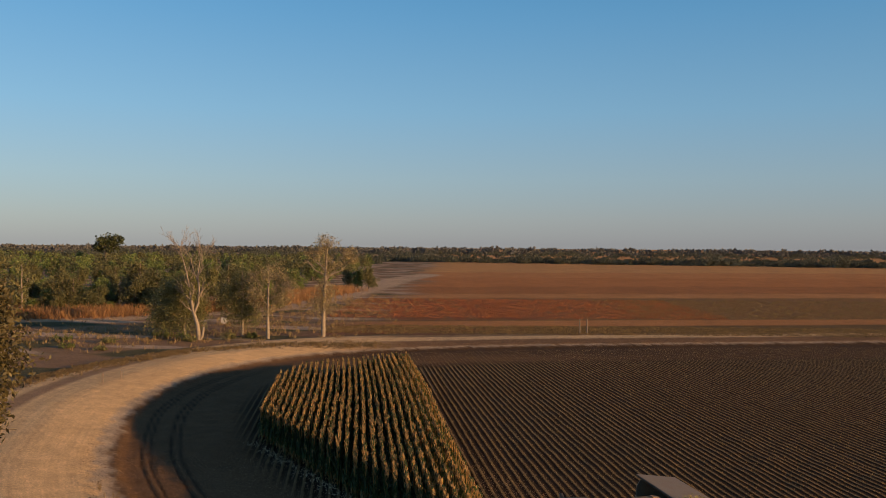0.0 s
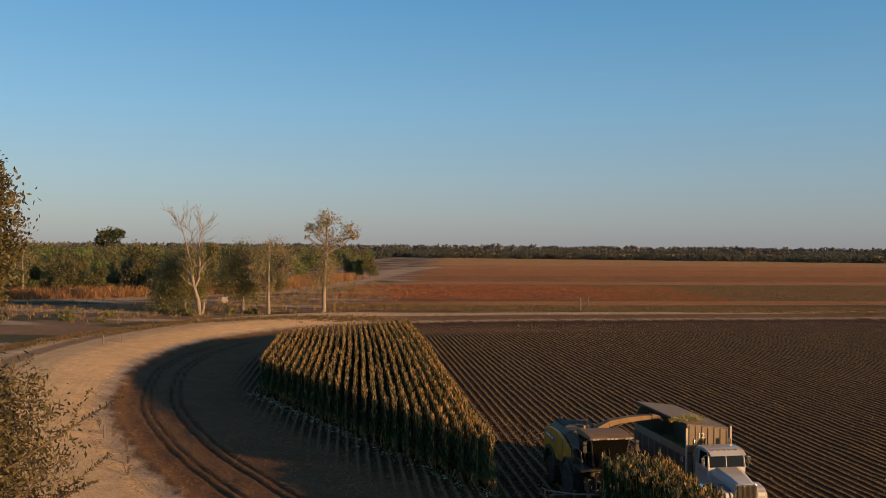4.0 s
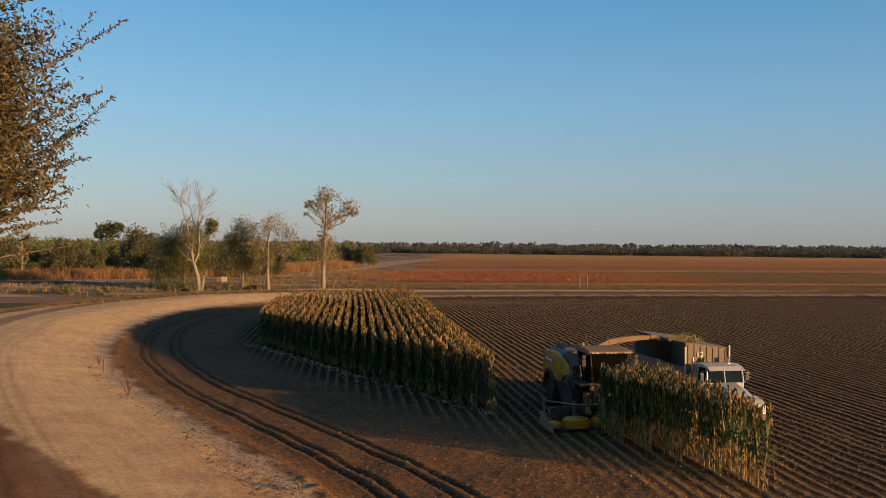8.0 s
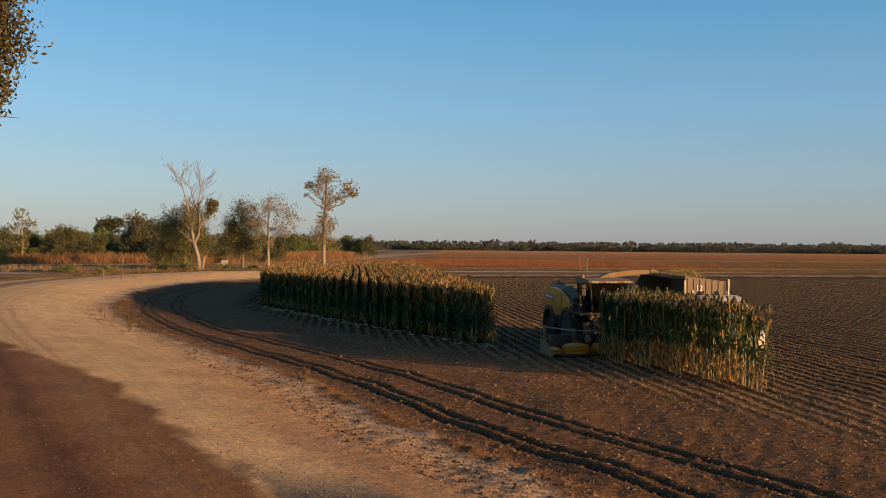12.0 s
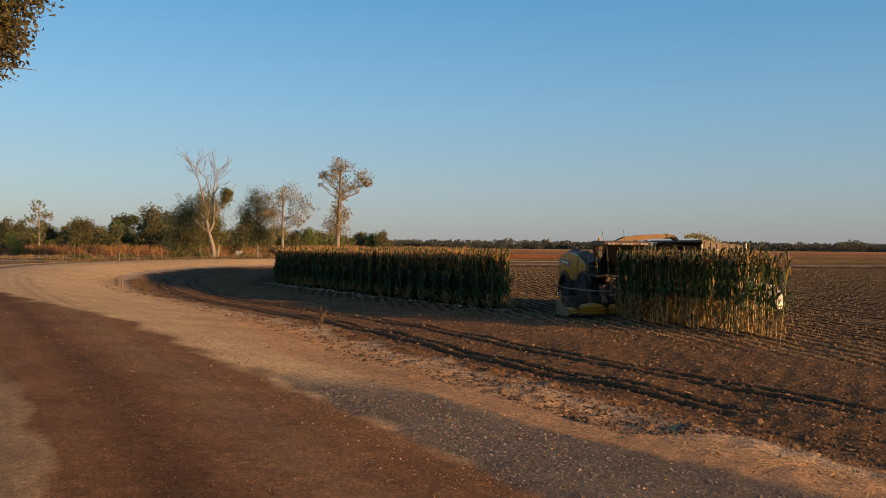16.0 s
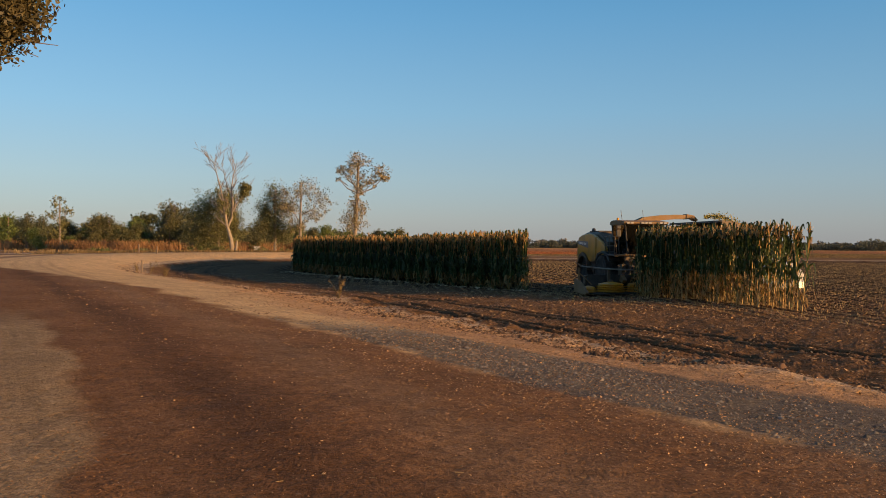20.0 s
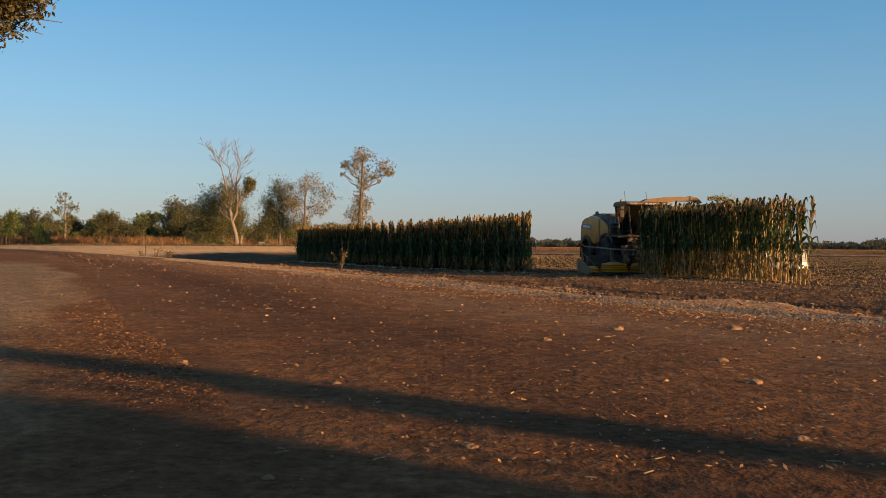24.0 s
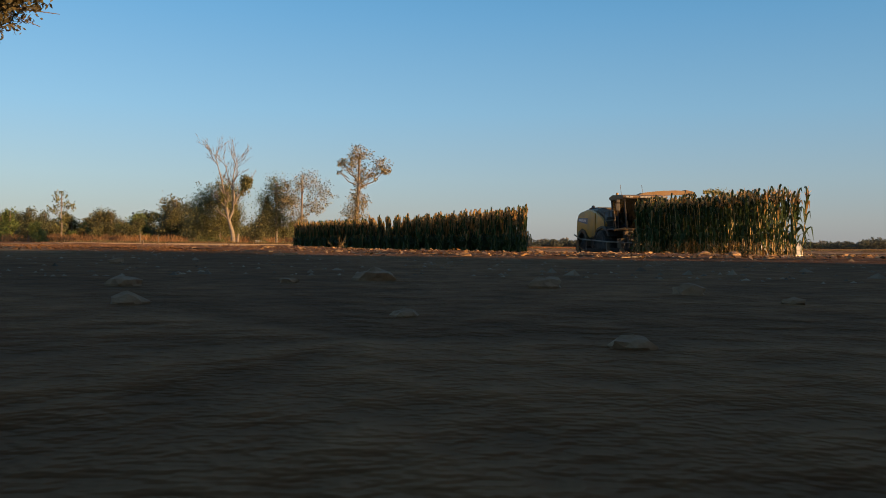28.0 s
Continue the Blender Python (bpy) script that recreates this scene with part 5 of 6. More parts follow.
def straws():
    """Short bits of straw lying singly on the near road."""
    r = random.Random(108)
    m = mat("straw", (0.33, 0.23, 0.12), 0.8, vary=0.2, scale=20, fine=90, bump=0.1)
    for k in range(34):
        d = 1.1 + 3.4 * r.random() ** 1.2
        x, a = d * r.uniform(-.42, .5), r.gauss(0, .5)
        L, w = r.uniform(.005, .014) * (.6 + .22 * d), r.uniform(.0008, .0014) * (.6 + .22 * d)
        bm = box(-L, -w, 0, L, w, w * 1.6)
        for v in bm.verts:
            v.co.z += .15 * L * (v.co.x / L) ** 2
        me = bpy.data.meshes.new("straw")
        bm.to_mesh(me)
        bm.free()
        me.materials.append(m)
        ob = new("straw", me)
        ob.matrix_world = pose(x, d, place_z(x, d) + .0005, 0, 0, math.degrees(a))
        tagged(ob, "short pale bit of straw on the dirt road", "straw", "straws on the near road")


straws()


# ---- machines ----
M_YELLOW = mat("yellow_paint", (0.52, 0.25, 0.02), 0.38, vary=0.10, scale=1.2, fine=30, bump=0.03, dirt=(0.22, 0.135, 0.055, 0.85))
M_YELLOW_DRUM = mat("worn_yellow_paint", (0.60, 0.26, 0.015), 0.35, vary=0.2, scale=4, fine=40, bump=0.1, dirt=(0.22, 0.13, 0.06, 0.5))
M_DUST_YELLOW = mat("dusty_yellow_paint", (0.20, 0.115, 0.045), 0.75, vary=0.3, scale=2, fine=30, bump=0.1, dirt=(0.19, 0.12, 0.07, 0.8))
M_BLACK = mat("black_plastic", (0.03, 0.027, 0.025), 0.55, vary=0.3, scale=3, fine=40, bump=0.1, dirt=(0.085, 0.055, 0.034, 0.45))
M_STEEL = mat("dusty_steel", (0.10, 0.075, 0.052), 0.6, 0.4, vary=0.3, scale=3, fine=40, bump=0.15, dirt=(0.15, 0.092, 0.05, 0.7))
M_PIPE = mat("worn_grey_pipe", (0.24, 0.21, 0.175), 0.45, 0.5, vary=0.3, scale=3, fine=40, bump=0.1)
M_TYRE = mat("dusty_tyre", (0.022, 0.019, 0.017), 0.9, vary=0.3, scale=3, fine=50, bump=0.3, dirt=(0.10, 0.068, 0.045, 0.5))
M_RIM = mat("cream_rim", (0.55, 0.50, 0.40), 0.5, vary=0.2, scale=2, fine=30, bump=0.05, dirt=(0.3, 0.2, 0.12, 0.6))
M_DECAL = mat("slate_decal", (0.12, 0.13, 0.17), 0.4, vary=0.1, scale=2, fine=20, bump=0)
M_WHITE_MARK = mat("white_mark", (0.75, 0.74, 0.70), 0.5, vary=0.08, bump=0)
M_RED = mat("red_reflector", (0.65, 0.05, 0.02), 0.35, vary=0.1, bump=0)
M_WHITE = mat("white_paint", (0.43, 0.425, 0.415), 0.35, vary=0.08, scale=1.0, fine=20, bump=0.02, dirt=(0.30, 0.24, 0.175, 0.55))
M_CHROME = mat("chrome", (0.75, 0.74, 0.72), 0.18, 1.0, vary=0.1, scale=2, fine=30, bump=0.03)
M_BIN = mat("dusty_bin_steel", (0.20, 0.155, 0.105), 0.75, vary=0.25, scale=1.4, fine=20, bump=0.12, dirt=(0.16, 0.10, 0.06, 0.6))
M_BIN_POST = mat("cream_post", (0.55, 0.46, 0.33), 0.6, vary=0.15, scale=2, fine=20, bump=0.05)
M_WORK_LAMP = mat("work_lamp_lens", (0.35, 0.32, 0.27), 0.2, vary=0.1, bump=0)
M_LAMP = mat("headlamp_lens", (0.6, 0.6, 0.58), 0.1, vary=0.05, bump=0)
M_SEAT = mat("seat_cloth", (0.05, 0.05, 0.055), 0.9, vary=0.2, scale=5, fine=60, bump=0.2)
M_SILAGE = mat("chopped_silage", (0.26, 0.23, 0.08), 0.9, vary=0.35, scale=5, fine=40, bump=0.4, island=.3)


def glass_material():
    m, n, l = nodes_of("tinted_glass")
    b = n["Principled BSDF"]
    b.inputs["Base Color"].default_value = (0.012, 0.012, 0.011, 1)
    b.inputs["Roughness"].default_value = 0.06
    b.inputs["Transmission Weight"].default_value = 0.55
    b.inputs["IOR"].default_value = 1.38
    co, t, r = n.new("ShaderNodeTexCoord"), n.new("ShaderNodeTexNoise"), n.new("ShaderNodeMapRange")
    t.inputs["Scale"].default_value = 2.5
    r.inputs[1].default_value, r.inputs[2].default_value, r.inputs[3].default_value, r.inputs[4].default_value = .4, .75, .04, .14
    l.new(co.outputs["Object"], t.inputs["Vector"])
    l.new(t.outputs[0], r.inputs[0])
    l.new(r.outputs[0], b.inputs["Roughness"])
    return m


M_GLASS = glass_material()


def pane(corners, thick=0.012):
    """A thin sheet of glass or metal on four corners."""
    c = [Vector(p) for p in corners]
    n = (c[1] - c[0]).cross(c[2] - c[0]).normalized() * thick
    bm = bmesh.new()
    a = [bm.verts.new(p) for p in c]
    b = [bm.verts.new(p + n) for p in c]
    bm.faces.new(a[::-1])
    bm.faces.new(b)
    for i in range(len(c)):
        j = (i + 1) % len(c)
        bm.faces.new((a[i], a[j], b[j], b[i]))
    bmesh.ops.recalc_face_normals(bm, faces=bm.faces[:])
    return bm


def tyre_mesh(R, w, lugs, depth=0.05):
    """A tractor tyre on the x axis, with angled lugs."""
    prof = [(-w * .5, R * .60), (-w * .54, R * .78), (-w * .48, R * .93), (-w * .3, R - depth), (0, R - depth + .01), (w * .3, R - depth), (w * .48, R * .93), (w * .54, R * .78), (w * .5, R * .60)]
    bm = lathe(prof, (0, 0, 0), "x", 40)
    for k in range(lugs):
        for sgn in (-1, 1):
            a0 = 2 * math.pi * (k + (.5 if sgn > 0 else 0)) / lugs
            da = 2 * math.pi / lugs
            pts = [(sgn * w * .03, a0, R), (sgn * w * .5, a0 + da * .75, R * .965), (sgn * w * .5, a0 + da * 1.1, R * .965), (sgn * w * .03, a0 + da * .38, R)]
            top = [bm.verts.new((x, r * math.cos(a), r * math.sin(a))) for x, a, r in pts]
            low = [bm.verts.new((x, (r - depth * 1.2) * math.cos(a), (r - depth * 1.2) * math.sin(a))) for x, a, r in pts]
            bm.faces.new(top)
            for i in range(4):
                j = (i + 1) % 4
                bm.faces.new((top[i], top[j], low[j], low[i]))
    bmesh.ops.recalc_face_normals(bm, faces=bm.faces[:])
    return bm


def wheel(parent, x, y, R, w, lugs, side, rim_mat, rim_label):
    hub = new("wheel")
    hub.parent = parent
    hub.location = (x, y, R - 0.03)
    part("tyre", tyre_mesh(R, w, lugs), M_TYRE, hub, smooth=False)
    s = side
    part("rim", lathe([(-s * w * .40, R * .60), (s * w * .40, R * .61), (s * w * .44, R * .58), (s * w * .30, R * .52), (s * w * .12, R * .42), (s * w * .10, R * .22), (s * w * .2, R * .20), (s * w * .2, 0.0005)], (0, 0, 0), "x", 32), rim_mat, hub, rim_label, smooth=True)
    bm = bmesh.new()
    for k in range(8):
        a = k * math.pi / 4
        tube([(s * w * .1, R * .3 * math.cos(a), R * .3 * math.sin(a)), (s * (w * .1 + .05), R * .3 * math.cos(a), R * .3 * math.sin(a))], .025, 6, bm)
    part("wheel_nuts", bm, M_STEEL, hub)


def forage_harvester(at, turn):
    h = tagged(new("forage_harvester"), "dusty yellow self-propelled forage harvester with a rotary corn header", "harvester")
    h.matrix_world = pose(at[0], at[1], place_z(*at), 0, 0, turn) @ Matrix.Scale(1 / PLAN, 4)
    # running gear
    part("chassis", box(-.75, -4.1, .75, .75, 1.3, 1.5, .05), M_BLACK, h)
    part("front_axle", tube([(-1.2, 0, .98), (1.2, 0, .98)], .2, 12), M_BLACK, h)
    part("rear_axle", tube([(-1.0, -3.35, .72), (1.0, -3.35, .72)], .14, 12), M_BLACK, h)
    for s in (-1, 1):
        wheel(h, s * 1.2, 0, 1.0, .72, 20, s, M_RIM, "dusty cream wheel rim")
        wheel(h, s * 1.12, -3.35, .74, .56, 18, s, M_RIM, "dusty cream wheel rim")
    # body panels on both sides
    for s in (-1, 1):
        a, b = s * 1.28, s * 1.42
        part("front_panel", prism([(.35, 1.98), (.35, 2.25), (-.4, 2.62), (-1.15, 2.86), (-1.15, 1.62), (-.55, 1.75)], a, b, "x", .03), M_YELLOW, h)
        part("side_panel", prism([(-1.18, 2.86), (-1.9, 3.02), (-2.45, 3.06), (-2.45, 1.72), (-2.1, 1.55), (-1.18, 1.62)], a, b + s * .04, "x", .03), M_YELLOW, h)
        rear = [(-2.48, 3.06), (-3.6, 3.0), (-4.25, 2.86), (-4.52, 2.55), (-4.58, 2.0), (-4.5, 1.45), (-4.25, 1.4), (-4.15, 1.62), (-3.85, 1.92), (-3.4, 2.02), (-2.95, 1.94), (-2.62, 1.72), (-2.48, 1.62)]
        part("rear_panel", prism(rear, a, b, "x", .04), M_YELLOW, h)
        part("decal", prism([(-2.2, 2.42), (-2.6, 2.62), (-4.3, 2.68), (-4.42, 2.5), (-2.6, 2.28)], b + s * .002, b + s * .012, "x"), M_DECAL, h, "slate-grey stripe with plain pale marks")
        for k, (y0, y1) in enumerate(((-2.86, -2.97), (-3.0, -3.1), (-3.14, -3.26), (-3.36, -3.47), (-3.5, -3.6), (-3.64, -3.71), (-3.74, -3.81), (-3.84, -3.94), (-3.97, -4.07))):
            part("stripe_mark", box(b + s * .013, y1, 2.43 + .008 * k, b + s * .018, y0, 2.55 + .008 * k), M_WHITE_MARK, h)
        part("front_fender", prism([(1.2, 1.62), (1.1, 1.8), (.6, 2.08), (0, 2.14), (-.7, 2.02), (-1.15, 1.6), (-1.35, .95), (-1.25, .9), (-1.02, 1.5), (-.6, 1.9), (0, 2.02), (.6, 1.96), (1.05, 1.6)], s * .95, s * 1.52, "x", .02), M_BLACK, h, "dark dusty wheel arch")
        part("rear_fender", prism([(-2.45, 1.1), (-2.5, 1.5), (-2.8, 1.86), (-3.4, 2.06), (-3.95, 1.9), (-4.35, 1.4), (-4.5, .8), (-4.38, .8), (-4.2, 1.35), (-3.85, 1.72), (-3.4, 1.86), (-2.9, 1.72), (-2.62, 1.4), (-2.56, 1.1)], s * 1.02, s * 1.5, "x", .02), M_STEEL, h, "dust-covered rear wheel arch")
        part("skirt", prism([(-1.2, 1.0), (-1.2, 1.62), (-2.45, 1.6), (-2.45, 1.1), (-2.0, .8)], s * 1.1, s * 1.26, "x", .03), M_BLACK, h)
    part("engine_block", box(-1.27, -4.3, 1.4, 1.27, .2, 2.62, .05), M_BLACK, h)
    hood = [(-1.27, 2.6), (-1.2, 3.0), (-.9, 3.16), (.9, 3.16), (1.2, 3.0), (1.27, 2.6)]
    part("hood", prism(hood, -4.15, -1.5, "y", .05), M_STEEL, h, "dusty dark engine hood")
    for k in range(15):
        part("hood_slat", box(-.85, -4.05 + k * .11, 3.16, .85, -4.0 + k * .11, 3.22, .008), M_BLACK, h)
    part("hood_step", prism([(.2, 2.6), (-.5, 2.75), (-1.5, 3.1), (-1.5, 2.55), (.2, 2.4)], -1.2, 1.2, "x", .03), M_STEEL, h)
    part("air_intake", lathe([(0, .14), (.22, .14), (.24, .12), (.24, .001)], (-.6, -2.0, 3.16), "z", 16), M_BLACK, h, smooth=True)
    part("exhaust", tube([(.5, -4.0, 3.0), (.5, -4.25, 3.15), (.5, -4.45, 3.32)], .11, 12), M_BLACK, h)
    # rear
    part("rear_door", prism([(-1.28, 1.5), (-1.34, 2.2), (-1.28, 2.88), (1.28, 2.88), (1.34, 2.2), (1.28, 1.5)], -4.62, -4.45, "y", .05), M_YELLOW, h)
    part("rear_stripe", box(-1.1, -4.64, 2.56, 1.1, -4.622, 2.64), M_DECAL, h)
    part("rear_emblem", lathe([(0, .22), (-.02, .2), (-.02, .001)], (0, -4.622, 2.28), "y", 24), M_WHITE_MARK, h, "pale round badge")
    part("warning_triangle", prism([(-.2, 1.72), (.2, 1.72), (0, 2.05)], -4.645, -4.625, "y"), M_RED, h, "red triangular slow-vehicle sign")
    part("bumper", box(-1.2, -4.95, .85, 1.2, -4.5, 1.3, .05), M_STEEL, h)
    for s in (-1, 1):
        part("tail_lamp", box(s * .7 - .14, -4.97, 1.05, s * .7 + .14, -4.952, 1.15, .005), M_RED, h)
    part("drawbar", box(-.15, -5.15, .6, .15, -4.6, .8, .03), M_STEEL, h)
    # cab
    cab = new("cab")
    cab.parent = h
    part("cab_floor", box(-.85, .1, 1.75, .85, 1.95, 1.95, .04), M_BLACK, cab)
    roof = [(.05, 3.5), (.1, 3.62), (.5, 3.7), (1.5, 3.68), (2.15, 3.6), (2.25, 3.5), (2.1, 3.44), (.2, 3.44)]
    part("cab_roof", prism(roof, -1.12, 1.12, "x", .04), M_DUST_YELLOW, cab, "dusty yellow cab roof")
    part("roof_band", prism([(1.2, 3.5), (2.27, 3.5), (2.27, 3.58), (1.2, 3.6)], -1.14, 1.14, "x", .01), M_DUST_YELLOW, cab)
    for x in (-.95, -.75, -.2, .0, .2, .75, .95):
        part("work_lamp", box(x - .08, 2.26, 3.49, x + .08, 2.31, 3.58, .01), M_WORK_LAMP, cab)
    for s in (-1, 1):
        part("front_pillar", tube([(s * .78, 1.82, 1.95), (s * .98, 2.0, 3.46)], .05, 8), M_BLACK, cab)
        part("rear_pillar", tube([(s * .85, .15, 1.95), (s * .98, .12, 3.46)], .06, 8), M_BLACK, cab)
        part("side_window", pane([(s * .88, .2, 2.0), (s * .80, 1.78, 2.0), (s * .98, 1.96, 3.44), (s * .98, .18, 3.44)]), M_GLASS, cab)
        part("door_rail", tube([(s * .93, 1.0, 2.0), (s * .99, 1.05, 3.44)], .03, 6), M_BLACK, cab)
    part("windshield", pane([(-.76, 1.86, 2.0), (.76, 1.86, 2.0), (.96, 2.05, 3.44), (-.96, 2.05, 3.44)]), M_GLASS, cab, "dark dusty curved windshield")
    part("wiper", tube([(-.1, 1.93, 2.1), (.1, 2.03, 3.0)], .018, 5), M_BLACK, cab)
    part("rear_window", pane([(-.85, .14, 2.1), (.85, .14, 2.1), (.96, .13, 3.44), (-.96, .13, 3.44)]), M_GLASS, cab)
    part("seat_base", box(-.28, .55, 1.95, .28, 1.1, 2.4, .06), M_SEAT, cab)
    part("seat_back", box(-.27, .45, 2.4, .27, .62, 3.1, .06), M_SEAT, cab)
    part("console", box(.38, .7, 1.95, .6, 1.4, 2.6, .05), M_BLACK, cab)
    part("steering_wheel", lathe([(0, .19), (.03, .21), (0, .23), (-.02, .21), (0, .19)], (0, 1.38, 2.6), "z", 20), M_BLACK, cab)
    part("steering_column", tube([(0, 1.6, 1.95), (0, 1.38, 2.6)], .05, 8), M_BLACK, cab)
    part("beacon", lathe([(0, .07), (.14, .06), (.17, .001)], (.8, .4, 3.68), "z", 14), M_YELLOW, cab)
    for x in (-.55, .6):
        part("antenna", tube([(x, .5, 3.66), (x + .04, .4, 4.25)], .012, 5), M_BLACK, cab)
    for s in (-1, 1):
        mir = part("mirror_arm", tube([(s * .98, 2.0, 3.46), (s * 1.3, 2.1, 3.42), (s * 1.36, 2.1, 2.7)], .025, 6), M_BLACK, cab)
        part("mirror", box(s * 1.36 - .1, 2.06, 2.85, s * 1.36 + .1, 2.14, 3.2, .02), M_BLACK, mir)
        part("mirror_small", box(s * 1.36 - .09, 2.06, 3.24, s * 1.36 + .09, 2.14, 3.4, .02), M_BLACK, mir)
        # platform, rails and ladder
        part("platform", box(s * .9, .3, 1.9, s * 1.5, 1.9, 1.97, .01), M_BLACK, h)
        for y in (.4, 1.1, 1.85):
            part("rail_post", tube([(s * 1.46, y, 1.97), (s * 1.46, y, 2.85)], .022, 6), M_STEEL, h)
        part("hand_rail", tube([(s * 1.46, .3, 2.85), (s * 1.46, 1.2, 2.9), (s * 1.46, 1.85, 2.85), (s * 1.44, 1.98, 2.4), (s * 1.4, 1.98, 1.97)], .024, 6), M_STEEL, h)
        part("knee_rail", tube([(s * 1.46, .3, 2.4), (s * 1.46, 1.9, 2.4)], .02, 6), M_STEEL, h)
    for y in (-1.35, -.95):
        part("ladder_rail", tube([(-1.62, y, .75), (-1.56, y + .5, 2.0), (-1.5, y + .8, 2.9)], .025, 6), M_STEEL, h)
    for k in range(4):
        part("ladder_step", box(-1.66 + k * .02, -1.34 + k * .13, .85 + k * .3, -1.5 + k * .02, -.92 + k * .13, .89 + k * .3, .008), M_STEEL, h)
    # hoses, drive boxes and guards in front of the feed rolls
    part("feed_housing", prism([(1.3, .55), (2.15, .75), (2.15, 1.45), (1.3, 1.8)], -.8, .8, "x", .04), M_BLACK, h)
    part("feed_guard", prism([(1.4, 1.62), (2.2, 1.3), (2.25, 1.36), (1.45, 1.7)], -.62, .62, "x", .01), M_DUST_YELLOW, h)
    for s in (-1, 1):
        part("drive_box", box(s * .95 - .16, 1.35, .8, s * .95 + .16, 1.9, 1.5, .04), M_STEEL, h)
        part("drive_shaft", tube([(s * .95, 1.8, 1.1), (s * 1.4, 2.5, .85)], .05, 8), M_STEEL, h)
        part("lift_ram", tube([(s * .55, 1.0, .75), (s * .6, 2.3, .6)], .06, 8), M_STEEL, h)
        part("front_lamp", box(s * .62 - .1, 1.955, 1.8, s * .62 + .1, 1.98, 1.9, .01), M_WORK_LAMP, h)
        for k in range(3):
            part("hose", tube([(s * (.3 + .16 * k), 1.7, 1.72), (s * (.4 + .2 * k), 2.25, 1.3 - .1 * k), (s * (.5 + .25 * k), 2.5, 1.0)], .02, 6), M_BLACK, h)
    part("front_beam", tube([(-1.5, 1.95, 1.86), (-.7, 2.06, 1.84), (.2, 2.1, 1.9), (1.0, 2.05, 1.96), (1.5, 1.95, 1.9)], .06, 8), M_DUST_YELLOW, h, "bent dusty front rail")
    rc = random.Random(17)
    for k in range(26):
        x = rc.uniform(-1.05, 1.05)
        a = Vector((x, rc.uniform(1.9, 2.25), rc.uniform(.9, 1.75)))
        e = a + Vector((rc.uniform(-.45, .45), rc.uniform(-.1, .25), rc.uniform(-.55, .25)))
        if k % 2:
            part("hose", tube([a, a.lerp(e, .5) + Vector((0, .1, rc.uniform(-.15, .1))), e], rc.uniform(.015, .03), 6), M_BLACK, h)
        else:
            w = rc.uniform(.04, .13)
            part("bracket", box(a.x - w, a.y - .05, a.z - w * .8, a.x + w, a.y + .06, a.z + w, .012), rc.choice((M_STEEL, M_DUST_YELLOW, M_BLACK)), h)
    part("feed_roll", tube([(-.6, 2.18, .85), (.6, 2.18, .85)], .13, 12), M_STEEL, h)
    part("feed_roll", tube([(-.6, 2.18, 1.18), (.6, 2.18, 1.18)], .13, 12), M_STEEL, h)
    # discharge spout, swung to the truck's side
    sp = new("spout")
    sp.parent = h
    sp.matrix_local = pose(0, -.35, 2.75, 0, 0, 96)
    part("turntable", lathe([(0, .42), (.2, .42), (.24, .34), (.5, .3)], (0, 0, 0), "z", 24), M_BLACK, sp, smooth=True)
    arc = [(0, 0, .3), (0, .25, .75), (0, .9, 1.02), (0, 1.8, 1.14), (0, 2.7, 1.2), (0, 3.3, 1.2)]
    bm = bmesh.new()
    rings = []
    for i, (x, y, z) in enumerate(arc):
        w, t = .24 - .015 * i, .34 - .025 * i
        d = Vector(arc[min(i + 1, 5)]) - Vector(arc[max(i - 1, 0)])
        d.normalize()
        up = Vector((0, -d.z, d.y))
        rings.append([bm.verts.new(Vector((x, y, z)) + Vector((sx * w, 0, 0)) + up * (su * t * .5)) for sx, su in ((-1, -1), (1, -1), (1, 1), (-1, 1))])
    for i in range(5):
        for k in range(4):
            bm.faces.new((rings[i][k], rings[i][(k + 1) % 4], rings[i + 1][(k + 1) % 4], rings[i + 1][k]))
    bm.faces.new(rings[0][::-1])
    bm.faces.new(rings[-1])
    bmesh.ops.recalc_face_normals(bm, faces=bm.faces[:])
    part("duct", bm, M_DUST_YELLOW, sp, "dusty yellow curved discharge duct")
    part("flap", prism([(3.28, 1.08), (3.3, 1.36), (3.75, 1.28), (3.98, 1.05), (3.9, .98), (3.65, 1.1)], -.2, .2, "x", .02), M_DUST_YELLOW, sp)
    part("lift_ram", tube([(.28, .3, .5), (.28, 1.5, .98)], .035, 8), M_STEEL, sp)
    # rotary header
    hd = new("header")
    hd.parent = h
    hd.location = (0, 2.7, 0)
    part("header_frame", box(-3.2, -.45, .45, 3.2, -.15, .95, .04), M_STEEL, hd)
    part("back_plate", box(-3.1, -.12, .3, 3.1, -.04, 1.0, .02), M_BLACK, hd)
    part("deck", prism([(-3.55, .1), (3.55, .1), (3.4, .95), (2.9, 1.3), (-2.9, 1.3), (-3.4, .95)], .12, .2, "z", .02), M_BLACK, hd)
    part("feeder_house", prism([(-.5, .5), (-.5, 1.5), (-1.6, 1.7), (-1.6, .7)], -.5, .5, "x", .04), M_BLACK, hd)
    for s in (-1, 1):
        part("feed_drum", lathe([(.2, .34), (1.0, .34), (1.02, .3), (1.02, .001)], (s * .42, .25, 0), "z", 20), M_STEEL, hd)
    for x in (-2.2, -.74, .74, 2.2):
        drum = part("cutting_drum", lathe([(.22, .66), (.25, .68), (.28, .66), (.32, .58), (.36, .67), (.39, .67), (.42, .58), (.46, .66), (.49, .66), (.52, .54), (.56, .60), (.60, .58), (.66, .3), (.7, .12), (.7, .001)], (x, .75, 0), "z", 40), M_YELLOW_DRUM, hd, "worn yellow rotary cutting drum")
        bm = bmesh.new()
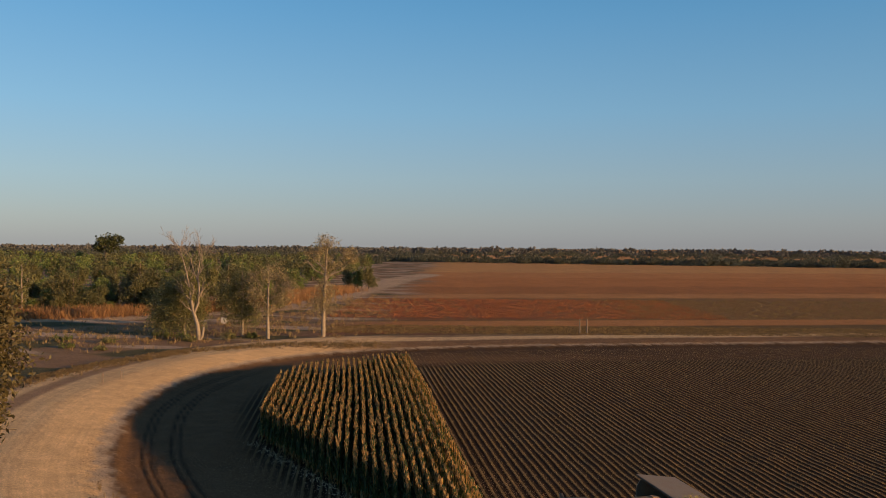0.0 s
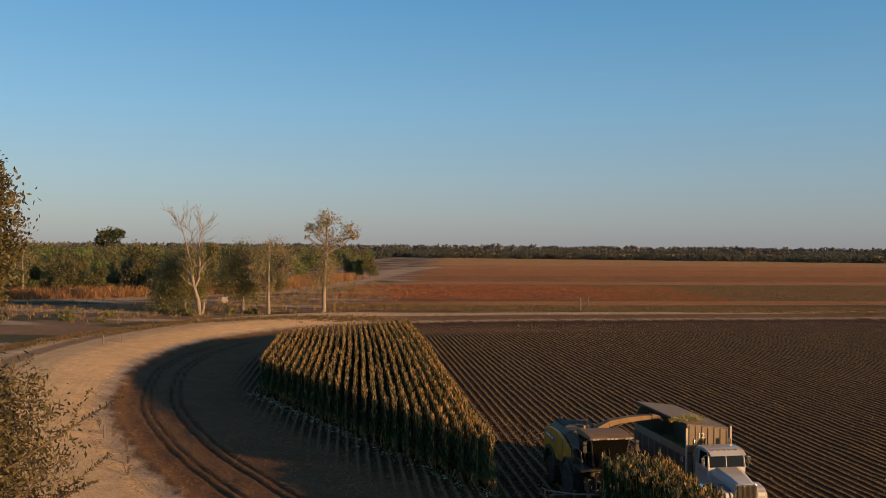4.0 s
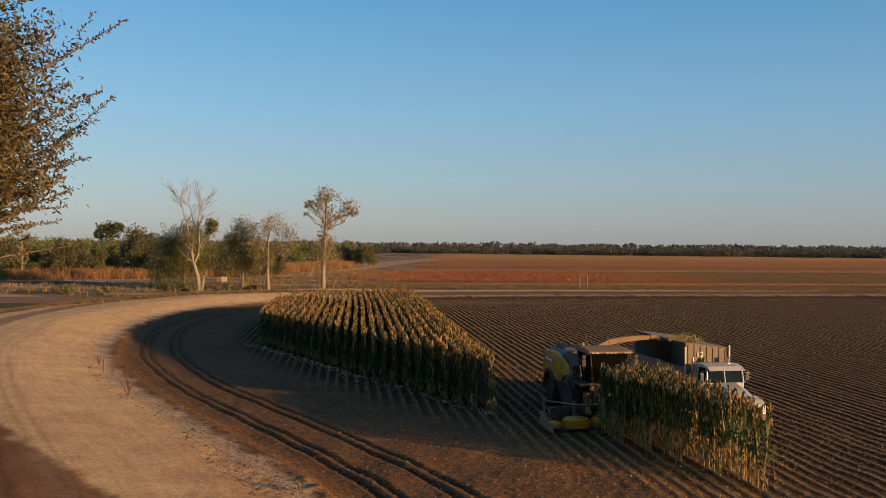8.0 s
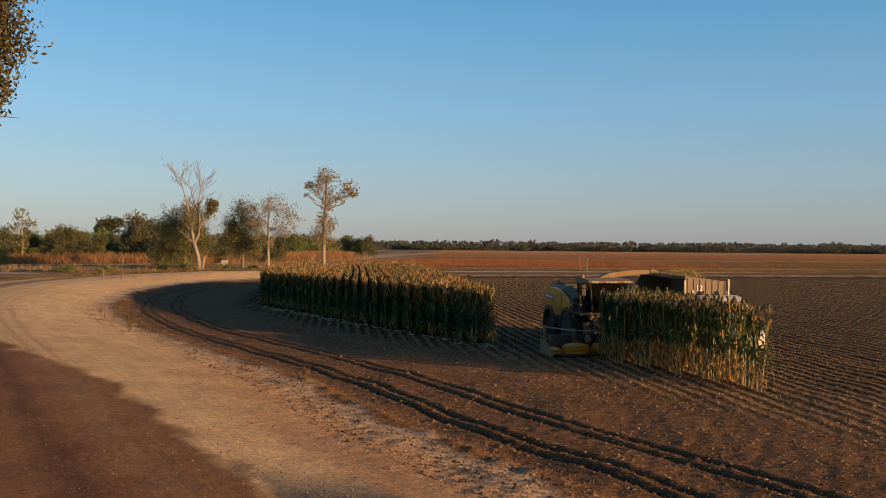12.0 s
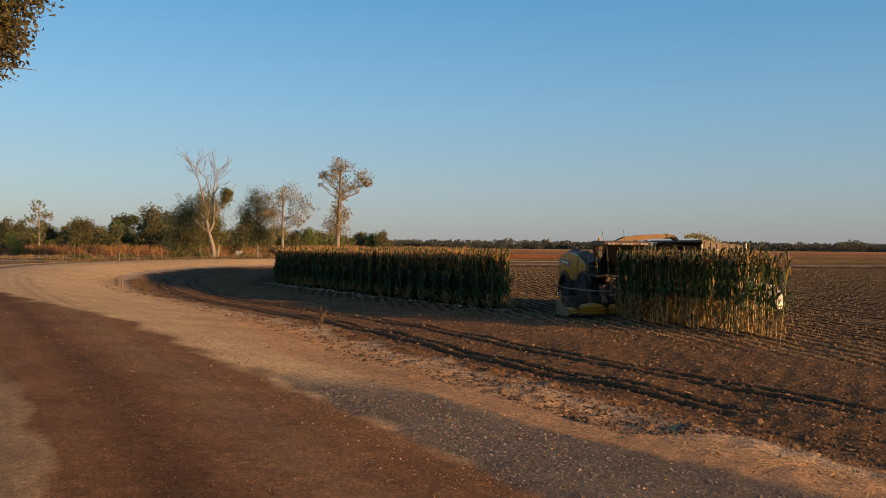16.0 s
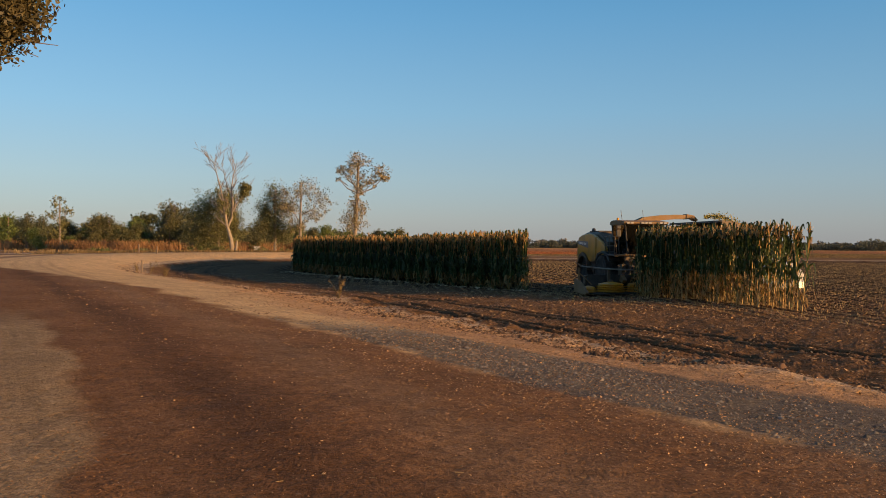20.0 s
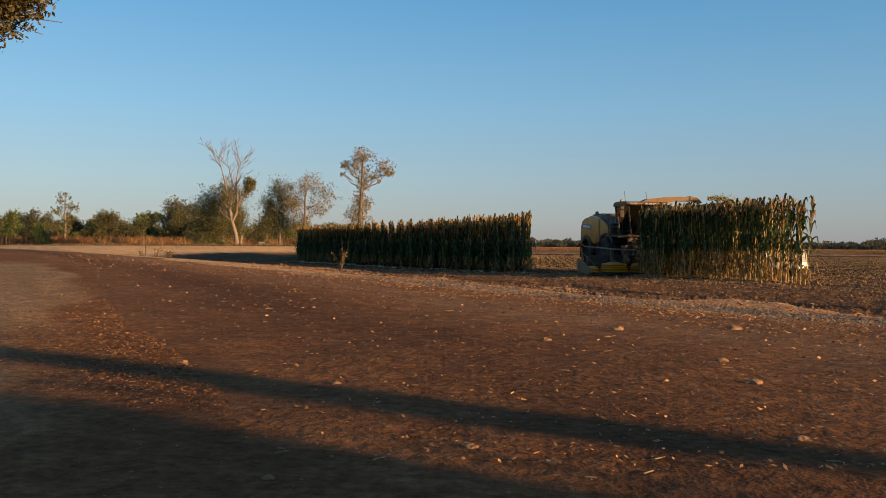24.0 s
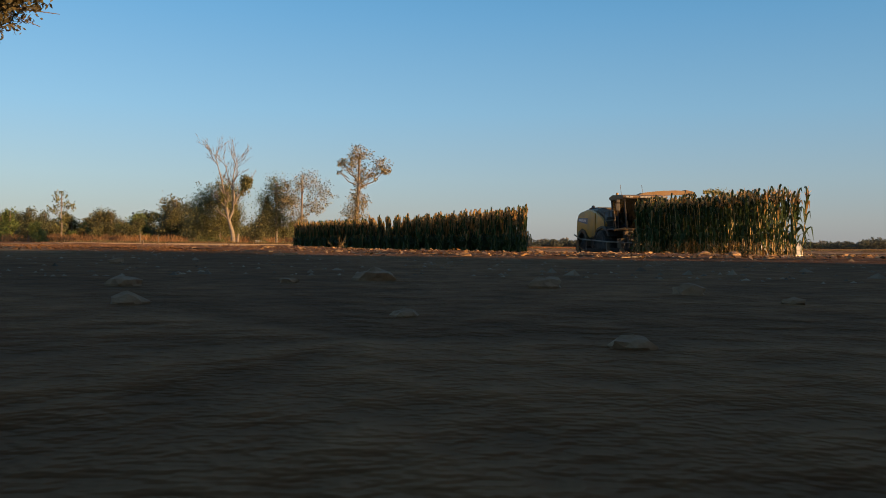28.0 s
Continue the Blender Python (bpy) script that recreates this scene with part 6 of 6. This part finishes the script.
        for lev in (.265, .375, .475):
            for k in range(22):
                a = 2 * math.pi * k / 22 + lev * 9
                c, s_ = math.cos(a), math.sin(a)
                p = [(x + .64 * c, .75 + .64 * s_, lev + .015), (x + .74 * math.cos(a + .07), .75 + .74 * math.sin(a + .07), lev), (x + .64 * math.cos(a + .14), .75 + .64 * math.sin(a + .14), lev + .015), (x + .64 * math.cos(a + .07), .75 + .64 * math.sin(a + .07), lev - .02)]
                v = [bm.verts.new(q) for q in p]
                for f in ((0, 1, 2), (0, 3, 1), (1, 3, 2), (0, 2, 3)):
                    bm.faces.new([v[i] for i in f])
        tagged(part("drum_teeth", bm, M_YELLOW_DRUM, drum), kind="stuff")
        part("gear_post", lathe([(.6, .1), (.75, .1), (.78, .06), (.78, .001)], (x, .75, 0), "z", 12), M_STEEL, drum)
    for s in (-1, 1):
        part("end_drum", lathe([(.2, .36), (.24, .38), (.3, .32), (.34, .37), (.38, .32), (.44, .3), (.5, .1), (.5, .001)], (s * 3.28, .72, 0), "z", 28), M_YELLOW_DRUM, hd)
        part("end_divider", prism([(-.3, .15), (1.5, .12), (1.7, .2), (1.2, .42), (.3, .75), (-.3, .8)], s * 3.55, s * 3.68, "x", .02), M_DUST_YELLOW, hd)
        part("divider_post", tube([(s * 3.62, .3, .6), (s * 3.62, .2, 1.35)], .05, 8), M_DUST_YELLOW, hd)
        part("divider_brace", tube([(s * 3.6, .25, 1.1), (s * 3.1, .6, .55)], .025, 6), M_DUST_YELLOW, hd)
        part("guide_post", box(s * 2.2 - .07, .35, .7, s * 2.2 + .07, .5, 1.35, .015), M_STEEL, hd)
        part("push_bar", tube([(s * 3.95, .75, 1.62), (s * 3.6, .55, 1.42), (s * 2.4, .95, 1.3), (s * 1.2, 1.05, 1.26), (s * .1, .9, 1.5)], .035, 8), M_PIPE, hd, "bent grey crop bar")
        part("deflector", prism([(-.1, .7), (.3, .6), (.5, .75), (.1, 1.0)], s * 1.3, s * 1.5, "x", .02), M_DUST_YELLOW, hd)
    part("mast", tube([(0, .5, .7), (0, .75, 1.5), (.15, .8, 2.05)], .035, 8), M_STEEL, hd)
    # cut plants lying over the drums
    bm = bmesh.new()
    r = random.Random(3)
    for k in range(90):
        c = Vector((r.uniform(-3.4, .7), r.uniform(.0, .9), r.uniform(.6, .98)))
        a = r.uniform(-.7, .7)
        for j in range(4):
            d = Vector((math.cos(a + r.uniform(-.7, .7)), math.sin(a + r.uniform(-.7, .7)) * .6, r.uniform(-.1, .45))) * r.choice((-1, 1)) * r.uniform(.3, .7)
            w = Vector((-d.y, d.x, .1)).normalized() * .035
            v = [bm.verts.new(p) for p in (c - w * .5, c + w * .5, c + d * .5 + w + Vector((0, 0, .08)), c + d, c + d * .5 - w + Vector((0, 0, .08)))]
            bm.faces.new(v)
    part("cut_corn", bm, M_CORN_LEAF, hd, "green cut corn leaves piled on the header")
    return h


HEADING = -174.0
forage_harvester((7.1, 39.3), HEADING + 4)


def silage_truck(at, turn):
    t = tagged(new("silage_truck"), "white conventional truck with a dusty steel silage box", "truck")
    t.matrix_world = pose(at[0], at[1], place_z(*at), 0, 0, turn) @ Matrix.Scale(1 / PLAN, 4)
    # the bumper's face is y = 0 and the truck reaches back to y = -11
    for s in (-1, 1):
        part("frame_rail", box(s * .42 - .06, -11.0, .72, s * .42 + .06, -.3, .95, .01), M_BLACK, t)
    part("bumper", prism([(-1.2, -.25), (-1.1, -.02), (-.6, .06), (.6, .06), (1.1, -.02), (1.2, -.25)], .42, .76, "z", .02), M_CHROME, t, "chrome front bumper")
    # hood
    bm = bmesh.new()
    secs = [(-.12, .58, .95, 1.62), (-.8, .66, .95, 1.78), (-1.7, .82, .95, 1.93), (-2.0, .86, .95, 1.96)]
    rings = []
    for y, w, z0, z1 in secs:
        rings.append([bm.verts.new((x, y, z)) for x, z in ((-w, z0), (-w * 1.02, z1 - .3), (-w * .9, z1 - .1), (-w * .6, z1), (w * .6, z1), (w * .9, z1 - .1), (w * 1.02, z1 - .3), (w, z0))])
    for a, b in zip(rings[:-1], rings[1:]):
        for k in range(7):
            bm.faces.new((a[k], a[k + 1], b[k + 1], b[k]))
    bm.faces.new(rings[0])
    bm.faces.new(rings[-1][::-1])
    bmesh.ops.recalc_face_normals(bm, faces=bm.faces[:])
    part("hood", bm, M_WHITE, t)
    part("grille_frame", prism([(-.54, .9), (-.56, 1.55), (-.48, 1.62), (.48, 1.62), (.56, 1.55), (.54, .9)], -.12, -.06, "y", .02), M_CHROME, t, "chrome grille surround")
    part("grille_screen", box(-.47, -.058, .95, .47, -.05, 1.55), M_STEEL, t)
    for k in range(15):
        part("grille_bar", box(-.46 + k * .064, -.05, .95, -.434 + k * .064, -.03, 1.55, .004), M_CHROME, t)
    for s in (-1, 1):
        part("front_fender", prism([(-.15, .75), (-.2, 1.1), (-.45, 1.32), (-1.0, 1.42), (-1.6, 1.3), (-1.95, .95), (-2.05, .6), (-1.9, .6), (-1.75, .95), (-1.45, 1.2), (-1.0, 1.28), (-.6, 1.2), (-.38, .95), (-.35, .75)], s * .62, s * 1.18, "x", .03), M_WHITE if s < 0 else M_DECAL, t)
        part("headlamp", box(s * .84 - .19, -.2, .98, s * .84 + .19, -.13, 1.16, .03), M_LAMP, t, "clear headlamp")
        part("lamp_housing", box(s * .84 - .23, -.5, .92, s * .84 + .23, -.17, 1.2, .04), M_WHITE, t)
        wheel(t, s * 1.02, -1.02, .52, .3, 26, s, M_CHROME, "polished steel wheel rim")
        for y in (-8.3, -9.6):
            wheel(t, s * .98, y, .52, .5, 26, s, M_CHROME, "polished steel wheel rim")
        part("fuel_tank", lathe([(0, .001), (0, .3), (1.3, .3), (1.3, .001)], (s * .9, -3.6, .78), "y", 24), M_CHROME, t, "polished fuel tank", smooth=False)
        for z in (.5, .8):
            part("cab_step", box(s * .85, -2.75, z, s * 1.18, -2.2, z + .05, .01), M_CHROME, t)
        part("exhaust_stack", tube([(s * 1.0, -3.55, 1.2), (s * 1.0, -3.55, 3.05)], .07, 12), M_CHROME, t)
        part("mudguard", prism([(-7.55, 1.06), (-7.8, 1.14), (-10.1, 1.14), (-10.35, 1.06), (-10.1, 1.1), (-7.8, 1.1)], s * .7, s * 1.24, "x"), M_BLACK, t)
    # cab
    cab = new("cab")
    cab.parent = t
    part("cab_shell", prism([(-1.95, .95), (-1.98, 1.95), (-3.35, 1.95), (-3.35, .95)], -1.02, 1.02, "x", .04), M_WHITE, cab)
    part("cab_roof", prism([(-1.98, 2.66), (-2.1, 2.76), (-2.5, 2.84), (-3.3, 2.82), (-3.36, 2.66)], -.98, .98, "x", .04), M_WHITE, cab)
    part("sun_visor", prism([(-1.86, 2.62), (-1.76, 2.58), (-2.05, 2.76), (-2.1, 2.74)], -.96, .96, "x", .008), M_WHITE, cab)
    part("rear_wall", box(-1.0, -3.36, 1.95, 1.0, -3.3, 2.7, .01), M_WHITE, cab)
    for s in (-1, 1):
        part("front_pillar", tube([(s * .98, -1.98, 1.94), (s * .94, -2.12, 2.7)], .05, 6), M_WHITE, cab)
        part("door_pillar", tube([(s * 1.0, -3.0, 1.94), (s * .96, -3.0, 2.7)], .05, 6), M_WHITE, cab)
        part("windshield", pane([(s * .03, -2.0, 1.96), (s * .94, -2.02, 1.96), (s * .9, -2.14, 2.66), (s * .03, -2.12, 2.66)]), M_GLASS, cab)
        part("side_window", pane([(s * 1.0, -2.1, 1.97), (s * 1.0, -2.95, 1.97), (s * .95, -2.95, 2.66), (s * .95, -2.22, 2.66)]), M_GLASS, cab)
        door = part("door", box(s * 1.022, -2.95, 1.0, s * 1.045, -2.05, 1.93, .01), M_WHITE, cab)
        part("door_handle", box(s * 1.047, -2.9, 1.7, s * 1.07, -2.75, 1.74, .006), M_CHROME, door)
        arm = part("mirror_arm", tube([(s * .98, -2.15, 2.55), (s * 1.24, -2.05, 2.5), (s * 1.24, -2.05, 1.95), (s * 1.0, -2.1, 1.95)], .018, 6), M_CHROME, cab)
        part("mirror", box(s * 1.24 - .09, -2.09, 2.05, s * 1.24 + .09, -2.03, 2.45, .015), M_CHROME, arm)
        part("seat", box(s * .5 - .25, -3.2, 1.4, s * .5 + .25, -2.9, 2.35, .05), M_SEAT, cab)
    part("windshield_bar", tube([(0, -2.0, 1.95), (0, -2.13, 2.68)], .03, 6), M_WHITE, cab)
    part("dashboard", box(-.9, -2.3, 1.7, .9, -2.05, 2.0, .04), M_BLACK, cab)
    part("steering_wheel", lathe([(0, .2), (.02, .22), (0, .24), (-.02, .22), (0, .2)], (-.45, -2.5, 2.02), "z", 18), M_BLACK, cab)
    for x in (-.6, -.3, 0, .3, .6):
        part("marker_lamp", box(x - .05, -2.16, 2.79, x + .05, -2.08, 2.84, .01), M_YELLOW, cab)
    # silage box: open on its right side under a raised roof
    bx = new("silage_box")
    bx.parent = t
    y0, y1 = -10.8, -3.95
    part("box_floor", box(-1.22, y0, 1.2, 1.22, y1, 1.3), M_BIN, bx)
    part("right_wall", box(1.18, y0, 1.3, 1.24, y1, 2.45, .01), M_BIN, bx)
    part("lower_band", box(1.244, y0 + .1, 1.2, 1.252, y1 - .05, 2.05), M_BLACK, bx, "dark stained lower side of the box")
    part("left_wall", box(-1.24, y0, 1.3, -1.18, y1, 3.42, .01), M_BIN, bx)
    part("front_wall", prism([(-1.18, 1.3), (1.18, 1.3), (1.18, 3.72), (-1.18, 3.42)], y1 - .06, y1, "y"), M_BIN, bx, "ribbed steel front wall")
    part("rear_wall", prism([(-1.18, 1.3), (1.18, 1.3), (1.18, 3.0), (.75, 3.66), (-1.18, 3.42)], y0, y0 + .06, "y"), M_BIN, bx)
    part("roof", prism([(-1.26, 3.43), (1.2, 3.73), (1.2, 3.77), (-1.26, 3.47)], y0 + .1, y1, "y"), M_BIN, bx, "sloping half roof over the open box")
    part("roof_edge", box(1.16, y0 + .1, 3.66, 1.24, y1 + .02, 3.75, .01), M_BLACK, bx)
    for k in range(7):
        x = -1.05 + k * .35
        part("front_rib", box(x - .025, y1, 2.3, x + .025, y1 + .035, 3.4 + (x + 1.2) * .12, .005), M_BIN, bx)
    for s in (-1, 1):
        part("corner_post", box(s * 1.24 - .04, y1 + .002, 1.2, s * 1.24 + .04, y1 + .09, 3.55 if s > 0 else 3.62, .01), M_BIN_POST, bx, "cream corner post")
        for k in range(8):
            y = y1 - .5 - k * .85
            part("side_rib", box(s * 1.24, y - .04, 1.25, s * (1.258 if s > 0 else 1.30), y + .04, 2.43 if s > 0 else 3.4, .006), M_BIN, bx)
    part("front_brace", tube([(-.9, y1 + .12, 2.2), (0, y1 + .14, 2.5), (.9, y1 + .12, 2.2)], .04, 6), M_BLACK, bx)
    part("cross_bar", box(-1.2, y1 + .04, 2.22, 1.2, y1 + .1, 2.3, .01), M_STEEL, bx)
    part("hose", tube([(.35, y1 + .1, 2.3), (.42, y1 + .16, 2.75), (.25, y1 + .16, 3.0), (.3, y1 + .1, 2.4)], .05, 6), M_BLACK, bx)
    load = bmesh.new()
    bmesh.ops.create_grid(load, x_segments=14, y_segments=40, size=1)
    for v in load.verts:
        v.co = (v.co.x * 1.17, (y0 + y1) / 2 + v.co.y * (y1 - y0 - .14) / 2, 1.75 + .3 * noise.noise(Vector((v.co.x * 2, v.co.y * 5, 1))) - .25 * v.co.x ** 2)
    part("silage_load", load, M_SILAGE, bx, "heap of chopped green silage")
    # the unit number painted on box
    for name_, m in (("unit_number_front", pose(.42, y1 + .04, 3.0, 90, 0, 180)), ("unit_number_side", pose(1.315, y1 - .33, 1.75, 90, 0, 90))):
        cu = bpy.data.curves.new("unit_number", "FONT")
        cu.body, cu.size, cu.extrude, cu.align_x = "12", 0.42 if "front" in name_ else .36, .006, "CENTER"
        cu.materials.append(M_WHITE_MARK)
        ob = new("unit_number", cu)
        ob.parent = bx
        ob.matrix_local = m
        tagged(ob, "painted white number 12")
    return t


silage_truck((12.9, 36.4), HEADING + 4)


def silage_stream():
    """The jet of chopped corn from spout to box."""
    r = np.random.RandomState(6)
    n = 1500
    t = r.uniform(0, 1, n)
    a, b, mid = np.array((10.5, 39.6, 2.5)), np.array((12.4, 41.0, 2.1)), np.array((11.5, 40.3, 2.7))
    p = (1 - t)[:, None] ** 2 * a + 2 * (t * (1 - t))[:, None] * mid + (t ** 2)[:, None] * b
    p = p + r.normal(size=(n, 3)) * (.03 + .12 * t)[:, None]
    d = r.normal(size=(n, 3)) * .03
    e = r.normal(size=(n, 3)) * .012
    v = np.stack([p - d, p + e, p + d, p - e], 1).reshape(-1, 3)
    ob = new("silage_stream", quads_mesh("silage_stream", v, np.arange(len(v)).reshape(-1, 4), M_SILAGE))
    tagged(ob, "jet of chopped green corn between spout and truck", "silage", kind="stuff")


silage_stream()


# ---- small fixed things ----
def wooden_post(at, h, r, label, name="post"):
    ob = tagged(new(name), label, "post")
    ob.location = (*at, place_z(*at))
    part("shaft", tube([(0, 0, -.3), (.01, 0, h * .5), (0, .01, h)], [r, r * .96, r * .9], 8), M_BARK_DARK, ob)
    part("cap", lathe([(0, r * .9), (.03, r * .95), (.05, r * .5), (.05, .001)], (0, .01, h), "z", 8), M_BARK_DARK, ob)


wooden_post((23.6, 146.5), 2.3, .13, "weathered wooden post beyond the far road")
wooden_post((24.9, 146.8), 2.3, .13, "weathered wooden post beyond the far road")
wooden_post((-34.2, 88.5), .95, .07, "short grey marker post on the road bank")
wooden_post((-33.4, 91.5), .8, .06, "short grey marker post on the road bank")
wooden_post((-18.8, 49.0), .7, .05, "short leaning stake at the foot of the bank")
ub = tagged(new("utility_box"), "small white utility box standing in dry grass", "utility box")
ub.location = (-39.4, 159.2, place_z(-39.4, 159.2))
part("body", box(-.5, -.3, -.1, .5, .3, 1.05, .03), M_WHITE, ub)
part("lid", box(-.54, -.34, 1.05, .54, .34, 1.13, .02), M_WHITE, ub)
part("door", box(-.4, -.325, .1, .4, -.302, .95, .01), M_WHITE, ub)

# ---- from the plan's units to metres ----
for ob in scene.objects:
    if ob.parent is None and ob.type in {"MESH", "EMPTY"}:
        ob.matrix_basis = Matrix.Scale(PLAN, 4) @ ob.matrix_basis
